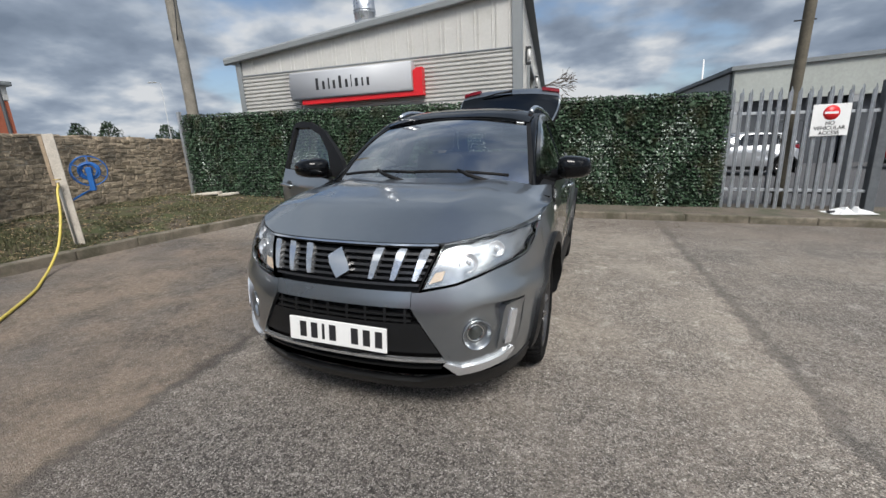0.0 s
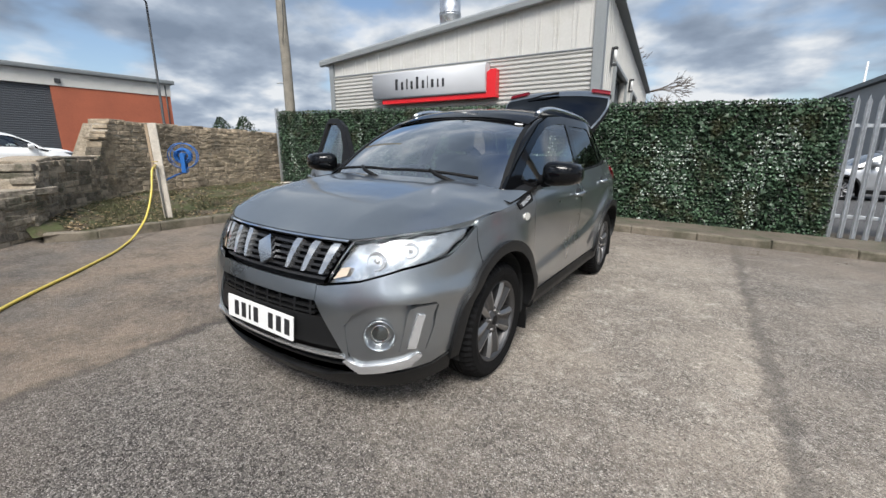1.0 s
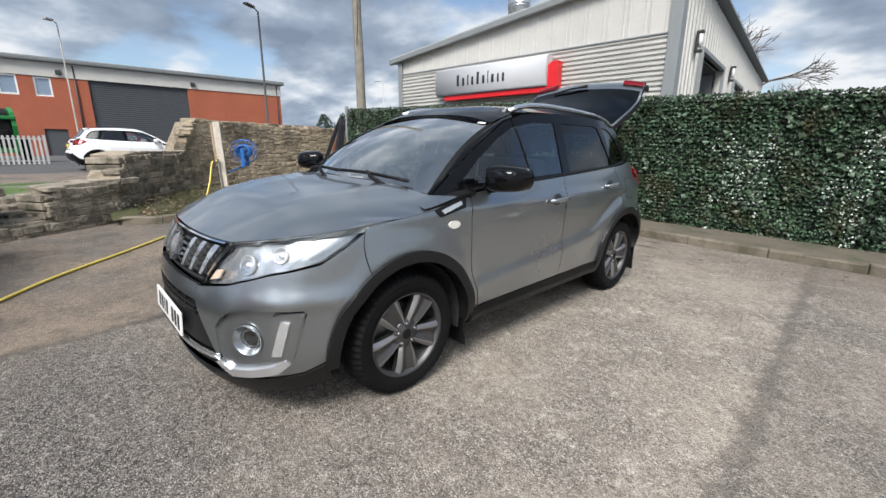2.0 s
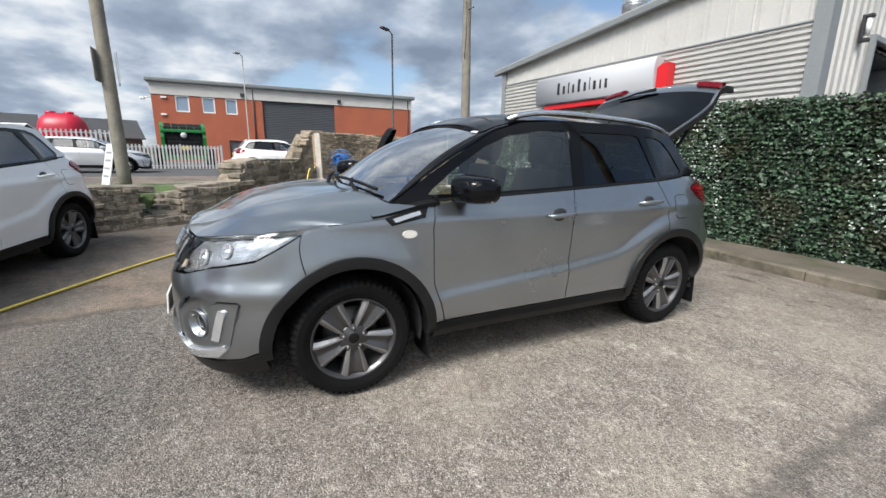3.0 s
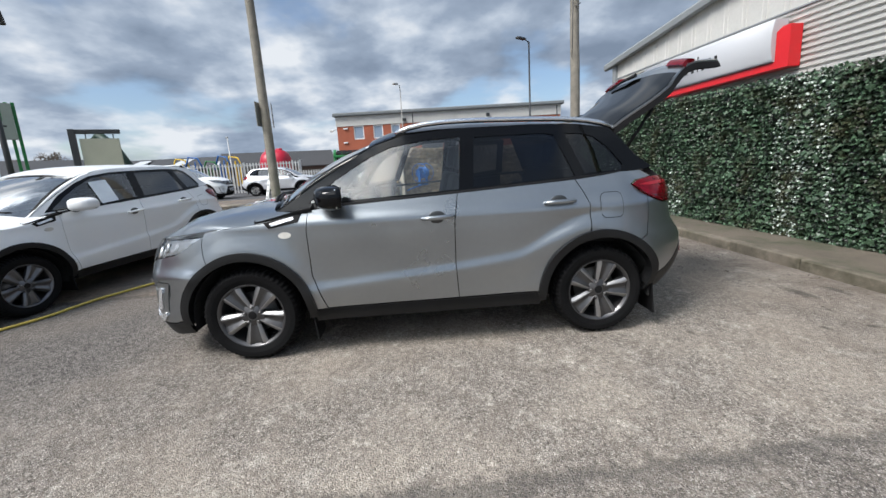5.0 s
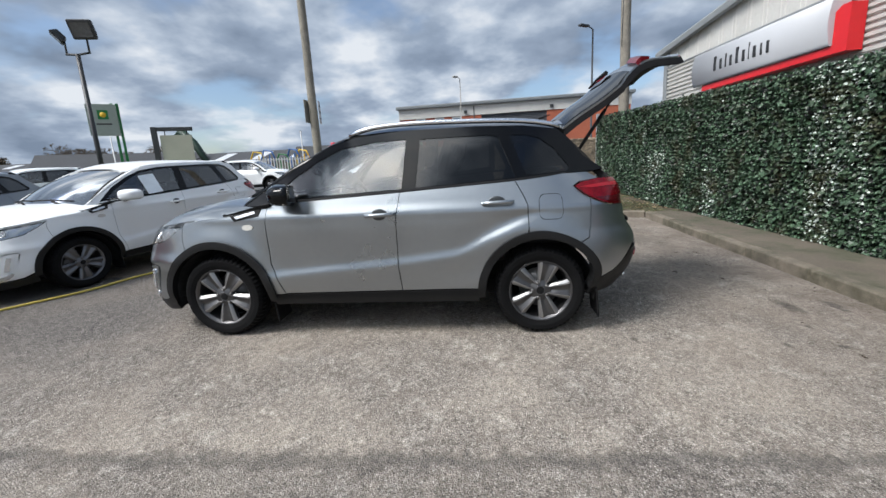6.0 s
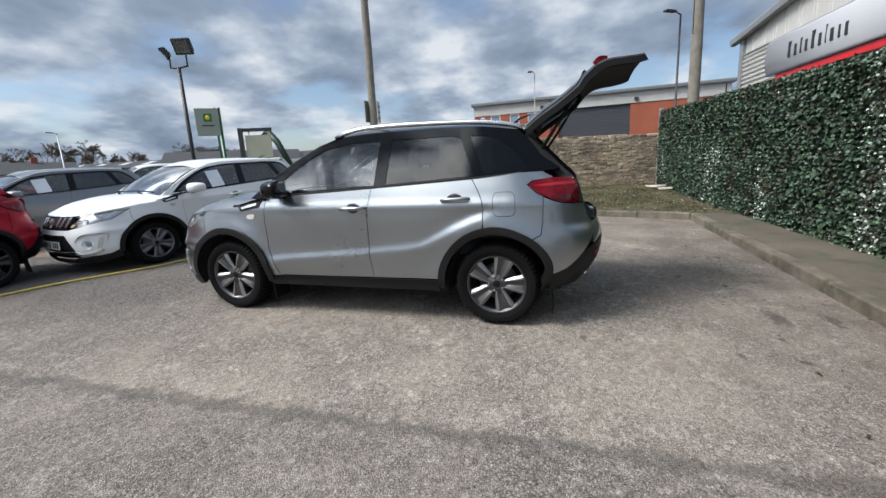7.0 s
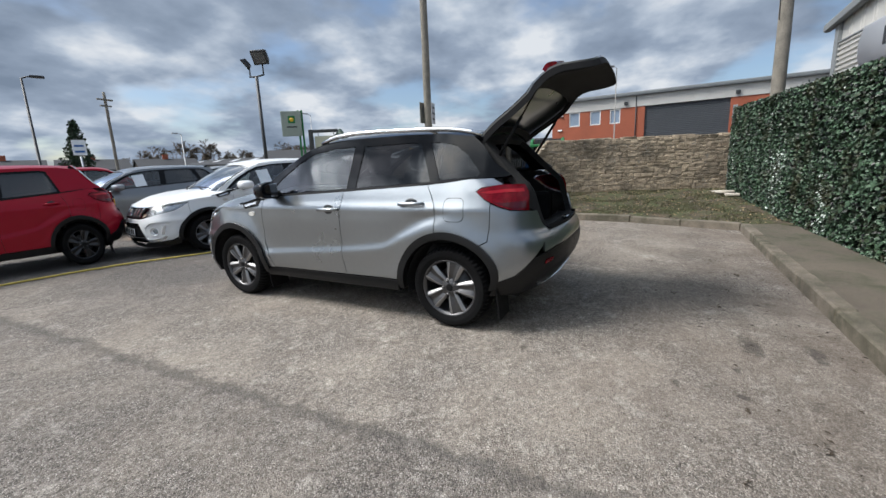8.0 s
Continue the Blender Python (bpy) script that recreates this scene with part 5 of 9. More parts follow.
def panel_mesh(key, poly, surf, mats, off=0.0, thick=0.022, step=0.07, gap=0.003, mirror=False, holes=(), flip=False, push=None):
    """A panel cut from a curved surface: outline in the surface's two coordinates, with a rim of some thickness."""
    ck = (key, step)
    flip = flip or surf in (green_flip, rear_flip, side_flip, bump_rear)
    if ck not in PANEL_CACHE:
        outer = inset(poly, gap)
        loops = [outer] + [inset(h, -gap) for h in holes]
        flat = [v for L in loops for v in L]
        tris = tessellate_polygon([[Vector((a, b, 0)) for a, b in L] for L in loops])
        bm = bmesh.new()
        vs = [bm.verts.new((a, b, 0)) for a, b in flat]
        for t in tris:
            try:
                bm.faces.new([vs[i] for i in t])
            except ValueError:
                pass
        a0, a1 = min(p[0] for p in flat), max(p[0] for p in flat)
        b0, b1 = min(p[1] for p in flat), max(p[1] for p in flat)
        for lo, hi, nrm in ((a0, a1, (1, 0, 0)), (b0, b1, (0, 1, 0))):
            k = math.floor((lo - 0.0131) / step) + 1
            while k * step + 0.0131 < hi:
                g = bm.verts[:] + bm.edges[:] + bm.faces[:]
                bmesh.ops.bisect_plane(bm, geom=g, dist=1e-5, plane_co=Vector(nrm) * (k * step + 0.0131), plane_no=nrm)
                k += 1
        # keep only the grid's own lines inside the panel
        slant = [e for e in bm.edges if not e.is_boundary and abs(e.verts[0].co.x - e.verts[1].co.x) > 1e-5 and abs(e.verts[0].co.y - e.verts[1].co.y) > 1e-5]
        if slant and not holes:
            bmesh.ops.dissolve_edges(bm, edges=slant, use_verts=False)
            bmesh.ops.dissolve_verts(bm, verts=[v for v in bm.verts if len(v.link_edges) == 2 and not any(e.is_boundary for e in v.link_edges)])
        bmesh.ops.remove_doubles(bm, verts=bm.verts[:], dist=0.0015)
        bmesh.ops.recalc_face_normals(bm, faces=bm.faces[:])
        if bm.faces[:] and sum(f.normal.z * f.calc_area() for f in bm.faces) < 0:
            bmesh.ops.reverse_faces(bm, faces=bm.faces[:])
        bm.verts.index_update()
        co, no = [], []
        for v in bm.verts:
            p, n = surf(v.co.x, v.co.y), normal_of(surf, v.co.x, v.co.y)
            if flip:
                n = -n
            o = off + (push(v.co.x, v.co.y) if push else 0.0)
            co.append(p + n * o); no.append(n)
        faces = [[v.index for v in f.verts] for f in bm.faces]
        if flip:
            faces = [f[::-1] for f in faces]
        inner = {}
        rim = []
        for e in bm.edges:
            if e.is_boundary:
                f = e.link_faces[0]
                for lp in f.loops:
                    if lp.edge == e:
                        rim.append((lp.vert.index, lp.link_loop_next.vert.index))
        for a, b in rim:
            for v in (a, b):
                if v not in inner:
                    inner[v] = (len(co), len(co) + 1)
                    co.append(co[v].copy()); no.append(no[v])
                    co.append(co[v] - no[v] * thick); no.append(no[v])
        for a, b in rim:
            f = [inner[b][0], inner[a][0], inner[a][1], inner[b][1]]
            faces.append(f[::-1] if flip else f)
        # rim normals point out of the edge
        for a, b in rim:
            t = (co[b] - co[a]).normalized().cross(no[a])
            if flip:
                t = -t
            for v in (a, b):
                for q in inner[v]:
                    no[q] = t
        bm.free()
        PANEL_CACHE[ck] = (co, no, faces)
    co, no, faces = PANEL_CACHE[ck]
    k = -1 if mirror else 1
    me = bpy.data.meshes.new(key)
    me.from_pydata([(c.x, k * c.y, c.z) for c in co], [], [f[::-1] for f in faces] if mirror else faces)
    me.polygons.foreach_set("use_smooth", [True] * len(me.polygons))
    me.normals_split_custom_set_from_vertices([(n.x, k * n.y, n.z) for n in no])
    set_mats(me, mats)
    return me


def arc(cx, cz, r, a0, a1, n=14):
    return [(cx + r * math.cos(radians(a0 + (a1 - a0) * i / n)), cz + r * math.sin(radians(a0 + (a1 - a0) * i / n))) for i in range(n + 1)]


def side_poly(pts):
    return [(sx(x), z) for x, z in pts]


AR, AZ = 0.452, 0.335
# belt line

POLYS = {
    "fender": [(1.585, 0.915), (1.50, 0.72)] + [(1.25 + AR * math.cos(radians(a)), AZ + AR * math.sin(radians(a))) for a in range(56, 173, 6)] + [(0.79, 0.352), (0.715, 0.352), (0.795, 0.60), (0.803, 0.91), (0.785, 1.03), (0.86, 1.030), (1.10, 0.978), (1.38, 0.958), (1.58, 0.938)],
    "front_door": [(0.785, 1.045), (0.803, 0.91), (0.795, 0.60), (0.715, 0.356), (-0.215, 0.362), (-0.20, 0.60), (-0.205, 0.91), (-0.238, 1.103), (0.62, 1.062)],
    "rear_door": [(-0.238, 1.103), (-0.205, 0.91), (-0.20, 0.60), (-0.215, 0.362), (-0.795, 0.366)] + [(-1.25 + AR * math.cos(radians(a)), AZ + AR * math.sin(radians(a))) for a in range(8, 79, 7)] + [(-1.165, 0.82), (-1.16, 0.98), (-1.125, 1.06), (-1.075, 1.148)],
    "quarter": [(-1.075, 1.148), (-1.125, 1.06), (-1.16, 0.98), (-1.165, 0.82)] + [(-1.25 + AR * math.cos(radians(a)), AZ + AR * math.sin(radians(a))) for a in range(79, 128, 6)] + [(-1.60, 0.73), (-1.655, 0.82), (-1.675, 0.945), (-1.683, 1.009), (-1.63, 1.033), (-1.555, 1.092), (-1.62, 1.118), (-1.84, 1.135), (-1.80, 1.185), (-1.50, 1.183)],
    "tail_lamp": [(-1.555, 1.088), (-1.63, 1.030), (-1.685, 1.006), (-1.74, 0.983), (-1.83, 0.953), (-1.945, 0.935), (-1.955, 1.125), (-1.80, 1.132), (-1.63, 1.115)],
    "rear_bumper_side": [(-1.655, 0.82), (-1.60, 0.73), (-1.525, 0.695)] + [(-1.25 + AR * math.cos(radians(a)), AZ + AR * math.sin(radians(a))) for a in range(132, 168, 6)] + [(-1.70, 0.42), (-1.80, 0.47), (-1.90, 0.60), (-1.965, 0.70)],
    "sill": [(0.80, 0.268), (-0.80, 0.268), (-0.80, 0.362), (0.715, 0.352), (0.80, 0.352)],
}


def build_wheel(parent, x, y, mats, coarse=False, turn=0.0):
    """A wheel standing at (x, y), outer face away from the car."""
    sgn = 1 if y > 0 else -1
    seg = 28 if coarse else 112
    hub = pose(x, y, 0.334, -90 * sgn, 0, 0) @ pose(0, 0, 0, 0, 0, turn)
    ax = hub
    bm = bmesh.new()
    prof = [(0.222, -0.10), (0.235, -0.104), (0.266, -0.115), (0.30, -0.110), (0.322, -0.092), (0.331, -0.072), (0.334, -0.05), (0.334, -0.036), (0.327, -0.034), (0.327, -0.026), (0.334, -0.024), (0.335, -0.006), (0.328, -0.004), (0.328, 0.004), (0.335, 0.006), (0.334, 0.024), (0.327, 0.026), (0.327, 0.034), (0.334, 0.036), (0.334, 0.05), (0.331, 0.072), (0.322, 0.092), (0.312, 0.103), (0.300, 0.110), (0.296, 0.109), (0.268, 0.115), (0.264, 0.113), (0.245, 0.108), (0.236, 0.104), (0.226, 0.098), (0.222, 0.07)]
    if coarse:
        prof = [p for p in prof if p[0] > 0.331 or p[0] < 0.325]
    rings = lathe(bm, prof, seg)
    if not coarse:
        # grooves across the shoulders
        for (r, z), ring in zip(prof, rings):
            if 0.045 < abs(z) < 0.108 and r > 0.305:
                for k in range(0, seg, 2):
                    ring[k].co.x *= 0.974
                    ring[k].co.y *= 0.974
        for f in bm.faces:
            if f.calc_center_median().xy.length > 0.30:
                f.smooth = False
    bmesh.ops.transform(bm, matrix=ax, verts=bm.verts[:])
    wheel = part("wheel", bm, mats["tyre"], parent, "black road tyre on alloy rim")
    bm = bmesh.new()
    lathe(bm, [(0.10, -0.07), (0.195, -0.09), (0.215, 0.05), (0.216, 0.082), (0.224, 0.092), (0.230, 0.098), (0.232, 0.101), (0.229, 0.103), (0.221, 0.094), (0.211, 0.080)], seg)
    bmesh.ops.transform(bm, matrix=ax, verts=bm.verts[:])
    part("rim", bm, mats["rimdark"], wheel, "grey alloy rim")
    # brake disc and dark back
    bm = bmesh.new()
    lathe(bm, [(0.0, 0.0), (0.150, 0.0), (0.150, -0.02), (0.0, -0.02)], seg)
    bmesh.ops.transform(bm, matrix=ax, verts=bm.verts[:])
    part("brake_disc", bm, mats["disc"], wheel)
    bm = bmesh.new()
    lathe(bm, [(0.0, -0.075), (0.20, -0.075), (0.20, -0.08)], seg)
    bmesh.ops.transform(bm, matrix=ax, verts=bm.verts[:])
    part("wheel_back", bm, mats["black"], wheel)
    # five broad spokes: dark faces, bright edges
    for k in range(5):
        m = ax @ Matrix.Rotation(2 * math.pi * k / 5 + 0.1, 4, "Z")
        bm = bmesh.new()
        rows = []
        for r, w, z in ((0.050, 0.034, 0.078), (0.085, 0.047, 0.084), (0.125, 0.058, 0.089), (0.165, 0.068, 0.091), (0.195, 0.077, 0.091), (0.209, 0.085, 0.089), (0.219, 0.097, 0.087)):
            rows.append([bm.verts.new(p) for p in ((r, -w, z - 0.045), (r, -w, z - 0.012), (r, -w * 0.72, z + 0.002), (r, -w * 0.56, z + 0.003), (r, -w * 0.10, z - 0.011), (r, w * 0.10, z - 0.011), (r, w * 0.56, z + 0.003), (r, w * 0.72, z + 0.002), (r, w, z - 0.012), (r, w, z - 0.045))])
        for a, b in zip(rows, rows[1:]):
            for i in range(9):
                f = bm.faces.new((a[i], b[i], b[i + 1], a[i + 1]))
                f.material_index = 1 if i in (1, 2, 6, 7) else 0
        bmesh.ops.recalc_face_normals(bm, faces=bm.faces[:])
        bmesh.ops.transform(bm, matrix=m, verts=bm.verts[:])
        part("spoke", bm, [mats["rimdark"], mats["rim"]], wheel)
    bm = bmesh.new()
    lathe(bm, [(0.080, 0.05), (0.080, 0.074), (0.074, 0.080), (0.042, 0.081), (0.038, 0.085), (0.034, 0.0865), (0.030, 0.084), (0.0, 0.0835)], 24)
    bmesh.ops.transform(bm, matrix=ax, verts=bm.verts[:])
    part("hub_cap", bm, mats["rimdark"], wheel)
    bm = bmesh.new()
    lathe(bm, [(0.029, 0.082), (0.029, 0.0855), (0.026, 0.0865), (0.0, 0.087)], 20)
    bmesh.ops.transform(bm, matrix=ax, verts=bm.verts[:])
    part("hub_badge", bm, mats["black"], wheel, "black hub badge")
    for k in range(5):
        a = 2 * math.pi * k / 5 + 0.1 + math.pi / 5
        bm = bmesh.new()
        lathe(bm, [(0.0115, 0.075), (0.0115, 0.088), (0.008, 0.093), (0.0, 0.093)], 8, Matrix.Translation((0.057 * math.cos(a), 0.057 * math.sin(a), 0.0)))
        bmesh.ops.transform(bm, matrix=ax, verts=bm.verts[:])
        part("wheel_nut", bm, mats["disc"], wheel)
    return wheel


def grid_mesh(name, fn, us, vs, mats, thick=0.0, flip=False):
    """A smooth sheet fn(u, v) over two lists of parameters, with its own thickness."""
    bm = bmesh.new()
    g = [[bm.verts.new(fn(u, v)) for v in vs] for u in us]
    for i in range(len(us) - 1):
        for j in range(len(vs) - 1):
            q = (g[i][j], g[i + 1][j], g[i + 1][j + 1], g[i][j + 1])
            bm.faces.new(q[::-1] if flip else q).smooth = True
    bm.normal_update()
    if thick:
        top = {v: v.normal.copy() for v in bm.verts}
        rimv = [e for e in bm.edges if e.is_boundary]
        low = {}
        for e in rimv:
            for v in e.verts:
                if v not in low:
                    low[v] = (bm.verts.new(v.co), bm.verts.new(v.co - top[v] * thick))
        for e in rimv:
            lp = e.link_faces[0].loops
            for q in lp:
                if q.edge == e:
                    a, b = q.vert, q.link_loop_next.vert
            bm.faces.new((low[b][0], low[a][0], low[a][1], low[b][1])).smooth = False
    me = mesh_of(bm, name)
    set_mats(me, mats)
    return me


def frange(a, b, n):
    return [a + (b - a) * i / n for i in range(n + 1)]


def seat(parent, x, y, mat, w=0.50):
    bm = bmesh.new()
    vs = box(bm, x - 0.24, x + 0.28, y - w / 2, y + w / 2, 0.50, 0.66, 0.05, seg=3)
    s = part("seat", bm, mat, parent, "dark cloth seat", smooth=True)
    bm = bmesh.new()
    box(bm, -0.08, 0.08, -w / 2 + 0.02, w / 2 - 0.02, 0.0, 0.62, 0.05, pose(x - 0.22, y, 0.60, 0, -14, 0), seg=3)
    part("backrest", bm, mat, s, smooth=True)
    bm = bmesh.new()
    box(bm, -0.05, 0.05, -0.13, 0.13, 0.66, 0.86, 0.04, pose(x - 0.22, y, 0.60, 0, -12, 0), seg=3)
    part("headrest", bm, mat, s, smooth=True)


def door_leaf(root, which, mats, m, mirror=True):
    """A door swung open about its hinge by the matrix m."""
    pts = POLYS[which]
    me = panel_mesh(which, side_poly(pts), body_pt, mats["paint"], step=mats["step"], mirror=mirror)
    d = part("door", me, mats["paint"], root, "door standing open")
    d.matrix_local = m
    inner = panel_mesh(which + "_trim", side_poly(pts), body_pt, mats["trim"], off=-0.075, thick=-0.06, step=mats["step"], gap=0.02, mirror=mirror)
    part("door_trim", inner, mats["trim"], d)
    return d


def mirror_housing(parent, side, mats):
    """Door mirror: black cap on a foot, silver glass to the rear."""
    bm = bmesh.new()
    bmesh.ops.create_uvsphere(bm, u_segments=24, v_segments=14, radius=1.0)
    for v in bm.verts:
        x, y, z = v.co
        q = Vector((math.copysign(abs(x) ** 0.7, x), math.copysign(abs(y) ** 0.62, y), math.copysign(abs(z) ** 0.62, z)))
        if q.x < -0.25:
            q.x = -0.25 - 0.12 * (abs(q.x) - 0.25)
        v.co = Vector((0.615 + q.x * 0.125 - 0.035 * (q.y + 1), side * (0.950 + q.y * 0.112), 1.130 + q.z * (0.077 - 0.010 * q.y)))
    if side < 0:
        bmesh.ops.reverse_faces(bm, faces=bm.faces[:])
    cap = part("mirror", bm, mats["gloss"], parent, "gloss black door mirror", smooth=True)
    bm = bmesh.new()
    box(bm, 0.575, 0.588, side * 0.950 - 0.095, side * 0.950 + 0.095, 1.07, 1.19, 0.004, None)
    bmesh.ops.translate(bm, verts=bm.verts[:], vec=(-0.032, 0, 0))
    part("mirror_glass", bm, mats["chrome"], cap)
    bm = bmesh.new()
    tube(bm, [(0.60, side * 0.80, 1.075), (0.60, side * 0.86, 1.078), (0.60, side * 0.93, 1.09)], [0.045, 0.035, 0.03], 10)
    part("mirror_foot", bm, mats["black"], cap)


def build_car(at, paint, roof_paint, label, gate_open=False, doors_open=False, coarse=False, group="", rim=None, plate=True, mats_over=None, blind_quarter=False):
    root = thing("car", label, "car", group, at=at)
    step = 0.16 if coarse else 0.042
    panel_step = 0.16 if coarse else 0.021
    M = dict(paint=paint, gloss=roof_paint, black=M_BLACK, trim=M_BLACK, tyre=M_TYRE, rim=M_RIM, rimdark=M_RIMDARK, disc=M_DISC, chrome=M_CHROME, glass=M_GLASS, tint=M_TINT, step=step)
    M.update(mats_over or {})
    open_right = doors_open

    def pnl(name, key, poly, surf, mat, parent=root, lab="", **kw):
        kw.setdefault("step", step)
        return part(name, panel_mesh(key, poly, surf, mat, **kw), mat, parent, lab)

    # --- nose ---
    for side in (False, True):
        k = "r" if side else "l"
        pnl("fender", "fender", side_poly(POLYS["fender"]), body_pt, paint, mirror=side)
        if not (side and open_right):
            d = pnl("door", "front_door", side_poly(POLYS["front_door"]), body_pt, paint, mirror=side, step=panel_step)
            d2 = pnl("door", "rear_door", side_poly(POLYS["rear_door"]), body_pt, paint, mirror=side, step=panel_step)
            if not coarse:
                handles(d, d2, side, M)
        pnl("quarter_panel", "quarter", side_poly(POLYS["quarter"]), body_pt, paint, mirror=side)
        pnl("sill", "sill", side_poly(POLYS["sill"]), body_pt, M_CLADDING, mirror=side, off=0.004, thick=0.07, step=0.021 if not coarse else step, push=lambda s, z: 0.034 * smoothstep(0.350, 0.322, z) - 0.02 * smoothstep(0.295, 0.268, z))
        lamp = pnl("tail_lamp", "tail_lamp", [(sx(x), z) for x, z in POLYS["tail_lamp"]], body_pt, M_TAIL, mirror=side, off=0.012, lab="red tail lamp", push=lambda s, z: 0.012 * math.exp(-((z - 1.045) / 0.03) ** 2))
        if not coarse:
            pnl("lamp_band", "lamp_band", [(sx(x), z) for x, z in ((-1.60, 1.078), (-1.70, 1.088), (-1.82, 1.094), (-1.93, 1.092), (-1.93, 1.070), (-1.82, 1.073), (-1.70, 1.068))], body_pt, M_TAIL_LIT, parent=lamp, mirror=side, off=0.022, thick=0.006, gap=0)
            pnl("lamp_band", "lamp_band_low", [(sx(x), z) for x, z in ((-1.66, 1.030), (-1.76, 1.018), (-1.93, 1.008), (-1.93, 0.958), (-1.83, 0.970), (-1.75, 0.992))], body_pt, M_TAIL_DARK, parent=lamp, mirror=side, off=0.016, thick=0.006, gap=0)
        # bumper corner with the lamp pocket cut out
        bump = [(sf(0.36), 0.672), (sf(0.40), 0.672), (sf(0.55), 0.70), (sf(0.70), 0.755), (sx(1.76), 0.795), (sx(1.66), 0.86), (sx(1.585), 0.915), (sx(1.50), 0.72)] + [(sx(1.25 + AR * math.cos(radians(a))), AZ + AR * math.sin(radians(a))) for a in range(56, 3, -6)] + [(sx(1.70), 0.345), (sx(1.80), 0.30), (sf(0.72), 0.285), (sf(0.535), 0.290), (sf(0.505), 0.36), (sf(0.36), 0.602)]
        pocket = [(sf(0.515), 0.505), (sf(0.55), 0.555), (sf(0.60), 0.590), (sf(0.66), 0.605), (sf(0.735), 0.602), (sx(1.80), 0.598), (sx(1.785), 0.585), (sx(1.80), 0.50), (sx(1.835), 0.395), (sf(0.755), 0.358), (sf(0.66), 0.330), (sf(0.565), 0.318), (sf(0.53), 0.37)]
        pnl("bumper_corner", "bumper_corner", bump, body_pt, paint, mirror=side, holes=[pocket], gap=0.0025)
        fp = pnl("lamp_pocket", "lamp_pocket", pocket, body_pt, paint, mirror=side, off=-0.005, thick=0.02, gap=-0.004, step=min(step, 0.024) if not coarse else step, push=lambda s, z: -0.050 * (1 - smoothstep(0.030, 0.115, math.hypot(s - sf(0.645), z - 0.455))) - 0.030 * smoothstep(0.47, 0.585, z))
        p = body_pt(sf(0.645), 0.458)
        n = normal_of(body_pt, sf(0.645), 0.458)
        if side:
            p.y, n.y = -p.y, -n.y
        turn = n.to_track_quat("Z", "Y").to_matrix().to_4x4()
        bm = bmesh.new()
        lathe(bm, [(0.044, -0.06), (0.044, 0.0), (0.040, 0.004), (0.034, 0.0), (0.032, -0.012), (0.020, -0.026), (0.0, -0.03)], 28, Matrix.Translation(p - n * 0.050) @ turn)
        part("fog_lamp", bm, M_CHROME, fp, "round chrome fog lamp", smooth=True)
        bm = bmesh.new()
        lathe(bm, [(0.070, -0.012), (0.074, 0.003), (0.071, 0.006), (0.066, 0.002), (0.060, -0.010), (0.050, -0.024), (0.045, -0.034)], 36, Matrix.Translation(p - n * 0.022) @ turn)
        part("fog_bezel", bm, paint, fp, "funnel-shaped painted fog lamp surround", smooth=True)
        bm = bmesh.new()
        lathe(bm, [(0.040, 0.0), (0.024, 0.008), (0.0, 0.010)], 24, Matrix.Translation(p - n * 0.050) @ turn)
        part("fog_lens", bm, M_GLASS, fp, smooth=True)
        # bright blade under the pocket and up its outer end
        pnl("chrome_blade", "chrome_blade", [(sf(0.565), 0.272), (sf(0.66), 0.285), (sf(0.745), 0.310), (sx(1.845), 0.362), (sx(1.865), 0.385), (sf(0.735), 0.358), (sf(0.66), 0.335), (sf(0.575), 0.325), (sf(0.515), 0.352), (sf(0.495), 0.340)], body_pt, M_BLADE, mirror=side, off=0.012, thick=0.03)
        pnl("marker_lamp", "marker_lamp", [(sx(1.835), 0.372), (sx(1.785), 0.60), (sx(1.875), 0.600), (sx(1.905), 0.588), (sx(1.935), 0.385)], body_pt, paint, mirror=side, off=0.003, thick=0.05)
        pnl("marker_strip", "marker_strip", [(sx(1.875), 0.40), (sx(1.838), 0.558), (sx(1.875), 0.566), (sx(1.912), 0.405)], body_pt, M_BLADE, mirror=side, off=0.014, thick=0.02)
        # headlamp: bowls behind a clear lens
        hl = [(sf(0.405), 0.682), (sf(0.478), 0.866), (sf(0.60), 0.886), (sf(0.72), 0.908), (sx(1.75), 0.930), (sx(1.60), 0.944), (sx(1.592), 0.918), (sx(1.66), 0.868), (sx(1.76), 0.803), (sf(0.70), 0.762), (sf(0.55), 0.708)]
        back = pnl("headlamp", "headlamp_back", hl, body_pt, M_REFLECT, mirror=side, off=-0.022, thick=-0.020, gap=0.001, lab="clear headlamp with bright reflectors", push=lambda s, z: -0.016 * abs(math.sin(s * 24 + z * 14)) - 0.004 * (1 + math.sin(z * 70)))
        pnl("lens", "headlamp_lens", hl, body_pt, M_LENS, parent=back, mirror=side, off=0.003, thick=0.01, gap=0.002).visible_shadow = False
        for yy, zz, r in ((0.59, 0.790, 0.043), (0.70, 0.838, 0.036)) if not coarse else ():
            q, nn = body_pt(sf(yy), zz), normal_of(body_pt, sf(yy), zz)
            nn = (nn + Vector((0.5, 0, 0))).normalized()
            if side:
                q.y, nn.y = -q.y, -nn.y
            bm = bmesh.new()
            lathe(bm, [(r * 1.04, -0.012), (r * 1.04, 0.0), (r * 0.95, 0.001), (r * 0.85, -0.006), (r * 0.6, -0.013), (r * 0.34, -0.015), (r * 0.30, -0.002), (0.0, 0.002)], 24, Matrix.Translation(q - nn * 0.030) @ nn.to_track_quat("Z", "Y").to_matrix().to_4x4())
            part("reflector_bowl", bm, M_BOWL, back, smooth=True)
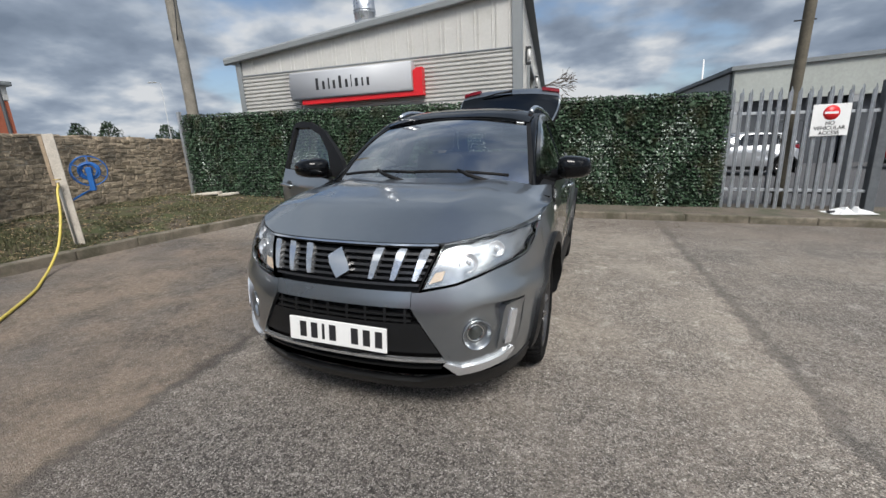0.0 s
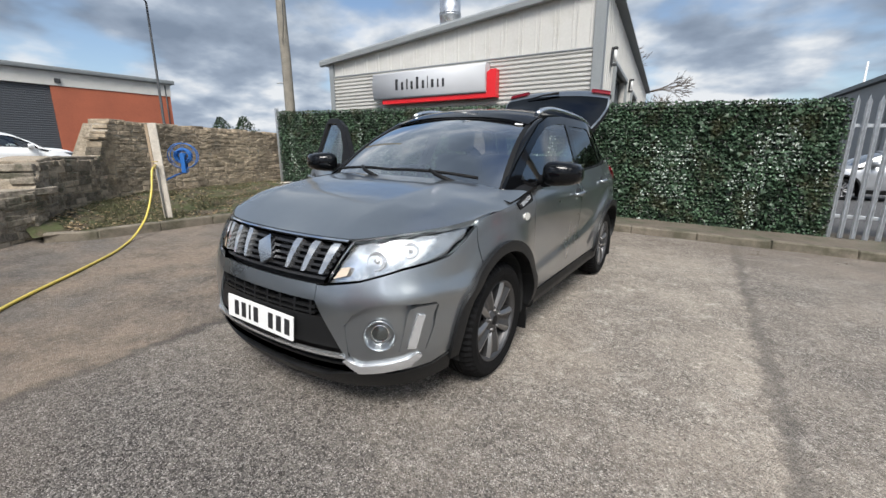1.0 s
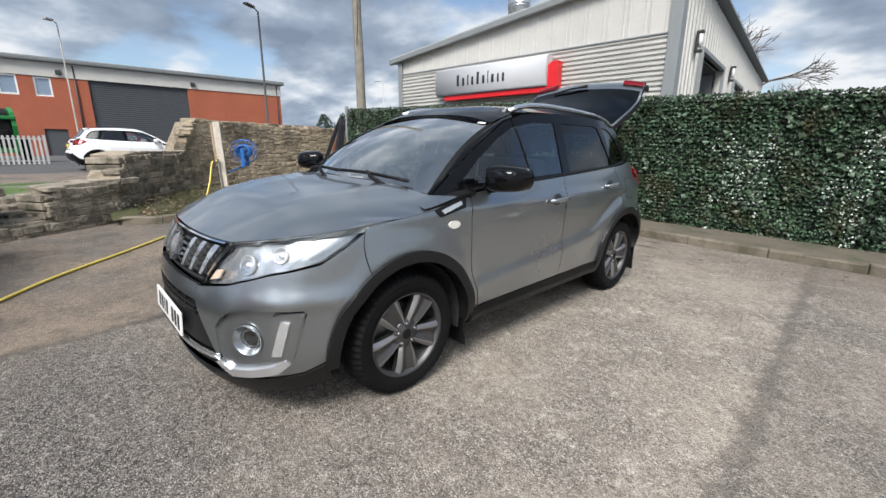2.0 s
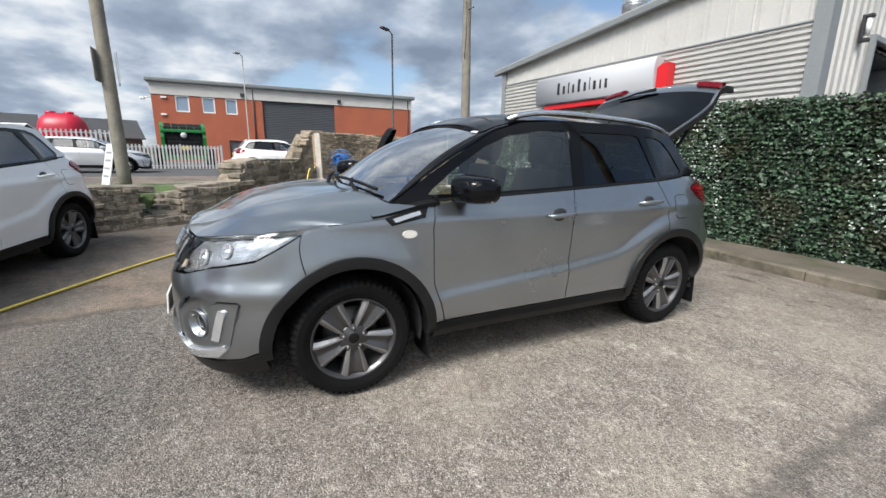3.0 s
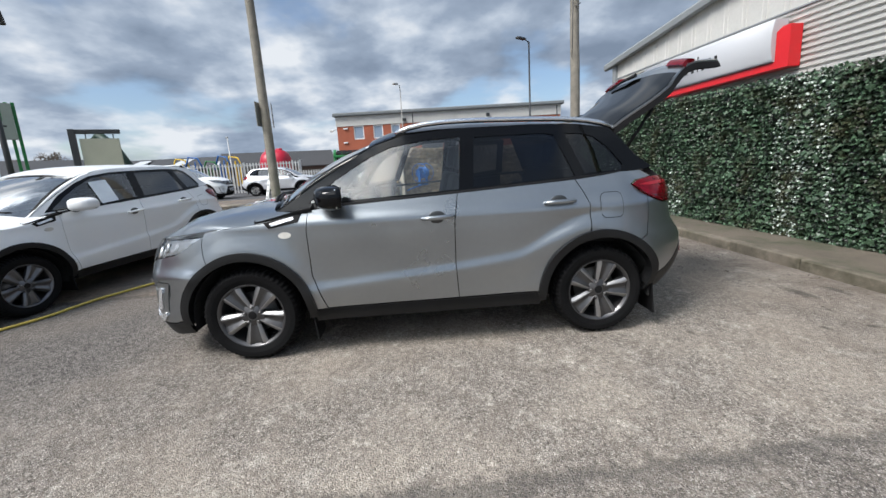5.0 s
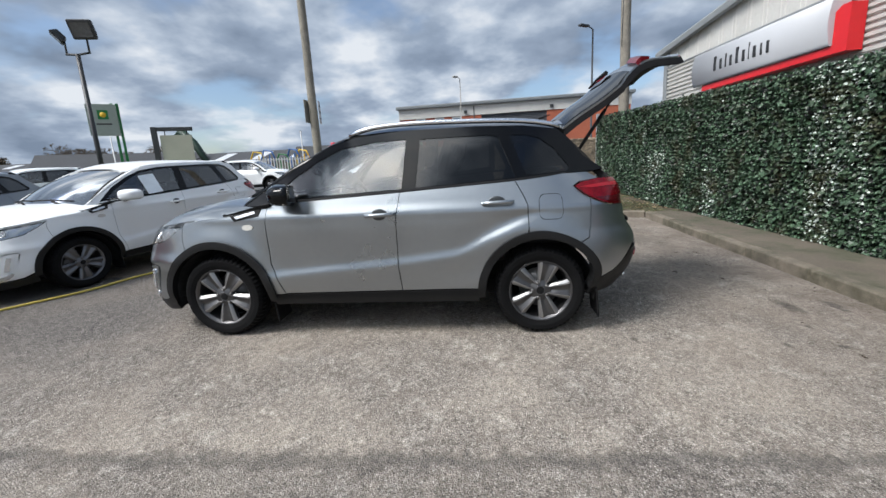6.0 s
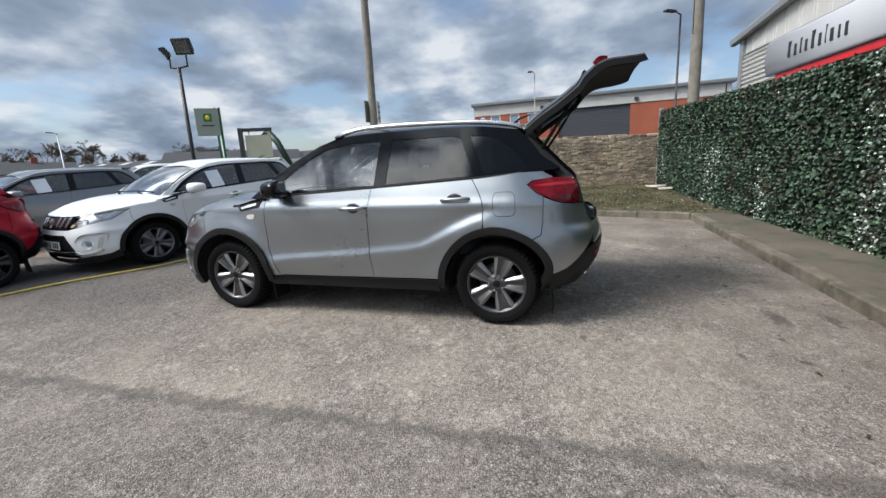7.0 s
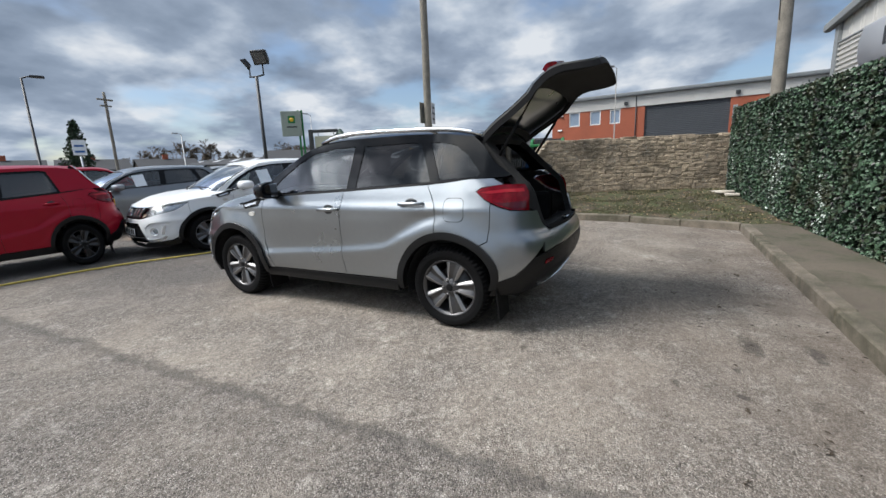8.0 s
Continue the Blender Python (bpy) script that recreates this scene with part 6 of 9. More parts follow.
        if not coarse:
            pnl("indicator", "indicator", [(sf(0.425), 0.70), (sf(0.455), 0.755), (sf(0.50), 0.765), (sf(0.49), 0.72)], body_pt, M_AMBER, parent=back, mirror=side, off=-0.012, thick=0.008, lab="pale amber indicator")
        # arch mouldings and mud flaps
        for hx, key in ((1.25, "arch_f"), (-1.25, "arch_r")):
            a0, a1 = (-4, 184) if hx > 0 else (-4, 176)
            ring = arc(hx, AZ, 0.462, a0, a1, 30) + arc(hx, AZ, 0.408, a1, a0, 30)
            pnl("wheel_arch", key, side_poly(ring), body_pt, M_CLADDING, mirror=side, off=0.022, thick=0.09, gap=0.0)
            bm = bmesh.new()
            n = 20
            for rr, yy0, yy1 in ((0.395, 0.52, 0.845),):
                ring1 = [(hx + rr * math.cos(radians(-12 + 204 * i / n)), AZ + rr * math.sin(radians(-12 + 204 * i / n))) for i in range(n + 1)]
                a = [bm.verts.new((q[0], (-1 if side else 1) * yy1, q[1])) for q in ring1]
                b = [bm.verts.new((q[0], (-1 if side else 1) * yy0, q[1])) for q in ring1]
                for i in range(n):
                    bm.faces.new((a[i], a[i + 1], b[i + 1], b[i]))
                bm.faces.new(b if side else b[::-1])
            part("wheel_well", bm, M_WELL, root)
            fx = hx - 0.425 if hx > 0 else hx - 0.405
            bm = bmesh.new()
            sg = -1 if side else 1
            box(bm, -0.006, 0.006, min(sg * 0.64, sg * 0.86), max(sg * 0.64, sg * 0.86), -0.18, 0.17, 0.004, pose(fx, 0, 0.30, 0, 6, 0))
            part("mud_flap", bm, M_BLACK, root)
        pnl("rear_bumper_side", "rear_bumper_side", [(sr(0.50), 0.775), (sr(0.56), 0.83), (sr(0.60), 0.932), (sx(-1.83), 0.951), (sx(-1.74), 0.981), (sx(-1.683), 1.005), (sx(-1.675), 0.945)] + side_poly(POLYS["rear_bumper_side"]) + [(sr(0.66), 0.63), (sr(0.50), 0.655)], body_pt, paint, mirror=side, gap=0.0025)
        low = [(sx(-1.69), 0.30), (sx(-1.69), 0.425)] + [(sx(x), z) for x, z in [(-1.80, 0.47), (-1.90, 0.60)]] + [(sr(0.66), 0.625), (sr(0.50), 0.65), (sr(0.0), 0.655), (sr(0.0), 0.34), (sr(0.5), 0.32)]
        pnl("rear_bumper_lower", "rear_bumper_low", low, body_pt, M_CLADDING, mirror=side, off=0.004)
        pnl("rear_reflector", "rear_refl", [(sr(0.66), 0.54), (sr(0.56), 0.555), (sr(0.56), 0.585), (sr(0.65), 0.575)], body_pt, M_TAIL, mirror=side, off=0.012, thick=0.01)
        pnl("skid_trim", "skid_trim", [(sr(0.0), 0.36), (sr(0.52), 0.375), (sr(0.64), 0.405), (sr(0.64), 0.375), (sr(0.52), 0.335), (sr(0.0), 0.325)], body_pt, M_SILVER, mirror=side, off=0.016, thick=0.03)
        # greenhouse: black pillars round the glass
        shell = [(1.02, 1.035), (0.72, 1.225), (0.50, 1.355), (0.32, 1.452), (0.10, 1.515), (-0.25, 1.545), (-0.80, 1.548), (-1.15, 1.535), (-1.40, 1.50), (-1.48, 1.43), (-1.58, 1.30), (-1.72, 1.20), (-1.66, 1.187), (-1.45, 1.181), (-1.08, 1.152), (-0.24, 1.107), (0.62, 1.064), (0.80, 1.046)]
        wf_ = [(0.62, 1.092), (0.79, 1.086), (0.75, 1.118), (0.60, 1.228), (0.395, 1.352), (0.21, 1.432), (-0.05, 1.470), (-0.285, 1.478), (-0.25, 1.128)]
        wr_ = [(-0.355, 1.133), (-0.39, 1.474), (-0.90, 1.476), (-0.965, 1.46), (-1.085, 1.172)]
        wq_ = [(-1.165, 1.185), (-1.05, 1.470), (-1.17, 1.462), (-1.27, 1.435), (-1.37, 1.355), (-1.475, 1.225), (-1.455, 1.198)]
        if side and open_right:
            wf_ = [(0.78, 1.06), (0.62, 1.235), (0.20, 1.44), (-0.10, 1.50), (-0.27, 1.505), (-0.235, 1.112)]
            wr_ = [(-0.36, 1.118), (-0.40, 1.505), (-0.95, 1.51), (-1.12, 1.165)]
        kk = "_open" if side and open_right else ""
        kb = "_blind" if blind_quarter else ""
        wins = [wf_, wr_] if blind_quarter else [wf_, wr_, wq_]
        if roof_paint != paint:
            g = pnl("window_surround", "pillars" + kk, shell, green_flip, roof_paint, mirror=side, holes=wins, gap=0.001, thick=0.035, lab="gloss black pillars and window frames")
        else:
            # body-coloured pillars with one black frame round the panes
            dlo = [(0.86, 1.068), (0.66, 1.240), (0.43, 1.372), (0.235, 1.450), (-0.05, 1.488), (-0.27, 1.496), (-0.90, 1.500)]
            dlo += [(-0.99, 1.48), (-1.115, 1.160)] if blind_quarter else [(-1.17, 1.484), (-1.29, 1.452), (-1.39, 1.37), (-1.505, 1.22), (-1.46, 1.186), (-1.085, 1.160)]
            dlo += [(-0.235, 1.115)]
            pnl("side_pillar", "pillars_plain" + kb, shell, green_flip, paint, mirror=side, holes=[dlo], gap=0.001, thick=0.035)
            g = pnl("window_surround", "dlo" + kb, dlo, green_flip, M_PAINT_BLACK, mirror=side, holes=wins, off=-0.002, gap=-0.004, thick=0.03, lab="black window frame")
        if not kk:
            pnl("side_window", "win_f", wf_, green_flip, M["glass"], parent=g, mirror=side, off=-0.006, thick=0.004, gap=-0.006)
            pnl("side_window", "win_r", wr_, green_flip, M["tint"], parent=g, mirror=side, off=-0.006, thick=0.004, gap=-0.006, lab="dark privacy glass")
        if not blind_quarter:
            pnl("side_window", "win_q", wq_, green_flip, M["tint"], parent=g, mirror=side, off=-0.006, thick=0.004, gap=-0.006, lab="dark privacy glass")
        # black finisher at the mirror corner
        if not kk and not coarse:
            pnl("belt_strip", "belt_strip", [(0.80, 1.040), (0.62, 1.058), (-0.24, 1.101), (-1.08, 1.146), (-1.45, 1.172), (-1.45, 1.186), (-1.08, 1.160), (-0.24, 1.115), (0.62, 1.072), (0.80, 1.054)], green_flip, M_BLACK, mirror=side, off=0.008, thick=0.015, gap=0)
        if not (side and open_right):
            mirror_housing(root, -1 if side else 1, M)
        part("pillar_base", grid_mesh("pillar_base", lambda a, b: Vector((a, (-1 if side else 1) * (body_pt(sx(a), 1.0).y * (1 - b) + (green_pt(a, 1.04).y - 0.03) * b), curve_table(a, [(0.76, 1.040), (0.86, 1.028), (1.10, 0.976), (1.2, 0.97)]) + 0.028 * b)), frange(0.76, 1.14, 8), frange(0, 1, 3), M_BLACK, 0.02, flip=side), M_BLACK, root)
        edge = [(0.0, 1.02, 1.035), (0.42, 0.72, 1.225), (0.72, 0.50, 1.355), (1.0, 0.31, 1.457), (1.12, 0.20, 1.49)]

        def pillar(a, v):
            p = screen_pt(0.985, min(v, 1.0)) + (Vector((-0.10, 0, 0.03)) * max(0, v - 1) / 0.12)
            q = green_pt(curve_table(v, [(e[0], e[1]) for e in edge]), curve_table(v, [(e[0], e[2]) for e in edge])) + Vector((0, -0.006, 0.002))
            r = p.lerp(q, a) + Vector((0.25, 0.5, 0.5)) * 0.018 * math.sin(math.pi * a)
            return Vector((r.x, -r.y if side else r.y, r.z))
        part("front_pillar", grid_mesh("front_pillar", pillar, frange(0, 1, 4), frange(0, 1.12, 10), roof_paint, 0.02, flip=side), roof_paint, root)
        # roof rail
        if not coarse and roof_paint != paint:
            sg = -1 if side else 1
            bm = bmesh.new()
            pts = []
            for i in range(17):
                f = i / 16
                x = 0.17 - 1.62 * f
                pts.append((x, sg * (0.575 - 0.03 * smoothstep(-0.9, -1.5, x)), curve_table(x, ROOF_Z) - 0.042 + 0.034 * (1 - abs(2 * f - 1) ** 6)))
            tube(bm, pts, 0.019, 10)
            part("roof_rail", bm, M_SILVER, root, "silver roof rail")
        # inner hull behind the shut lines
        hull = [(sx(1.60), 0.86), (sx(1.45), 0.90), (sx(0.8), 0.99), (sx(-1.1), 1.10), (sx(-1.70), 1.10), (sx(-1.62), 0.80), (sx(-1.25), 0.83), (sx(-0.82), 0.72), (sx(-0.73), 0.30), (sx(0.72), 0.30), (sx(0.82), 0.72), (sx(1.25), 0.83), (sx(1.58), 0.72)]
        if not kk:
            pnl("inner_shell", "hull" + kk, hull, body_pt, M_BLACK, mirror=side, off=-0.045, thick=0.0, gap=0.0, step=0.16)
        # wheels
        sg = -1 if side else 1
        build_wheel(root, 1.25, sg * 0.758, dict(M, rim=rim or M_RIM), coarse, turn=13)
        build_wheel(root, -1.25, sg * 0.758, dict(M, rim=rim or M_RIM), coarse, turn=31)
        # cowl vent badge and side repeater
        pnl("fender_vent", "fender_vent", [(sx(1.085), 0.982), (sx(0.86), 1.032), (sx(0.825), 1.030), (sx(0.85), 0.972), (sx(1.045), 0.938)], body_pt, M_BLACK, mirror=side, off=0.006, thick=0.02)
        if not coarse:
            pnl("vent_bar", "vent_bar", [(sx(1.045), 0.976), (sx(0.880), 1.013), (sx(0.872), 0.988), (sx(1.025), 0.953)], body_pt, M_BLADE, mirror=side, off=0.011, thick=0.012)
            pnl("side_repeater", "repeater", [(sx(0.945 + 0.042 * math.cos(a)), 0.892 + 0.022 * math.sin(a)) for a in frange(0, 2 * math.pi, 18)[:-1]], body_pt, M_REPEAT, mirror=side, off=0.008, thick=0.012, gap=0)
        if not side and not coarse:
            pnl("fuel_flap", "fuel_flap", rounded(-1.43, -1.245, 0.875, 1.045, 0.045), side_flip, paint, off=0.0025, thick=0.004, gap=0)
            pnl("flap_joint", "flap_joint", rounded(-1.434, -1.241, 0.871, 1.049, 0.049), side_flip, M_BLACK, off=0.0012, thick=0.003, gap=0)
    # centre pieces
    def sym(pts):
        return [(s, z) for s, z in pts] + [(-s, z) for s, z in reversed(pts)]
    pnl("bumper", "bumper_mid", sym([(sf(0.36), 0.672), (sf(0.36), 0.602)]), body_pt, paint, gap=0.0)
    grille_poly = sym([(sf(0.455), 0.852), (sf(0.385), 0.680)])
    gr = pnl("grille", "grille_back", grille_poly, body_pt, M_BLACK, off=-0.045, thick=-0.045, gap=-0.004, lab="black slatted grille with bright uprights")
    if not coarse:
        for i in range(6):
            z0 = 0.695 + 0.026 * i
            w = 0.385 + 0.07 * (z0 - 0.68) / 0.172
            pnl("slat", f"slat{i}", sym([(sf(w), z0 + 0.011), (sf(w - 0.004), z0)]), body_pt, M["gloss2"], parent=gr, off=-0.012, thick=0.025, gap=0)
    for i, (y0, sl) in enumerate(((0.16, 0.012), (0.265, 0.016), (0.365, 0.022))):
        for side in (False, True):
            pnl("grille_bar", f"gbar{i}", [(sf(y0 + sl - 0.006), 0.832), (sf(y0 + sl + 0.006), 0.846), (sf(y0 + sl + 0.040), 0.846), (sf(y0 + sl + 0.031), 0.815), (sf(y0 + 0.020), 0.726), (sf(y0 + 0.013), 0.716), (sf(y0 - 0.006), 0.718)], body_pt, M_GRILLE_BRIGHT, parent=gr, mirror=side, off=0.004, thick=0.03, gap=0, lab="bright grille upright")
    pnl("grille_trim", "grille_trim", sym([(sf(0.458), 0.862), (sf(0.454), 0.855)]), body_pt, M_CHROME, off=0.008, thick=0.02, gap=0)
    pnl("emblem", "emblem", [(0.0, 0.838), (-0.062, 0.800), (-0.050, 0.770), (0.0, 0.708), (0.062, 0.746), (0.050, 0.776)], body_pt, M_SILVER, off=0.016, thick=0.03, gap=0, lab="plain bright lozenge emblem")
    pnl("lower_intake", "intake", sym([(sf(0.375), 0.606), (sf(0.51), 0.365), (sf(0.54), 0.285)]), body_pt, M_BLACK, off=-0.05, thick=-0.05, gap=-0.006)
    for i in range(2 if not coarse else 0):
        z0 = 0.538 + 0.026 * i
        pnl("intake_slat", f"islat{i}", sym([(sf(0.36), z0 + 0.010), (sf(0.365), z0)]), body_pt, M_CLADDING, off=-0.006, thick=0.03, gap=0)
    for i in range(4 if not coarse else 0):
        for side in (False, True):
            y0 = 0.045 + 0.095 * i
            pnl("intake_divider", f"idiv{i}", [(sf(y0), 0.595), (sf(y0 + 0.012), 0.595), (sf(y0 + 0.012), 0.530), (sf(y0), 0.530)], body_pt, M_CLADDING, mirror=side, off=-0.008, thick=0.03, gap=0)
    pnl("plate_bed", "plate_bed", sym([(sf(0.40), 0.530), (sf(0.49), 0.385)]), body_pt, M_CLADDING, off=-0.010, thick=0.04)
    pnl("lower_chrome", "lower_chrome", sym([(sf(0.50), 0.366), (sf(0.515), 0.352)]), body_pt, M_GRILLE_BRIGHT, off=0.010, thick=0.02, gap=0)
    for i in range(2 if not coarse else 0):
        z0 = 0.262 + 0.034 * i
        pnl("lower_slat", f"lslat{i}", sym([(sf(0.50), z0 + 0.012), (sf(0.49), z0)]), body_pt, M_CLADDING, off=-0.012, thick=0.03, gap=0)
    lip = sym([(sf(0.0) + 1e-4, 0.232), (sf(0.40), 0.232), (sf(0.47), 0.262), (sf(0.545), 0.275), (sf(0.72), 0.280), (sx(1.80), 0.296), (sx(1.695), 0.340), (sx(1.69), 0.225), (sf(0.74), 0.190), (sf(0.45), 0.172)])
    pnl("chin", "chin", lip, body_pt, M_CLADDING, off=0.006, thick=0.03)
    if plate:
        m = pose(2.148, 0, 0.452, 0, -4, 0)
        bm = bmesh.new(); box(bm, -0.006, 0.004, -0.262, 0.262, -0.058, 0.058, 0.002, m)
        pl = part("number_plate", bm, M_PLATE, root, "white number plate")
        x = -0.20
        for w in (0.036, 0.036, 0.014, 0.036, 0, 0.036, 0.036, 0.036):
            if w:
                bm = bmesh.new(); box(bm, 0.0043, 0.006, x, x + w, -0.036, 0.040, 0, m); part("plate_bar", bm, M_INK, pl)
            x += (w or 0.03) + 0.026
        bm = bmesh.new(); box(bm, -0.004, 0.003, -0.13, 0.13, -0.072, -0.059, 0, m); part("plate_strip", bm, M_BLACK, pl)
    # hood
    def hood(u, v):
        y = u * 0.828
        xf = float(np.interp(abs(y), PY[:_mid], PX[:_mid])) - 0.128
        xc = 1.115 - 0.10 * u * u - 0.115 * smoothstep(0.88, 1.0, abs(u))
        p = hood_pt(xc + (xf - xc) * v, y)
        # draw the rim onto the lamps, the grille trim and the fenders
        zf = lerp_table(abs(y), [(0, 0.869), (0.478, 0.869), (0.60, 0.889), (0.72, 0.911), (0.795, 0.933), (0.828, 0.947)])
        q = body_pt(lerp_table(abs(y), [(0.0, 0.0)] + [(w, sf(w)) for w in (0.15, 0.3, 0.40, 0.478, 0.54, 0.60, 0.66, 0.72)] + [(0.795, sx(1.75)), (0.828, sx(1.60))]), zf)
        rim0 = hood_pt(xf, y)
        k = smoothstep(0.55, 1.0, v)
        p += (Vector((q.x, math.copysign(q.y, y), q.z)) - rim0) * k
        e = smoothstep(0.80, 1.0, abs(u)) * (1 - k)
        if e > 0:
            xs = lerp_table(v, [(0, 0.87), (0.5, 1.24), (1, 1.60)])
            q = body_pt(sx(xs), lerp_table(xs, [(0.86, 1.029), (1.10, 0.977), (1.38, 0.957), (1.60, 0.939)]))
            s0 = hood_pt(0.9 + (float(np.interp(0.828, PY[:_mid], PX[:_mid])) - 0.128 - 0.9) * v, 0.828)
            p += (Vector((q.x, math.copysign(q.y, u), q.z)) - Vector((s0.x, math.copysign(s0.y, u), s0.z))) * e
        return p
    us = [math.sin(math.pi / 2 * q) for q in frange(-1, 1, 18 if coarse else 40)]
    vs = frange(0, 1, 10 if coarse else 30)
    part("bonnet", grid_mesh("bonnet", hood, us, vs, paint, 0.03, flip=True), paint, root)
    # windscreen
    us, vs = frange(-1, 1, 10 if coarse else 24), frange(0, 1, 6 if coarse else 14)
    part("windscreen", grid_mesh("windscreen", screen_pt, us, vs, M["screen"], 0.005), M["screen"], root, "clear windscreen")
    # frit border and scuttle
    for lo, hi in ((-1.0, -0.955), (0.955, 1.0)):
        part("screen_border", grid_mesh("screen_border", lambda u, v: screen_pt(u, v) + Vector((0.003, 0, 0.005)), frange(lo, hi, 1), vs, M_BLACK, 0.004), M_BLACK, root)
    part("screen_border", grid_mesh("screen_border", lambda u, v: screen_pt(u, v) + Vector((0.003, 0, 0.005)), frange(-0.955, 0.955, 16), frange(0.945, 1.0, 1), M_BLACK, 0.004), M_BLACK, root)
    part("scuttle", grid_mesh("scuttle", lambda u, v: Vector((0.985 + 0.15 * v - 0.13 * u * u, 0.74 * u, 1.05 + 0.012 * math.sin(3 * v) - 0.035 * u * u)), frange(-1, 1, 16), frange(0, 1, 3), M_BLACK, 0.02), M_BLACK, root)
    # A-pillar outer fillets are part of the side shell; roof skin
    us, vs = frange(0.36, -1.47, 12 if coarse else 30), frange(-0.612, 0.612, 10 if coarse else 24)
    part("roof", grid_mesh("roof", lambda x, y: roof_pt(x, y * (1 - 0.03 * smoothstep(0.0, 0.4, x) - 0.08 * smoothstep(-1.0, -1.5, x))), us, vs, roof_paint, 0.03, flip=True), roof_paint, root, "gloss black roof" if roof_paint != paint else "")
    if not coarse:
        bm = bmesh.new(); tube(bm, [(-1.30, 0, 1.57), (-1.36, 0, 1.615), (-1.45, 0, 1.64)], [0.014, 0.009, 0.004], 8); part("aerial", bm, M_BLACK, root)
        for y0, y1 in ((0.58, -0.05), (-0.02, -0.62)):
            bm = bmesh.new()
            pa = [screen_pt(y0 / 0.735 + (y1 - y0) / 0.735 * f, 0.035 + 0.015 * math.sin(f * 3)) + Vector((0.02, 0, 0.03)) for f in frange(0, 1, 8)]
            tube(bm, pa, 0.010, 6)
            pb = [screen_pt(y0 / 0.735 - 0.02, -0.09) + Vector((0.0, 0, 0.03)), screen_pt((0.6 * y0 + 0.4 * y1) / 0.735, 0.0) + Vector((0.02, 0, 0.045)), pa[4] + Vector((0, 0, 0.012))]
            tube(bm, pb, [0.016, 0.012, 0.008], 6)
            part("wiper", bm, M_BLACK, root)
        # small tax sticker in the screen corner
        part("screen_sticker", grid_mesh("screen_sticker", lambda u, v: screen_pt(u, v) + Vector((0.004, 0, 0.007)), frange(0.835, 0.92, 2), frange(0.865, 0.895, 2), M_WHITE_PAINT, 0.001), M_WHITE_PAINT, root)
    # underside, floor and cabin
    bm = bmesh.new(); box(bm, -1.75, 1.85, -0.56, 0.56, 0.215, 0.37, 0.03); box(bm, -0.80, 0.80, -0.80, 0.80, 0.26, 0.37, 0.02); part("underbody", bm, M_WELL, root)
    bm = bmesh.new(); box(bm, -0.85, 0.80, -0.80, 0.80, 0.372, 0.40); box(bm, -1.95, -0.85, -0.56, 0.56, 0.60, 0.64); box(bm, -1.70, -0.85, -0.74, -0.57, 0.66, 0.95, 0.02); box(bm, -1.70, -0.85, 0.57, 0.74, 0.66, 0.95, 0.02); box(bm, 0.78, 0.86, -0.80, 0.80, 0.38, 0.98)
    part("cabin_floor", bm, M_TRIM, root)
    bm = bmesh.new()
    box(bm, 0.50, 0.98, -0.74, 0.74, 0.78, 0.985, 0.06, seg=3)
    box(bm, 0.42, 0.60, -0.58, -0.20, 0.93, 1.035, 0.04, seg=2)
    part("dashboard", bm, M_TRIM, root, smooth=True)
    bm = bmesh.new()
    m = pose(0.36, -0.37, 0.95, 0, -65, 0)
    ring = [m @ Vector((0.18 * math.cos(a), 0.18 * math.sin(a), 0)) for a in frange(0, 2 * math.pi, 28)]
    tube(bm, ring, 0.014, 8, cap=False)
    box(bm, -0.06, 0.06, -0.16, 0.16, -0.02, 0.02, 0.015, m)
    part("steering_wheel", bm, M_BLACK, root)
    part("headliner", grid_mesh("headliner", lambda x, y: roof_pt(x, y) - Vector((0, 0, 0.045)), frange(0.26, -1.40, 8), frange(-0.53, 0.53, 6), M_HEADLINER, 0.012), M_HEADLINER, root, "pale grey headliner")
    seat(root, 0.05, 0.37, M_SEAT); seat(root, 0.05, -0.37, M_SEAT)
    seat(root, -0.80, 0.0, M_SEAT, 1.20)
    if not coarse:
        for side in (1, -1):
            bm = bmesh.new()
            box(bm, -1.50, -0.95, side * 0.60 - 0.03, side * 0.60 + 0.03, 0.95, 1.06, 0.02)
            part("boot_trim", bm, M_TRIM, root)
    # rear frame and tailgate
    ring = [(0.0, 0.775), (0.50, 0.775), (0.56, 0.83), (0.60, 0.935), (0.66, 0.96), (0.66, 1.12), (0.63, 1.19), (0.585, 1.35), (0.545, 1.49), (0.40, 1.525), (0.0, 1.535)]
    hole = [(0.0, 0.80), (0.45, 0.80), (0.50, 0.85), (0.53, 1.10), (0.50, 1.25), (0.46, 1.42), (0.40, 1.47), (0.0, 1.48)]
    for side in (False, True):
        half = ring + hole[::-1]
        pnl("rear_frame", "rear_frame", half, rear_flip, M_WELL if gate_open else M_BLACK, mirror=side, off=-0.01, thick=0.05, gap=0)
    pnl("rear_sill", "rear_sill", [(-0.50, 0.655), (0.50, 0.655), (0.50, 0.778), (-0.50, 0.778)], bump_rear, paint, gap=0)
    pnl("sill_cover", "sill_cover", [(-0.50, 0.0), (0.50, 0.0), (0.50, 0.16), (-0.50, 0.16)], lambda y, d: Vector((-2.02 + 0.05 * (y / 0.5) ** 2 + d, y, 0.776)), M_TRIM, gap=0, flip=False)
    tailgate(root, paint, roof_paint, M, gate_open, coarse)
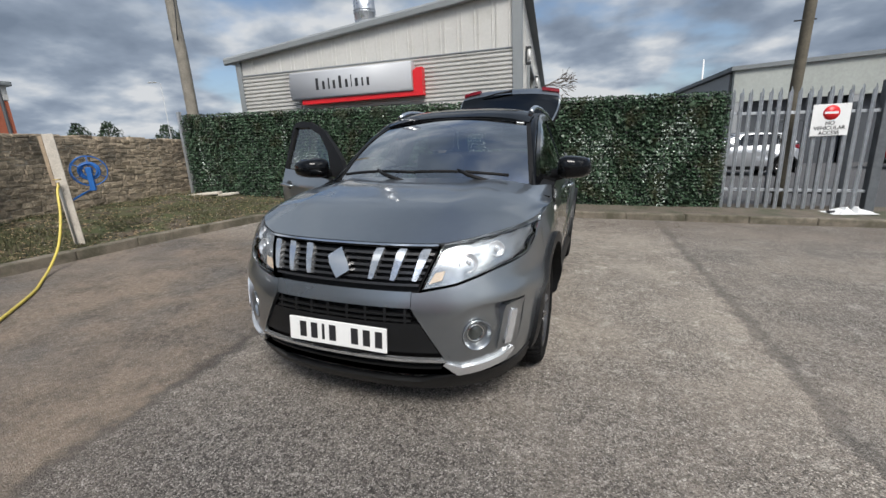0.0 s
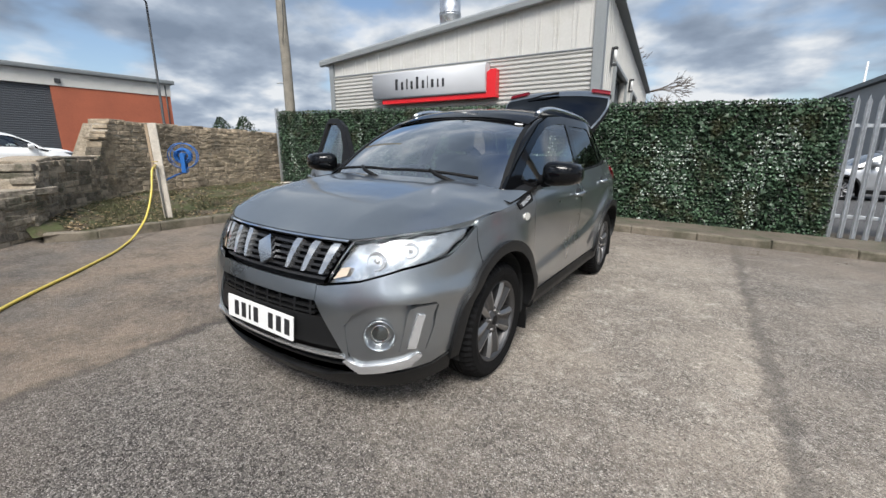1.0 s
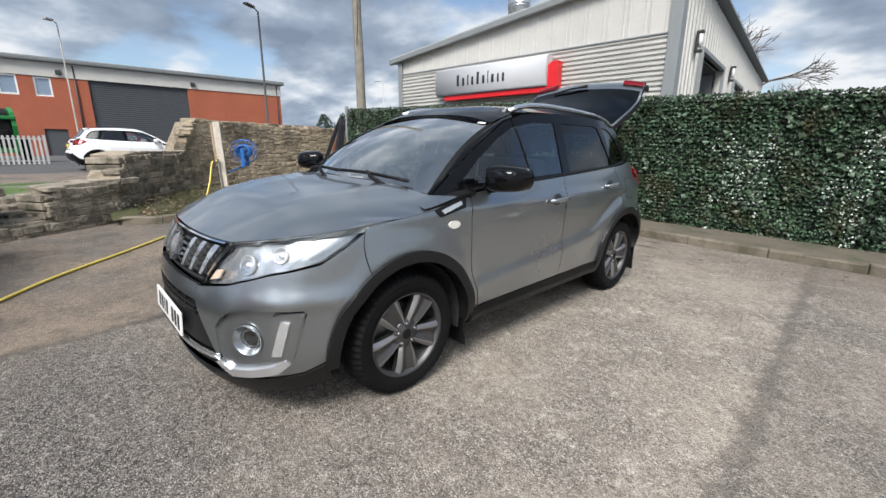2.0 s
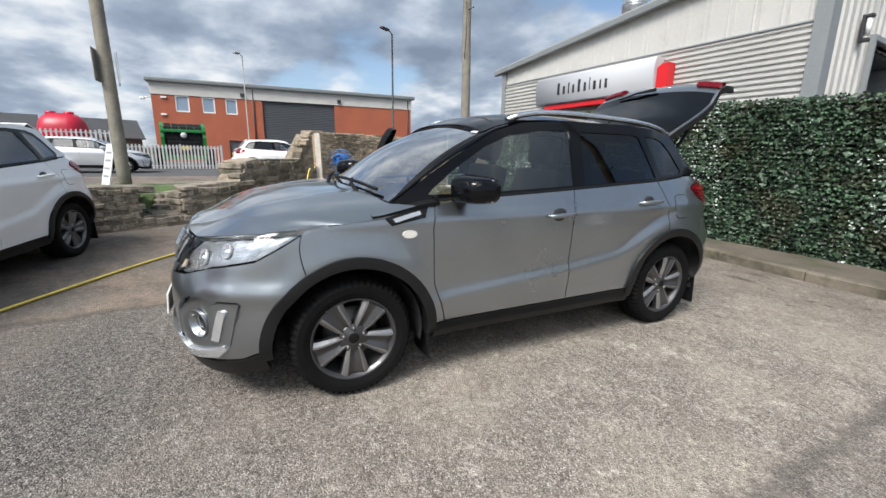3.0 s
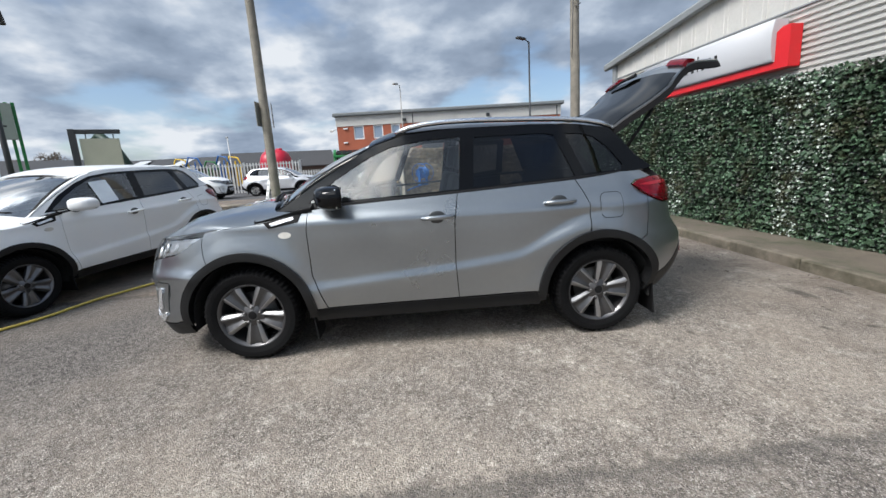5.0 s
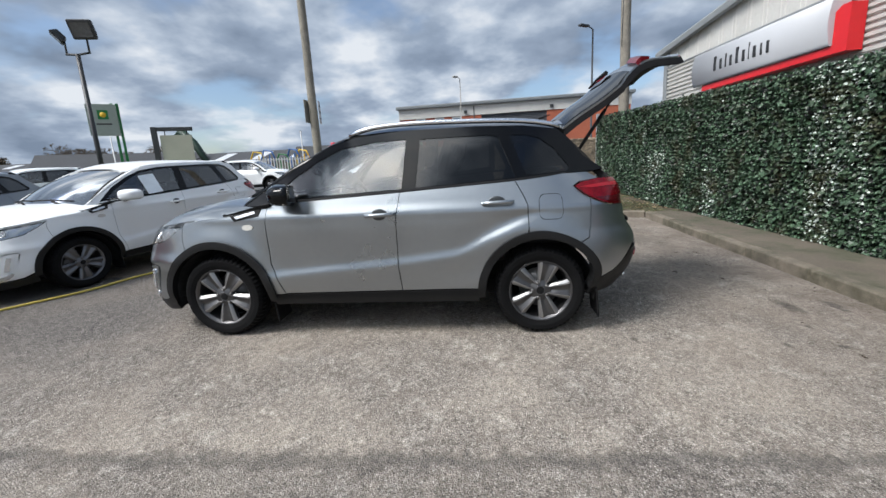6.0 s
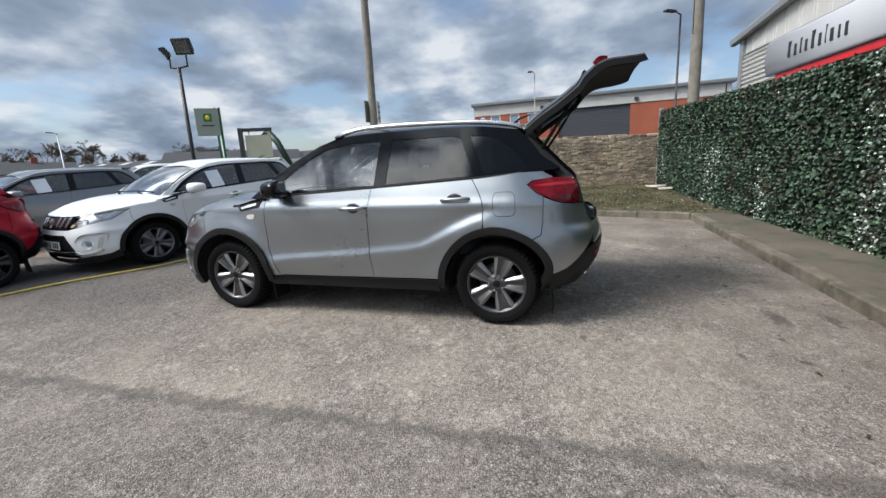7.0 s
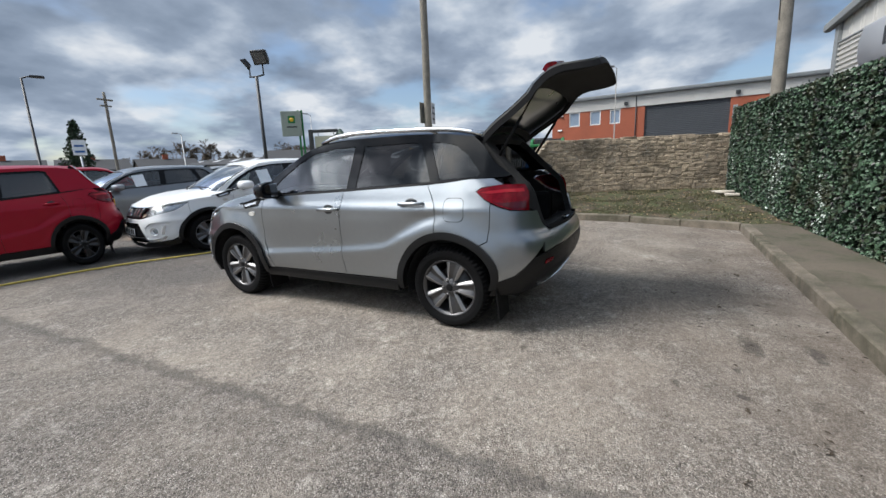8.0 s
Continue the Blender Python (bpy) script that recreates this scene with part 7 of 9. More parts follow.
    if doors_open:
        hinge = Vector((0.80, -0.86, 0))
        m = Matrix.Translation(hinge) @ Matrix.Rotation(radians(64), 4, "Z") @ Matrix.Translation(-hinge)
        d = door_leaf(root, "front_door", M, m)
        wfo = [(0.52, 1.08), (0.55, 1.11), (0.46, 1.25), (0.26, 1.405), (0.02, 1.478), (-0.27, 1.488), (-0.235, 1.10)]
        outer = [(0.80, 1.05), (0.66, 1.20), (0.50, 1.315), (0.28, 1.455), (0.04, 1.525), (-0.20, 1.54), (-0.30, 1.53), (-0.325, 1.49), (-0.265, 1.10)]
        fr = part("window_frame", panel_mesh("open_frame", outer, green_flip, M_BLACK, mirror=True, holes=[wfo], gap=0, thick=0.05, step=step), M_BLACK, d)
        part("side_window", panel_mesh("open_glass", wfo, green_flip, M_GLASS, mirror=True, off=-0.02, thick=0.004, gap=0, step=step), M_GLASS, d)
        mirror_housing(d, -1, M)
        handle(d, -0.06, 0.955, -1, M)
        hinge = Vector((-0.22, -0.885, 0))
        m = Matrix.Translation(hinge) @ Matrix.Rotation(radians(38), 4, "Z") @ Matrix.Translation(-hinge)
        d = door_leaf(root, "rear_door", M, m)
        wro = [(-0.395, 1.13), (-0.43, 1.47), (-0.90, 1.475), (-0.955, 1.46), (-1.05, 1.17)]
        outer = [(-0.25, 1.105), (-0.33, 1.52), (-0.97, 1.52), (-1.10, 1.15)]
        part("window_frame", panel_mesh("open_frame2", outer, green_flip, M_BLACK, mirror=True, holes=[wro], gap=0, thick=0.05, step=step), M_BLACK, d)
        part("side_window", panel_mesh("open_glass2", wro, green_flip, M_TINT, mirror=True, off=-0.02, thick=0.004, gap=0, step=step), M_TINT, d)
    return root


def side_flip(x, z):
    """The flank with x as first coordinate, turned so that it faces outward."""
    return body_pt(sx(x), z)


def green_flip(x, z):
    return green_pt(x, z)


def rear_flip(y, z):
    return rear_pt(y, z)


def bump_rear(y, z):
    p = body_pt(sr(abs(y)), z)
    return Vector((p.x, y, z))


def rounded(x0, x1, z0, z1, r, n=5):
    out = []
    for cx, cz, a in ((x1 - r, z1 - r, 0), (x0 + r, z1 - r, 90), (x0 + r, z0 + r, 180), (x1 - r, z0 + r, 270)):
        out += [(cx + r * math.cos(radians(a + 90 * i / n)), cz + r * math.sin(radians(a + 90 * i / n))) for i in range(n + 1)]
    return out


def handle(parent, x, z, side, M):
    y = abs(body_pt(sx(x), z).y)
    bm = bmesh.new()
    pts = [(x + 0.105, side * (y + 0.006), z - 0.004), (x + 0.095, side * (y + 0.030), z - 0.003), (x + 0.04, side * (y + 0.038), z), (x - 0.05, side * (y + 0.038), z + 0.002), (x - 0.10, side * (y + 0.030), z + 0.003), (x - 0.115, side * (y + 0.004), z + 0.003)]
    tube(bm, pts, [0.010, 0.014, 0.0155, 0.0155, 0.014, 0.010], 10)
    part("handle", bm, M["paint"], parent, "body-coloured pull handle", smooth=True)
    # flat dark oval: the hollow's shade is given by colour, not depth
    bm = bmesh.new()
    bmesh.ops.create_uvsphere(bm, u_segments=20, v_segments=8, radius=1.0)
    for v in bm.verts:
        v.co = Vector((x + v.co.x * 0.062, side * (y - 0.004 + 0.008 * v.co.y), z - 0.003 + v.co.z * 0.046))
    part("handle_cup", bm, M_CUP, parent, smooth=True)


def handles(d, d2, side, M):
    s = -1 if side else 1
    handle(d, -0.085, 0.952, s, M)
    handle(d2, -0.945, 1.006, s, M)


def tailgate(root, paint, roof_paint, M, is_open, coarse):
    """The tailgate as a lofted leaf; closed it hangs from the roof edge, open it stands up and back."""
    # profile down the gate from hinge to lower lip: (back, drop) for the outer skin in the closed place
    prof = [(-1.44, 1.565), (-1.545, 1.46), (-1.66, 1.32), (-1.775, 1.20), (-1.875, 1.115), (-1.925, 1.03), (-1.945, 0.93), (-1.965, 0.83), (-1.985, 0.785)]
    half = [0.555, 0.60, 0.625, 0.635, 0.61, 0.60, 0.585, 0.55, 0.50]
    hinge = Vector((-1.44, 0, 1.565))
    turn = Matrix.Translation(hinge) @ Matrix.Rotation(radians(83), 4, "Y") @ Matrix.Translation(-hinge) if is_open else Matrix.Identity(4)
    N = len(prof)

    def skin(u, v, depth=0.0, shrink=0.0):
        t = v * (N - 1)
        x = curve_table(t, [(i, p[0]) for i, p in enumerate(prof)])
        z = curve_table(t, [(i, p[1]) for i, p in enumerate(prof)])
        h = curve_table(t, [(i, q) for i, q in enumerate(half)]) - shrink
        x += 0.10 * abs(u) ** 2.6 * (0.55 if t > 3 else 0.8)
        nx, nz = -0.75, 0.55
        return turn @ Vector((x - depth * nx * 1.0, h * u, z - depth * nz))
    us = [math.copysign(abs(q) ** 0.85, q) for q in frange(-1, 1, 10 if coarse else 26)]
    vs = frange(0, 1, 10 if coarse else 30)
    split = 0.40
    body = part("tailgate", grid_mesh("tailgate", skin, us, [v for v in vs if v >= split], paint, 0.012), paint, root, "raised tailgate" if is_open else "closed tailgate")
    # upper frame and glass
    part("gate_frame", grid_mesh("gate_frame", lambda u, v: skin(u, v, 0.002), us, [v for v in vs if v <= split + 0.001], paint, 0.012), paint, body)
    for sg in (-1, 1):
        part("gate_edge", grid_mesh("gate_edge", lambda v, d: skin(sg * 0.995, v, 0.013 + 0.05 * d), vs, [0, 1], M_TRIM, 0.0), M_TRIM, body)
    part("gate_edge", grid_mesh("gate_edge", lambda u, d: skin(u, 0.997, 0.013 + 0.05 * d), us, [0, 1], M_TRIM, 0.0), M_TRIM, body)
    part("rear_window", grid_mesh("rear_window", lambda u, v: skin(u * 0.972, 0.03 + 0.41 * v, -0.004), us, frange(0, 1, 10), M["tint"], 0.006), M["tint"], body, "dark rear window")
    if is_open:
        # inner lining
        part("gate_lining", grid_mesh("gate_lining", lambda u, v: skin(u * 0.97, split + (1 - split) * v, 0.055 + 0.02 * math.sin(math.pi * v)), us, frange(0, 0.99, 12), M_TRIM, 0.01, flip=True), M_TRIM, body, "black inner lining")
        part("gate_lining", grid_mesh("gate_lining", lambda u, v: skin(u * 0.98, 0.02 + 0.055 * v, 0.055), us, frange(0, 1, 3), M_TRIM, 0.01, flip=True), M_TRIM, body)
        for sg in (-1, 1):
            part("gate_lining", grid_mesh("gate_lining", lambda u, v: skin(sg * (0.87 + 0.11 * u), 0.05 + 0.36 * v, 0.055), frange(0, 1, 3), frange(0, 1, 8), M_TRIM, 0.01, flip=True), M_TRIM, body)
    # lamp inner halves
    for sg in (-1, 1):
        part("gate_lamp", grid_mesh("gate_lamp", lambda u, v: skin(sg * (0.66 + 0.345 * u), 0.505 + 0.135 * v, -0.018 - 0.02 * math.sin(math.pi * v)), frange(0, 1, 6), frange(0, 1, 6), M_TAIL, 0.03, flip=sg < 0), M_TAIL, body, "red lamp section")
    if not is_open:
        bm = bmesh.new()
        box(bm, -1.968, -1.93, -0.30, 0.30, 0.985, 1.03, 0.012, turn); part("plate_finisher", bm, M_BLACK, body)
        bm = bmesh.new()
        box(bm, -1.975, -1.955, -0.26, 0.26, 0.86, 0.97, 0.003, turn); part("rear_plate", bm, M_PLATE_REAR, body, "yellow number plate")
    if not coarse:
        bm = bmesh.new()
        a, b = skin(0.05, 0.46, -0.03), skin(-0.55, 0.40, -0.02)
        tube(bm, [a, a.lerp(b, 0.5) + (skin(0, 0.4, -0.03) - skin(0, 0.4)) * 0.4, b], [0.018, 0.010, 0.008], 6)
        part("rear_wiper", bm, M_BLACK, body)
    if is_open:
        for sg in (-1, 1):
            a = Vector((-1.57, sg * 0.53, 1.33))
            b = turn @ Vector((-1.78, sg * 0.55, 1.13))
            bm = bmesh.new()
            mid = a.lerp(b, 0.55)
            tube(bm, [a, mid], 0.013, 8)
            tube(bm, [mid, b], 0.007, 8)
            part("gas_strut", bm, M_BLACK, root)
        bm = bmesh.new(); box(bm, -2.0, -1.96, -0.05, 0.05, 0.785, 0.81, 0.005); part("latch", bm, M_CHROME, root)


M_PAINT_GREY = material("metallic_grey_paint", (0.318, 0.340, 0.357), 0.30, metal=0.93, vary=0.02, scale=2, fine=24, bump=0.0, coat=1.0)
M_PAINT_BLACK = material("gloss_black_paint", (0.0035, 0.0038, 0.0045), 0.09, metal=0.0, vary=0.05, bump=0.0, coat=0.28, spec=0.1)
M_PAINT_WHITE = material("white_car_paint", (0.80, 0.815, 0.815), 0.40, vary=0.02, scale=1, bump=0.0, coat=0.5)
M_PAINT_RED = material("red_car_paint", (0.33, 0.003, 0.018), 0.34, metal=0.25, vary=0.03, bump=0.0, coat=0.25, spec=0.25)
M_PAINT_SLATE = material("slate_car_paint", (0.22, 0.235, 0.25), 0.34, metal=0.7, vary=0.03, bump=0.0, coat=1.0)
M_PAINT_SILVER = material("silver_car_paint", (0.36, 0.37, 0.385), 0.36, metal=0.6, vary=0.03, bump=0.0, coat=1.0)
M_PAINT_PALE = material("pale_silver_car_paint", (0.62, 0.63, 0.65), 0.34, metal=0.4, vary=0.03, bump=0.0, coat=1.0)
M_TYRE = material("tyre_rubber", (0.007, 0.007, 0.0073), 0.7, vary=0.25, scale=12, fine=160, bump=0.1, spec=0.1)
M_CLADDING = material("grained_cladding", (0.008, 0.0083, 0.0088), 0.46, vary=0.15, fine=200, bump=0.06, spec=0.32)
M_RIM = material("machined_alloy", (0.36, 0.357, 0.355), 0.46, metal=1.0, vary=0.06, bump=0.0)
M_RIMDARK = material("dark_alloy", (0.095, 0.094, 0.096), 0.44, metal=0.8, vary=0.06, bump=0.0, coat=0.25)
M_DISC = material("brake_steel", (0.20, 0.195, 0.19), 0.48, metal=0.9, vary=0.2, bump=0.0)
M_CHROME = material("chrome", (0.82, 0.83, 0.84), 0.07, metal=1.0, vary=0.02, bump=0.0)
M_SILVER = material("satin_silver", (0.80, 0.81, 0.82), 0.24, metal=1.0, vary=0.03, bump=0.0)
M_GRILLE_BRIGHT = material("bright_plated_plastic", (0.66, 0.67, 0.68), 0.12, metal=0.85, vary=0.03, bump=0.0)
M_BOWL = material("lamp_bowl", (0.72, 0.73, 0.75), 0.16, metal=0.6, vary=0.05, bump=0.0)
M_BLADE = material("bright_trim", (0.66, 0.67, 0.68), 0.24, metal=0.7, vary=0.03, bump=0.0)
M_LENS = glass_material("lamp_lens", (0.96, 0.97, 0.97), 0.0, 0.8)
M_REFLECT = material("lamp_reflector", (0.50, 0.515, 0.53), 0.20, metal=0.8, vary=0.14, scale=30, bump=0.0)
M_GLASS = glass_material("clear_glass", (0.74, 0.78, 0.76), 0.06)
M_SCREEN = glass_material("screen_glass", (0.80, 0.85, 0.84), 0.42)
M_TINT = glass_material("privacy_glass", (0.06, 0.066, 0.070), 0.01, 1.15)
M_TAIL = material("red_lens", (0.17, 0.002, 0.008), 0.14, metal=0.35, vary=0.3, scale=22, bump=0.0, coat=0.35, spec=0.25)
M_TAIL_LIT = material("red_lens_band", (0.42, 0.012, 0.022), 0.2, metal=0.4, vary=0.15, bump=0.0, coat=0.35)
M_TAIL_DARK = material("dark_red_lens", (0.07, 0.001, 0.004), 0.12, vary=0.1, bump=0.0, coat=0.35)
M_AMBER = material("amber_lens", (0.60, 0.49, 0.38), 0.2, vary=0.1, bump=0.0, coat=1.0)
M_REPEAT = material("repeater_lens", (0.62, 0.60, 0.55), 0.15, vary=0.05, bump=0.0, coat=1.0)
M_WELL = material("wheel_well", (0.010, 0.010, 0.010), 0.9, vary=0.2)
M_TRIM = material("cabin_trim", (0.016, 0.016, 0.017), 0.7, vary=0.15, fine=220, bump=0.05, spec=0.12)
M_SEAT = material("seat_cloth", (0.075, 0.075, 0.078), 0.9, vary=0.2, fine=300, bump=0.1)
M_HEADLINER = material("headliner_cloth", (0.46, 0.45, 0.43), 0.9, vary=0.06, fine=300, bump=0.05)
# dark tone stands for the shade in the hollow under a handle
M_CUP = material("recess_shade", (0.055, 0.058, 0.06), 0.3, metal=0.5, vary=0.04, bump=0.0)
M_PLATE = material("plate_white", (0.78, 0.78, 0.76), 0.35, vary=0.02, bump=0.0)
M_PLATE_REAR = material("plate_yellow", (0.72, 0.52, 0.06), 0.35, vary=0.02, bump=0.0)
M_GLOSS2 = material("grille_black", (0.02, 0.02, 0.021), 0.3, vary=0.05, bump=0.0)
CAR_EXTRA = dict(gloss2=M_GLOSS2, screen=M_SCREEN)


def car_pose(x, y, yaw, scale=(1, 1, 1)):
    """A car's place: its wheels follow the slope of the yard."""
    e = 0.5
    nx, ny = -(gz(x + e, y) - gz(x - e, y)) / (2 * e), -(gz(x, y + e) - gz(x, y - e)) / (2 * e)
    up = Vector((nx, ny, 1)).normalized()
    f = Vector((math.cos(radians(yaw)), math.sin(radians(yaw)), 0))
    left = up.cross(f).normalized()
    f = left.cross(up)
    m = Matrix((f, left, up)).transposed().to_4x4()
    return Matrix.Translation((x, y, gz(x, y))) @ m @ Matrix.Diagonal((*scale, 1))


build_car(car_pose(-0.64, 3.975, -95.16), M_PAINT_GREY, M_PAINT_BLACK, "metallic grey compact SUV with black roof, tailgate raised", True, True, mats_over=CAR_EXTRA)

# ---- other cars ----
M_RIM_BLACK = material("black_alloy", (0.02, 0.02, 0.021), 0.35, metal=0.5, vary=0.05, bump=0.0, coat=0.6)
M_RIM_GREY = material("grey_alloy", (0.16, 0.16, 0.165), 0.35, metal=0.8, vary=0.05, bump=0.0)
M_SHEET = material("price_sheet", (0.78, 0.84, 0.88), 0.6, vary=0.1, bump=0.0)
M_GLASS_PLAIN = glass_material("parked_car_glass", (0.62, 0.66, 0.65), 0.07)
M_TINT_PLAIN = glass_material("parked_car_dark_glass", (0.10, 0.11, 0.115), 0.05)
EXTRA_PALE = dict(CAR_EXTRA, rimdark=M_RIM_GREY, glass=M_GLASS_PLAIN, tint=M_TINT_PLAIN)


def price_sheet(car, x, z):
    p = green_pt(x, z)
    bm = bmesh.new()
    box(bm, -0.11, 0.11, -0.0015, 0.0015, -0.15, 0.15, 0.0, pose(p.x, p.y + 0.006, p.z, 22, 5, 0))
    part("price_sheet", bm, M_SHEET, car, "pale printed price sheet")


white_car = build_car(car_pose(-3.06, -0.375, -17.6, (1.02, 1, 0.93)), M_PAINT_WHITE, M_PAINT_WHITE, "white compact SUV parked with a price sheet in its window", mats_over=dict(EXTRA_PALE, gloss=M_PAINT_WHITE), rim=M_RIM_GREY)
price_sheet(white_car, 0.16, 1.25)
slate_car = build_car(car_pose(-3.35, -4.5, -17.4, (1.02, 1, 0.93)), M_PAINT_SLATE, M_PAINT_SLATE, "slate grey estate-like SUV parked beyond the white one", coarse=True, mats_over=dict(EXTRA_PALE, gloss=M_PAINT_SLATE))
price_sheet(slate_car, 0.15, 1.26)
build_car(car_pose(0.30, -2.26, -20, (0.80, 0.94, 0.97)), M_PAINT_RED, M_PAINT_RED, "bright red small crossover with black wheels", coarse=False, mats_over=dict(CAR_EXTRA, rimdark=M_RIM_BLACK, glass=M_TINT_PLAIN, tint=M_TINT_PLAIN), rim=M_RIM_BLACK, blind_quarter=True)
build_car(car_pose(-4.9, -9.2, 158), M_PAINT_RED, M_PAINT_RED, "crimson hatchback parked in the second row", coarse=True, mats_over=EXTRA_PALE)
build_car(car_pose(-11.0, -9.9, -30), M_PAINT_WHITE, M_PAINT_WHITE, "white hatchback parked far down the yard", coarse=True, mats_over=EXTRA_PALE)
build_car(car_pose(-8.6, -12.6, -20), M_PAINT_SLATE, M_PAINT_SLATE, "dark grey hatchback parked far down the yard", coarse=True, mats_over=EXTRA_PALE)
for x, y, paint_m, lab in ((-12.8, -13.6, M_PAINT_SILVER, "silver hatchback in the far row"), (-16.4, -13.9, M_PAINT_WHITE, "white hatchback in the far row"), (-20.0, -14.0, M_PAINT_WHITE, "white car at the end of the far row")):
    build_car(car_pose(x, y, -24, (0.95, 0.95, 0.92)), paint_m, paint_m, lab, coarse=True, mats_over=EXTRA_PALE)
build_car(car_pose(-18.4, -5.4, 88, (0.98, 0.98, 1.0)), M_PAINT_WHITE, M_PAINT_WHITE, "white SUV parked on the street behind the silver hatchback", coarse=True, mats_over=EXTRA_PALE)
build_car(car_pose(-19.6, -1.2, 88, (0.93, 0.92, 0.86)), M_PAINT_PALE, M_PAINT_PALE, "pale silver hatchback parked on the street", coarse=True, mats_over=EXTRA_PALE)
build_car(car_pose(-17.6, 5.55, 88, (0.93, 0.94, 0.91)), M_PAINT_WHITE, M_PAINT_WHITE, "white hatchback parked on the street", coarse=True, mats_over=EXTRA_PALE)
build_car(car_pose(-31.5, 8.6, 70, (1, 1, 1)), M_PAINT_RED, M_PAINT_RED, "red car in front of the brick unit", coarse=True, mats_over=EXTRA_PALE)
build_car(car_pose(6.9, 18.9, 184), M_PAINT_SILVER, M_PAINT_SILVER, "silver SUV seen through the palisade fence", coarse=True, mats_over=EXTRA_PALE)
build_car(car_pose(15.2, 21.0, 170, (1.1, 1.1, 1.3)), M_PAINT_RED, M_PAINT_RED, "red van-like car beyond the fence", coarse=True, mats_over=EXTRA_PALE)


# ---- yard clutter ----
M_HOSE = material("yellow_hose", (0.58, 0.46, 0.09), 0.45, vary=0.1, scale=8, bump=0.0)
M_PLANK = material("pale_weathered_plank", (0.52, 0.47, 0.40), 0.85, vary=0.18, scale=10, fine=70, bump=0.3, bump_scale=40)
M_BLUE = material("blue_reel_paint", (0.02, 0.12, 0.38), 0.4, vary=0.1, bump=0.0)


def hose_points():
    flat = [(-5.0, 3.15), (-4.587, 2.814), (-4.067, 2.275), (-3.444, 1.60), (-2.72, 1.02), (-1.96, 0.46), (-1.40, 0.235), (-0.9, -0.15), (-0.47, -0.48), (0.3, -0.85), (1.2, -1.15), (2.6, -1.5)]
    pts = [(-5.62, 3.90, 1.07), (-5.60, 3.86, 1.0), (-5.50, 3.76, 0.72), (-5.36, 3.58, 0.42), (-5.2, 3.36, 0.24)]
    pts += [(x, y, gz(x) + 0.016) for x, y in flat]
    out = []
    for i in range(len(pts) - 1):
        p0, p1, p2, p3 = (Vector(pts[min(max(k, 0), len(pts) - 1)]) for k in (i - 1, i, i + 1, i + 2))
        for k in range(6):
            t = k / 6
            out.append(0.5 * ((2 * p1) + (p2 - p0) * t + (2 * p0 - 5 * p1 + 4 * p2 - p3) * t * t + (3 * p1 - p0 - 3 * p2 + p3) * t**3))
    return [(p.x, p.y, max(p.z, gz(p.x) + 0.014)) for p in out]


bm = bmesh.new()
tube(bm, hose_points(), 0.0135, 8)
solid("garden_hose", bm, M_HOSE, "yellow garden hose trailing over the ground", "hose")

tap = thing("tap_post", "pale weathered plank post with a tap and pipe, leaning", "post")
bm = bmesh.new()
m = Matrix.Translation((-5.93, 4.17, 0.14)) @ Matrix.Rotation(radians(53), 4, "Z") @ Matrix.Rotation(radians(-1.5), 4, "Y")
box(bm, -0.055, 0.055, -0.02, 0.02, 0.0, 1.56, 0.005, m)
part("plank", bm, M_PLANK, tap)
bm = bmesh.new(); box(bm, -0.095, -0.058, -0.018, 0.018, 0.92, 1.54, 0.004, m); part("batten", bm, material("bare_batten", (0.33, 0.25, 0.17), 0.85, vary=0.2, bump=0.2), tap)
bm = bmesh.new(); tube(bm, [m @ Vector(p) for p in ((-0.03, -0.04, 0.0), (-0.03, -0.04, 0.9), (-0.03, -0.07, 0.95))], 0.013, 8); part("pipe", bm, M_GALV, tap)
bm = bmesh.new(); tube(bm, [m @ Vector(p) for p in ((-0.03, -0.05, 0.95), (-0.03, -0.14, 0.95), (-0.03, -0.16, 0.90))], 0.016, 8); tube(bm, [m @ Vector(p) for p in ((-0.07, -0.10, 1.0), (0.01, -0.10, 1.0))], 0.008, 6); part("tap", bm, material("brass", (0.55, 0.42, 0.18), 0.4, metal=0.9, vary=0.1, bump=0), tap)

reel = thing("hose_reel", "blue steel hose reel fixed beside the post", "hose reel")
c = Vector((-6.10, 4.62, 1.22))
axis = Matrix.Translation(c) @ Matrix.Rotation(radians(-37), 4, "Z") @ Matrix.Rotation(radians(90), 4, "Y")
for off in (-0.12, 0.12):
    bm = bmesh.new()
    tube(bm, [axis @ Vector((0.20 * math.cos(a), 0.20 * math.sin(a), off)) for a in frange(0, 2 * math.pi, 24)], 0.007, 6, cap=False)
    for q in range(6):
        a = math.pi * q / 3
        tube(bm, [axis @ Vector((0, 0, off)), axis @ Vector((0.20 * math.cos(a), 0.20 * math.sin(a), off))], 0.0035, 5)
    part("reel_rim", bm, M_BLUE, reel, "thin blue wire rim")
bm = bmesh.new(); tube(bm, [axis @ Vector((0, 0, -0.13)), axis @ Vector((0, 0, 0.13))], 0.04, 14); part("drum", bm, M_BLUE, reel)
frame_m = Matrix.Translation(c) @ Matrix.Rotation(radians(-37), 4, "Z")
for s0 in (-1, 1):
    bm = bmesh.new(); box(bm, s0 * 0.155 - 0.012, s0 * 0.155 + 0.012, -0.03, 0.03, -0.24, 0.05, 0.006, frame_m); part("side_bracket", bm, M_BLUE, reel)
bm = bmesh.new(); box(bm, -0.167, 0.167, -0.035, 0.035, -0.27, -0.22, 0.008, frame_m); part("cross_bracket", bm, M_BLUE, reel)
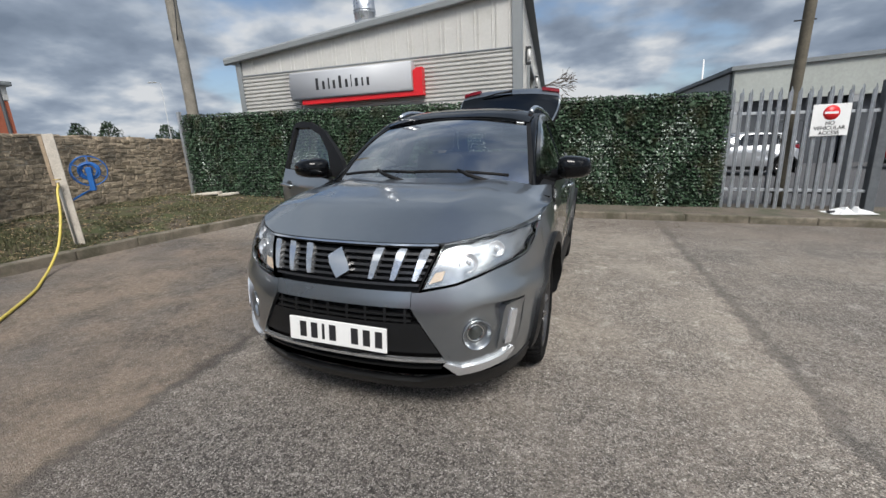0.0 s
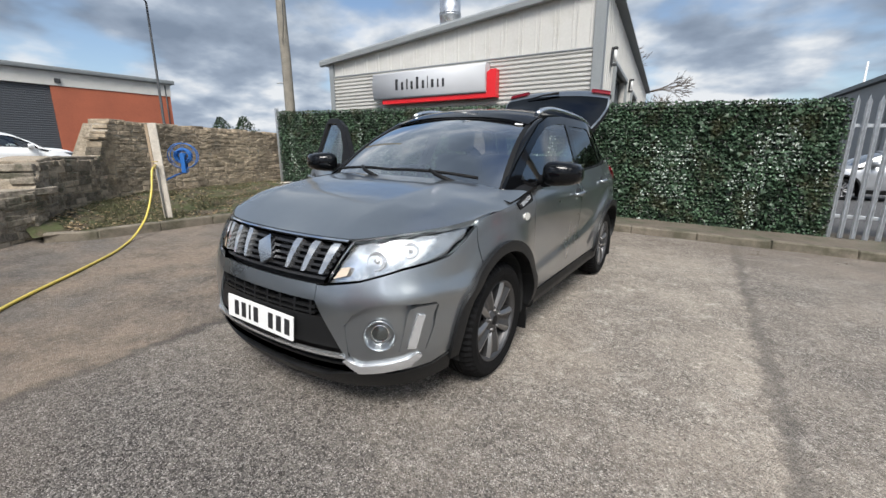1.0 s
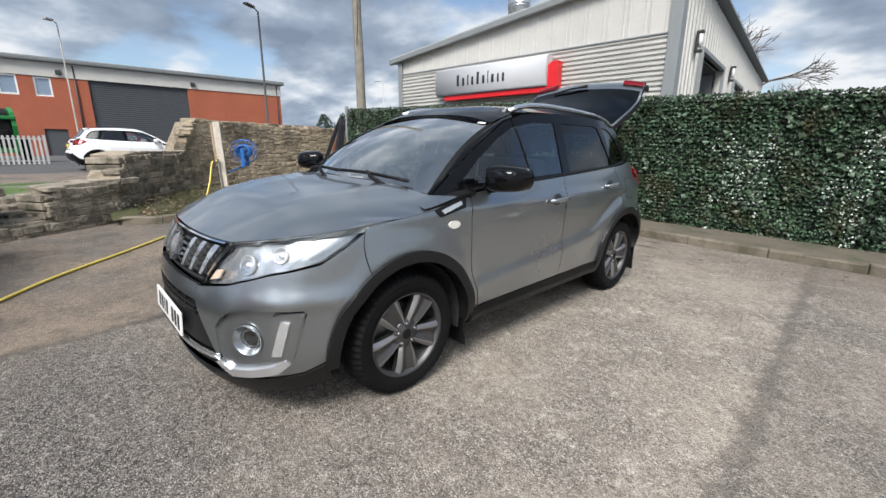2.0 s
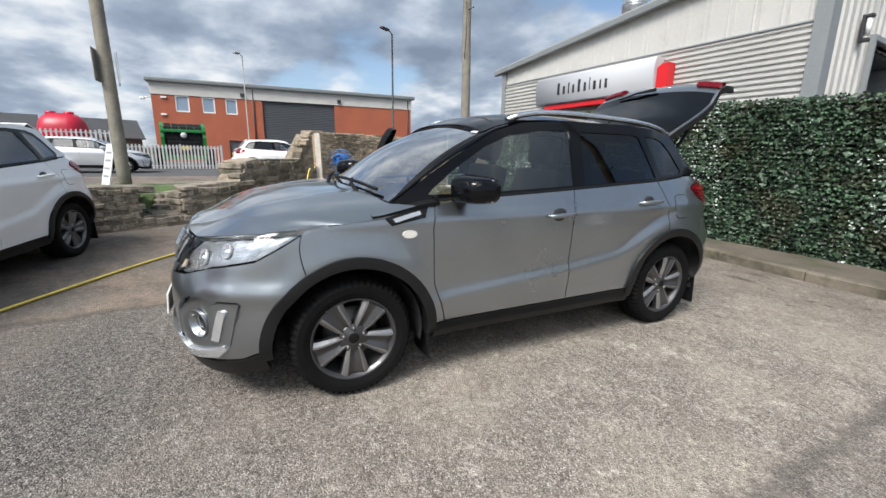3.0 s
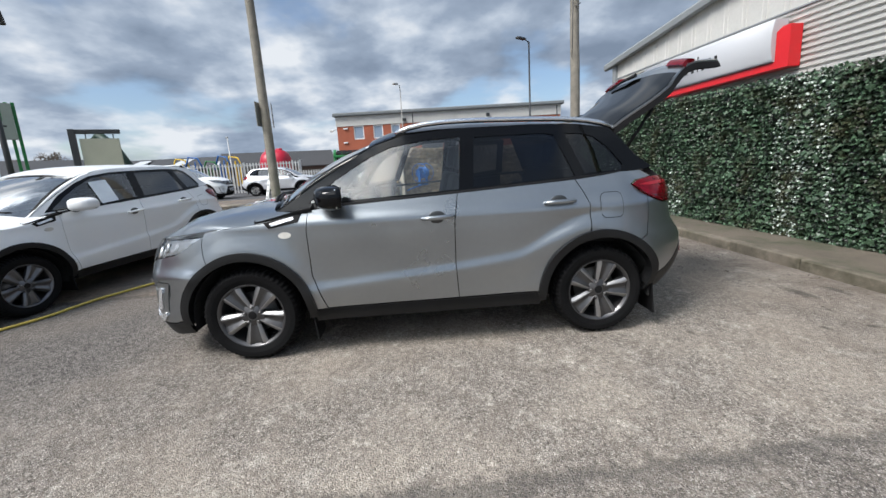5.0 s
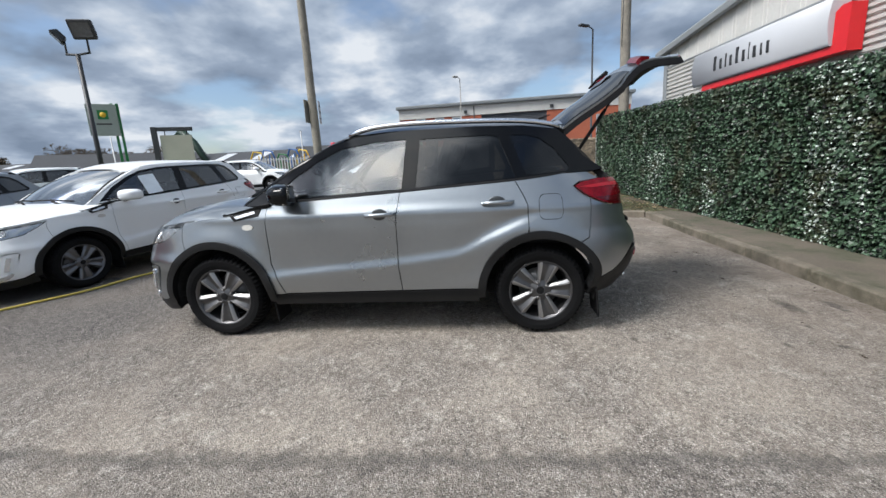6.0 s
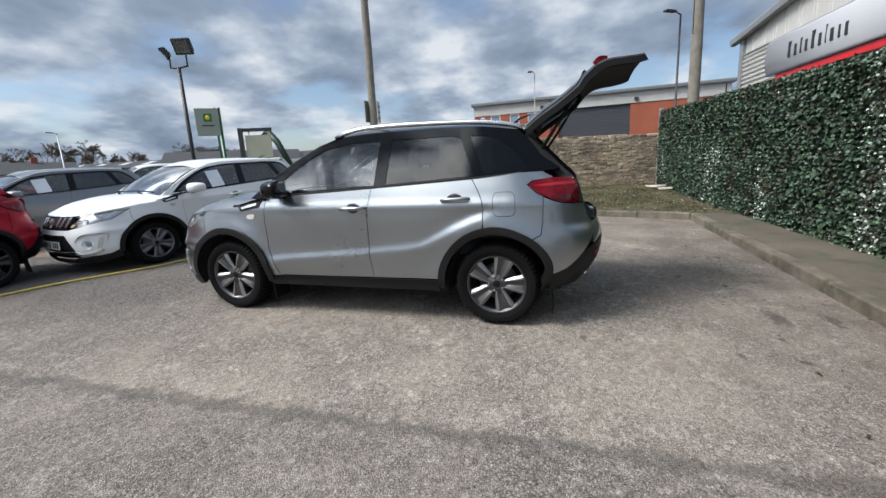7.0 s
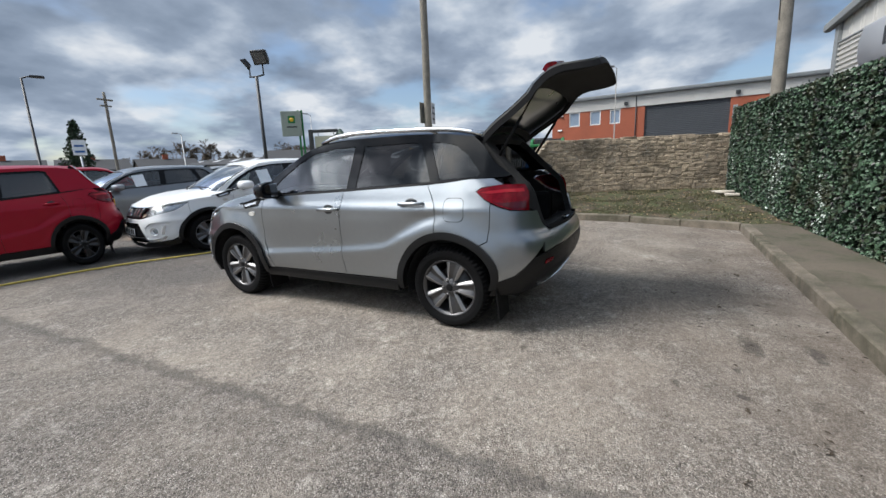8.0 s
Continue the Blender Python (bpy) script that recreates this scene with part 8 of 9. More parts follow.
bm = bmesh.new(); tube(bm, [frame_m @ Vector((-0.12, 0, -0.25)), Vector((-6.03, 4.42, 0.92)), Vector((-5.97, 4.24, 0.86))], 0.014, 8); part("stay", bm, M_BLUE, reel)
bm = bmesh.new()
pts = []
for i in range(234):
    a = 2 * math.pi * i / 18
    r = 0.088 + 0.014 * (i // 78)
    pts.append(axis @ Vector((r * math.cos(a), r * math.sin(a), -0.10 + 0.20 * abs((i / 78) % 2 - 1))))
tube(bm, pts, 0.012, 6)
part("coiled_hose", bm, M_BLUE, reel)

# loose slabs at the hedge end and scattered litter
slab_m = material("pale_slab", (0.55, 0.50, 0.43), 0.85, vary=0.15, bump=0.2)
for x, y, yaw, w in ((-8.25, 8.62, 12, 0.42), (-7.6, 8.72, -8, 0.22)):
    bm = bmesh.new(); box(bm, -w, w, -0.13, 0.13, 0, 0.055, 0.012, pose(x, y, gz(x) + 0.19, 2, -3, yaw))
    solid("stone_slab", bm, slab_m, "pale loose stone slab lying on the verge", "slab")
bag = thing("litter_sheet", "crumpled white plastic sheet against the fence foot", "litter")
bm = bmesh.new()
g = []
for i in range(13):
    for j in range(8):
        u, v = i / 12 - 0.5, j / 7 - 0.5
        r = max(0, 1 - (2 * abs(u)) ** 2) * max(0, 1 - (2 * abs(v)) ** 2)
        g.append(bm.verts.new((4.88 + 0.62 * u + 0.05 * noise.noise((u * 6, v * 6, 1)), 8.50 + 0.40 * v, gz(4.9) + 0.10 + 0.13 * r * (0.5 + noise.noise((u * 7, v * 5, 9))) + 0.012)))
for i in range(12):
    for j in range(7):
        bm.faces.new((g[i * 8 + j], g[(i + 1) * 8 + j], g[(i + 1) * 8 + j + 1], g[i * 8 + j + 1]))
r = bmesh.ops.extrude_face_region(bm, geom=bm.faces[:])
for v in [q for q in r["geom"] if isinstance(q, bmesh.types.BMVert)]:
    v.co.z -= 0.006
bmesh.ops.recalc_face_normals(bm, faces=bm.faces[:])
part("sheet", bm, M_WHITE_PAINT, bag)
bm = bmesh.new(); box(bm, 4.58, 4.70, 8.40, 8.52, gz(4.6) + 0.105, gz(4.6) + 0.135, 0.008); part("black_fold", bm, M_INK, bag)


# grass tufts, litter and pebbles on the verge
def scatter_verge():
    rng = np.random.default_rng(8)
    vs, fs = [], []
    for _ in range(30000):
        y = rng.uniform(2.9, 8.7)
        x0, x1 = verge_edge(y) - 0.05, wall_x(y) + 0.05
        f = rng.random()
        x = x0 + (x1 - x0) * f
        if noise.noise((x * 1.1, y * 1.1, 2.0)) < -0.08:
            continue
        z = gz(x) + 0.085 + 0.12 * smoothstep(0, 1, f) + 0.045 * noise.noise((x * 1.7, y * 1.7, 0))
        a = rng.uniform(0, 2 * math.pi)
        h = rng.uniform(0.015, 0.07)
        w = 0.004
        dx, dy = math.cos(a), math.sin(a)
        k = len(vs)
        vs += [(x - dy * w, y + dx * w, z), (x + dy * w, y - dx * w, z), (x + dx * h * 0.5, y + dy * h * 0.5, z + h)]
        fs.append((k, k + 1, k + 2))
    me = bpy.data.meshes.new("grass")
    me.from_pydata(vs, [], fs)
    solid("grass", me, material("short_grass", (0.078, 0.080, 0.034), 0.8, vary=0.3, per_island=1.0, bump=0.0), "sparse short grass on the verge", "grass", "stuff")
    vs, fs = [], []
    for _ in range(330):
        y = rng.uniform(2.9, 8.9)
        f = rng.random()
        x = verge_edge(y) - 0.05 + (wall_x(y) + 0.1 - verge_edge(y)) * f
        z = gz(x) + 0.095 + 0.12 * smoothstep(0, 1, f) + 0.045 * noise.noise((x * 1.7, y * 1.7, 0))
        s = rng.uniform(0.005, 0.015)
        k = len(vs)
        vs += [(x + s * rng.uniform(.6, 1.2), y, z), (x, y + s * rng.uniform(.6, 1.2), z), (x - s, y, z), (x, y - s, z), (x, y, z + s * 0.8), (x, y, z - s)]
        fs += [(k, k + 1, k + 4), (k + 1, k + 2, k + 4), (k + 2, k + 3, k + 4), (k + 3, k, k + 4), (k + 1, k, k + 5), (k + 2, k + 1, k + 5), (k + 3, k + 2, k + 5), (k, k + 3, k + 5)]
    me = bpy.data.meshes.new("pebbles")
    me.from_pydata(vs, [], fs)
    solid("pebbles", me, material("pale_pebble", (0.34, 0.31, 0.25), 0.85, vary=0.3, per_island=1.0, bump=0.0), "pale pebbles and scraps on the verge", "pebbles", "stuff")
    # curled dead leaves over the earth
    vs, fs = [], []
    for _ in range(3200):
        y = rng.uniform(2.9, 9.0)
        f = rng.random()
        x = verge_edge(y) - 0.05 + (wall_x(y) + 0.1 - verge_edge(y)) * f
        z = gz(x) + 0.105 + 0.12 * smoothstep(0, 1, f) + 0.045 * noise.noise((x * 1.7, y * 1.7, 0))
        s, a = rng.uniform(0.012, 0.034), rng.uniform(0, 6.28)
        c, d = math.cos(a) * s, math.sin(a) * s
        k = len(vs)
        vs += [(x + c, y + d, z), (x - d * 0.6, y + c * 0.6, z + 0.012), (x - c, y - d, z + 0.004), (x + d * 0.6, y - c * 0.6, z + 0.010)]
        fs += [(k, k + 1, k + 2), (k, k + 2, k + 3)]
    me = bpy.data.meshes.new("dead_leaves")
    me.from_pydata(vs, [], fs)
    solid("dead_leaves", me, material("verge_dead_leaf", (0.19, 0.140, 0.082), 0.85, vary=0.55, per_island=1.8, bump=0.0), "curled brown dead leaves strewn over the verge", "leaf litter", "stuff")
    # dark leaf scraps along the kerb and on the yard
    vs, fs = [], []
    for _ in range(130):
        x = rng.uniform(-4.2, 3.0)
        y = 7.9 - abs(rng.normal(0, 0.55)) + (0.3 if x < -3 else 0)
        s = rng.uniform(0.008, 0.02)
        z = gz(x) + 0.003
        a = rng.uniform(0, 6.28)
        k = len(vs)
        c, d = math.cos(a) * s, math.sin(a) * s
        vs += [(x + c, y + d, z), (x - d * 0.5, y + c * 0.5, z + 0.006), (x - c, y - d, z), (x + d * 0.5, y - c * 0.5, z + 0.004)]
        fs += [(k, k + 1, k + 2), (k, k + 2, k + 3)]
    for _ in range(17):
        # matted clumps
        x0, y0 = rng.uniform(-2.5, 3.6), 7.6 - abs(rng.normal(0, 0.7))
        for _ in range(int(rng.integers(3, 9))):
            x, y = x0 + rng.normal(0, 0.022), y0 + rng.normal(0, 0.016)
            s, a, z = rng.uniform(0.008, 0.02), rng.uniform(0, 6.28), gz(x) + 0.003
            c, d = math.cos(a) * s, math.sin(a) * s
            k = len(vs)
            vs += [(x + c, y + d, z), (x - d * 0.5, y + c * 0.5, z + 0.007), (x - c, y - d, z), (x + d * 0.5, y - c * 0.5, z + 0.005)]
            fs += [(k, k + 1, k + 2), (k, k + 2, k + 3)]
    me = bpy.data.meshes.new("leaf_litter")
    me.from_pydata(vs, [], fs)
    solid("leaf_litter", me, material("dead_leaf", (0.06, 0.045, 0.03), 0.85, vary=0.3, per_island=1.0, bump=0.0), "dark leaf scraps near the kerb", "leaf litter", "stuff")


scatter_verge()


# ---- A-board, signs, floodlight ----
ab = thing("a_board", "white A-shaped pavement board near the telegraph pole", "sign", at=pose(-9.42, 0.66, 0.55, 0, 0, 110))
for s in (-1, 1):
    bm = bmesh.new(); box(bm, -0.012, 0.012, -0.28, 0.28, 0, 0.95, 0.004, pose(s * 0.22, 0, 0, 0, -s * 13, 0)); b = part("board", bm, M_WHITE_PAINT, ab)
    for k in range(4):
        bm = bmesh.new(); box(bm, s * 0.0125 - 0.001, s * 0.0125 + 0.001, -0.20, 0.20, 0.22 + 0.17 * k, 0.27 + 0.17 * k, 0, pose(s * 0.22, 0, 0, 0, -s * 13, 0)); part("lettering_bar", bm, M_CLAD_GREY, b)

fl = thing("floodlight_mast", "dark steel mast with two floodlights", "floodlight", at=pose(-6.58, -3.58, gz(-6.58)))
bm = bmesh.new(); tube(bm, [(0, 0, 0), (0, 0, 3.95)], [0.055, 0.045], 12); part("mast", bm, M_STEEL_DARK, fl)
bm = bmesh.new(); tube(bm, [(0.02, -0.24, 3.95), (0, 0, 3.93), (-0.02, 0.28, 3.97)], 0.025, 8); tube(bm, [(0.02, -0.22, 3.95), (0.02, -0.22, 4.25)], 0.02, 8); tube(bm, [(-0.02, 0.26, 3.97), (-0.02, 0.26, 4.25)], 0.02, 8); part("bracket", bm, M_STEEL_DARK, fl)
M_LAMPFACE = material("floodlight_glass", (0.10, 0.10, 0.098), 0.12, vary=0.3, bump=0.0, spec=0.6)
for y, z, sc, m in ((0.27, 4.45, 1.2, pose(0, 0, 0, 0, 28, 12)), (-0.32, 4.33, 0.85, pose(0, 0, 0, 0, 40, -50))):
    M4 = Matrix.Translation((0.02, y, z)) @ m @ Matrix.Diagonal((sc, sc, sc, 1))
    bm = bmesh.new(); vs = box(bm, -0.09, 0.09, -0.20, 0.20, -0.17, 0.17, 0.03, seg=2)
    for v in vs:
        if v.co.x < 0:
            v.co.y *= 0.75; v.co.z *= 0.75
    bmesh.ops.transform(bm, matrix=M4, verts=bm.verts[:])
    lamp = part("floodlight", bm, M_STEEL_DARK, fl)
    bm = bmesh.new(); box(bm, 0.088, 0.094, -0.15, 0.15, -0.12, 0.12, 0, M4); part("lamp_glass", bm, M_LAMPFACE, lamp)

M_GREEN = material("machine_green", (0.012, 0.16, 0.035), 0.4, vary=0.1, bump=0.0)
M_YELLOW = material("machine_yellow", (0.72, 0.47, 0.02), 0.45, vary=0.1, bump=0.0)
sg = thing("green_dealer_sign", "grey and green panel sign on two green posts", "sign", at=pose(-14.9, -9.9, gz(-14.9), 0, 0, 32))
bm = bmesh.new(); box(bm, -0.06, 0.06, -0.52, 0.50, 2.85, 4.15, 0.01); part("panel", bm, material("sign_grey_green", (0.26, 0.30, 0.26), 0.5, vary=0.05), sg)
for y in (0.36, 0.55):
    bm = bmesh.new(); box(bm, -0.10, -0.062, y - 0.05, y + 0.05, 0, 4.2, 0.005); part("post", bm, M_GREEN, sg)
bm = bmesh.new(); box(bm, 0.062, 0.068, -0.16, 0.20, 3.52, 3.90, 0.003); part("emblem_panel", bm, M_GREEN, sg, "plain green square")
bm = bmesh.new(); lathe(bm, [(0.0, 0.006), (0.11, 0.006), (0.11, 0.0)], 20, pose(0.069, 0.02, 3.71, 0, 90, 0)); part("emblem_disc", bm, M_YELLOW, sg, "plain yellow disc")
bm = bmesh.new(); box(bm, 0.062, 0.066, -0.25, 0.28, 3.30, 3.36); part("lettering_bar", bm, M_INK, sg)

hs = thing("hanging_sign", "blank cream board hung from a dark timber frame", "sign", at=pose(-9.3, -4.06, gz(-9.3), 0, 0, 20))
bm = bmesh.new(); box(bm, -0.06, 0.06, -0.06, 0.08, 0, 2.56, 0.008); part("post", bm, M_STEEL_DARK, hs)
bm = bmesh.new(); box(bm, -0.05, 0.05, -0.06, 1.02, 2.44, 2.55, 0.008); part("arm", bm, M_STEEL_DARK, hs)
for y in (0.28, 0.86):
    bm = bmesh.new(); tube(bm, [(0, y, 2.30), (0, y, 2.45)], 0.012, 6); part("hanger", bm, M_STEEL_DARK, hs)
bm = bmesh.new(); box(bm, -0.02, 0.02, 0.14, 0.98, 1.55, 2.32, 0.01); part("board", bm, material("cream_board", (0.42, 0.41, 0.33), 0.7, vary=0.08, scale=2), hs)

bs = thing("blue_sign", "small blue and white sign on a post", "sign", at=pose(-9.4, -18.7, gz(-9.4), 0, 0, 60))
bm = bmesh.new(); box(bm, -0.02, 0.02, -0.27, 0.27, 2.35, 3.1, 0.01); part("panel", bm, M_SHEET, bs)
bm = bmesh.new(); tube(bm, [(-0.03, 0, 0), (-0.03, 0, 2.3)], 0.04, 8); part("post", bm, M_GALV, bs)
for k in range(2):
    bm = bmesh.new(); box(bm, 0.021, 0.024, -0.19, 0.19, 2.48 + 0.28 * k, 2.58 + 0.28 * k); part("lettering_bar", bm, M_BLUE, bs)


# ---- machines across the street ----
def build_baler():
    b = thing("round_baler", "green round baler with black belts, parked behind railings", "farm machine", at=pose(-25.2, 2.05, 0.55, 0, 0, 2))
    out = [(0.2, 0.5), (0.35, 1.6), (0.15, 2.2), (-0.5, 2.42), (-1.3, 2.2), (-1.6, 1.4), (-1.4, 0.6), (-0.6, 0.35)]
    for y in (-1.05, 0.90):
        bm = bmesh.new()
        va = [bm.verts.new((x, y, z)) for x, z in out]
        vb = [bm.verts.new((x, y + 0.16, z)) for x, z in out]
        bm.faces.new(va); bm.faces.new(vb[::-1])
        for i in range(len(out)):
            bm.faces.new((va[i], va[(i + 1) % len(out)], vb[(i + 1) % len(out)], vb[i]))
        bmesh.ops.recalc_face_normals(bm, faces=bm.faces[:])
        part("side_plate", bm, M_GREEN, b)
    for k in range(5):
        bm = bmesh.new()
        y0 = -0.84 + k * 0.345
        pts = [(0.05, 0.6), (0.22, 1.0), (0.24, 1.55), (0.05, 2.15), (-0.5, 2.36), (-1.2, 2.2)]
        a = [bm.verts.new((x, y0, z)) for x, z in pts]
        c = [bm.verts.new((x, y0 + 0.31, z)) for x, z in pts]
        a2 = [bm.verts.new((x - 0.1, y0, z)) for x, z in pts]
        c2 = [bm.verts.new((x - 0.1, y0 + 0.31, z)) for x, z in pts]
        for i in range(5):
            bm.faces.new((a[i], a[i + 1], c[i + 1], c[i])); bm.faces.new((a2[i], c2[i], c2[i + 1], a2[i + 1]))
            bm.faces.new((a[i], a2[i], a2[i + 1], a[i + 1])); bm.faces.new((c[i], c[i + 1], c2[i + 1], c2[i]))
        part("belt", bm, M_BLACK, b)
    bm = bmesh.new()
    box(bm, -1.25, 0.02, -0.92, 0.92, 0.7, 2.2, 0.15, seg=3)
    part("body", bm, M_GREEN, b)
    bm = bmesh.new(); box(bm, 0.24, 0.34, -0.75, 0.75, 0.75, 1.42, 0.05, seg=2); part("door_panel", bm, M_BLACK, b)
    for z, h in ((1.86, 0.16), (0.45, 0.2)):
        bm = bmesh.new(); box(bm, 0.16, 0.36, -1.05, 1.06, z, z + h, 0.03); part("crossbar", bm, M_GREEN, b)
    bm = bmesh.new(); lathe(bm, [(0, 0.02), (0.15, 0.02), (0.15, 0)], 18, pose(0.365, 0, 1.72, 0, 90, 0)); part("badge_disc", bm, M_SIGNGREY, b)
    for y in (-1.25, 1.25):
        bm = bmesh.new(); lathe(bm, [(0.2, -0.18), (0.5, -0.18), (0.56, -0.1), (0.56, 0.1), (0.5, 0.18), (0.2, 0.18)], 24, pose(-0.6, y, 0.55, 90, 0, 0)); part("wheel", bm, M_TYRE, b)
    bm = bmesh.new(); box(bm, 0.30, 0.40, -0.25, 0.25, 0.95, 1.15, 0.02); part("warning_panel", bm, M_YELLOW, b)


build_baler()


M_RAIL = material("pale_galvanised", (0.55, 0.55, 0.53), 0.55, metal=0.2, vary=0.12)


def railing(name, label, x, y0, y1, h, pitch=0.145, w=0.07, curve=False):
    f = thing(name, label, "fence")
    bm = bmesh.new(); box(bm, -0.012, 0.012, -w / 2, w / 2, 0.05, h, 0.004)
    me = mesh_of(bm, "pale"); set_mats(me, M_RAIL)
    n = int((y1 - y0) / pitch)
    for i in range(n + 1):
        ob = new("pale", me); ob.parent = f
        ob.matrix_local = pose(x, y0 + i * pitch, gz(x))
    for z in (0.16, h - 0.14):
        bm = bmesh.new(); box(bm, x - 0.045, x - 0.013, y0 - 0.05, y1 + 0.05, gz(x) + z, gz(x) + z + 0.05); part("rail", bm, M_GALV, f)
    for i in range(int((y1 - y0) / 2.75) + 2):
        y = min(y0 + 2.75 * i, y1)
        bm = bmesh.new(); box(bm, x - 0.12, x - 0.046, y - 0.05, y + 0.05, gz(x) - 0.1, gz(x) + h + 0.05); part("post", bm, M_GALV, f)


railing("street_railing", "low galvanised railing along the far pavement", -21.9, -0.9, 3.6, 1.16)
railing("tall_palisade", "tall galvanised palisade along the machinery yard", -23.0, -15.0, -0.8, 1.75, 0.17)


M_TANK = material("crimson_tank", (0.42, 0.008, 0.03), 0.4, vary=0.08, bump=0.0)


def build_tank():
    t = thing("red_slurry_tanker", "rounded red tanker body with hatch, parked behind the palisade", "farm machine", at=pose(-31.0, -3.9, 0.45, 0, 0, 80))
    bm = bmesh.new()
    bmesh.ops.create_uvsphere(bm, u_segments=28, v_segments=14, radius=1.0)
    for v in bm.verts:
        v.co = Vector((math.copysign(abs(v.co.x) ** 0.6, v.co.x) * 1.15, v.co.y * 1.0, 1.95 + math.copysign(abs(v.co.z) ** 0.85, v.co.z) * 1.12))
    part("tank", bm, M_TANK, t, smooth=True)
    for x in (-0.5, 0.35):
        bm = bmesh.new(); tube(bm, [(x, 0, 2.92), (x, 0, 3.14)], 0.24, 16); part("hatch", bm, M_TANK, t)
    for x in (-0.9, 0.9):
        bm = bmesh.new(); box(bm, x - 0.08, x + 0.08, -0.7, 0.7, 0.3, 1.2, 0.02); part("cradle", bm, M_STEEL_DARK, t)
    for y in (-0.95, 0.95):
        bm = bmesh.new(); lathe(bm, [(0.2, -0.18), (0.5, -0.18), (0.55, 0), (0.5, 0.18), (0.2, 0.18)], 20, pose(0.1, y, 0.5, 90, 0, 0)); part("wheel", bm, M_TYRE, t)


build_tank()


def implement(x, y, yaw, mat, h, label):
    t = thing("farm_implement", label, "farm machine", group="implements behind the palisade", at=pose(x, y, 0.6, 0, 0, yaw))
    for k in range(4):
        bm = bmesh.new(); box(bm, -0.5 + 0.33 * k, -0.43 + 0.33 * k, -0.05, 0.05, 0.2, h * (0.62 + 0.08 * (k % 3)), 0.01); part("upright", bm, mat, t)
    bm = bmesh.new(); tube(bm, [(-0.6, 0, h * 0.55), (-0.2, 0, h * 0.9), (0.4, 0, h * 0.86), (0.7, 0, h * 0.6)], 0.06, 8); part("arm", bm, mat, t)
    bm = bmesh.new(); box(bm, -0.6, 0.65, -0.4, 0.4, 0.0, 0.35, 0.04); part("base", bm, M_STEEL_DARK, t)


for y, mat, h, lab in ((-11.0, M_YELLOW, 2.9, "yellow farm implement with folded arms"), (-10.1, M_BLUE, 3.0, "blue farm implement with folded arms"), (-8.9, M_GREEN, 2.6, "green farm implement with folded arms"), (-8.0, M_BLUE, 3.0, "blue farm implement with folded arms"), (-7.2, M_YELLOW, 2.9, "yellow farm implement with folded arms")):
    implement(-31.5, y, 90 + 10 * math.sin(y), mat, h, lab)
dg = thing("digger_arm", "dark green loader arm rising behind the parked cars", "farm machine", at=pose(-13.4, -5.6, gz(-13.4), 0, 0, 75))
bm = bmesh.new(); tube(bm, [(-0.55, 0, 0.1), (-0.5, 0, 2.55), (-0.2, 0, 2.75), (0.35, 0, 2.25), (1.0, 0, 1.2)], [0.14, 0.13, 0.15, 0.14, 0.12], 8); part("arm", bm, material("dark_green_paint", (0.012, 0.035, 0.02), 0.5, vary=0.1, bump=0), dg)
bm = bmesh.new(); box(bm, -1.0, 0.6, -0.5, 0.5, 0.0, 0.8, 0.08); part("base", bm, M_STEEL_DARK, dg)


# ---- far buildings, lamps, trees ----
M_SLATE_ROOF = material("far_roof_sheet", (0.05, 0.052, 0.056), 0.9, vary=0.15, scale=0.5, fine=6)
M_SKYLIGHT = material("roof_light", (0.52, 0.54, 0.56), 0.5, vary=0.05)
M_FARWALL = material("far_plaster", (0.36, 0.34, 0.30), 0.85, vary=0.1, scale=0.6)
M_DARKWALL = material("far_dark_wall", (0.10, 0.085, 0.07), 0.9, vary=0.15, scale=0.6)


M_WAREHOUSE = material("warehouse_cladding", (0.27, 0.28, 0.285), 0.6, vary=0.08, scale=0.8, fine=8)


def shed(x, y, L, W, eave, ridge, yaw, label, wall=None, roof=None, lights=0, name="shed"):
    """Gabled building, its ridge along local y."""
    s = thing(name, label, "building", at=pose(x, y, 0.5, 0, 0, yaw))
    bm = bmesh.new()
    a = [bm.verts.new(p) for p in ((-W / 2, 0, 0), (W / 2, 0, 0), (W / 2, 0, eave), (0, 0, ridge - 0.05), (-W / 2, 0, eave))]
    b = [bm.verts.new((v.co.x, L, v.co.z)) for v in a]
    bm.faces.new(a); bm.faces.new(b[::-1])
    for i in range(5):
        bm.faces.new((a[i], a[(i + 1) % 5], b[(i + 1) % 5], b[i]))
    bmesh.ops.recalc_face_normals(bm, faces=bm.faces[:])
    part("wall", bm, wall or M_DARKWALL, s)
    for sgn in (-1, 1):
        bm = bmesh.new()
        vs = box(bm, 0, 1, -0.3, L + 0.3, 0, 0.12)
        for v in vs:
            k = v.co.x
            v.co = Vector((sgn * k * (W / 2 + 0.3), v.co.y, ridge + (eave - ridge) * k * (W / 2 + 0.3) / (W / 2) + v.co.z))
        bmesh.ops.recalc_face_normals(bm, faces=bm.faces[:])
        r = part("roof", bm, roof or M_SLATE_ROOF, s)
        for i in range(lights if sgn > 0 else 0):
            y0 = L * (i + 0.4) / lights
            bm = bmesh.new()
            vs = box(bm, 0.15, 0.85, y0, y0 + 1.4, 0.125, 0.16)
            for v in vs:
                k = v.co.x
                v.co = Vector((k * W / 2, v.co.y, ridge + (eave - ridge) * k + v.co.z))
            part("roof_light", bm, M_SKYLIGHT, r)
    return s


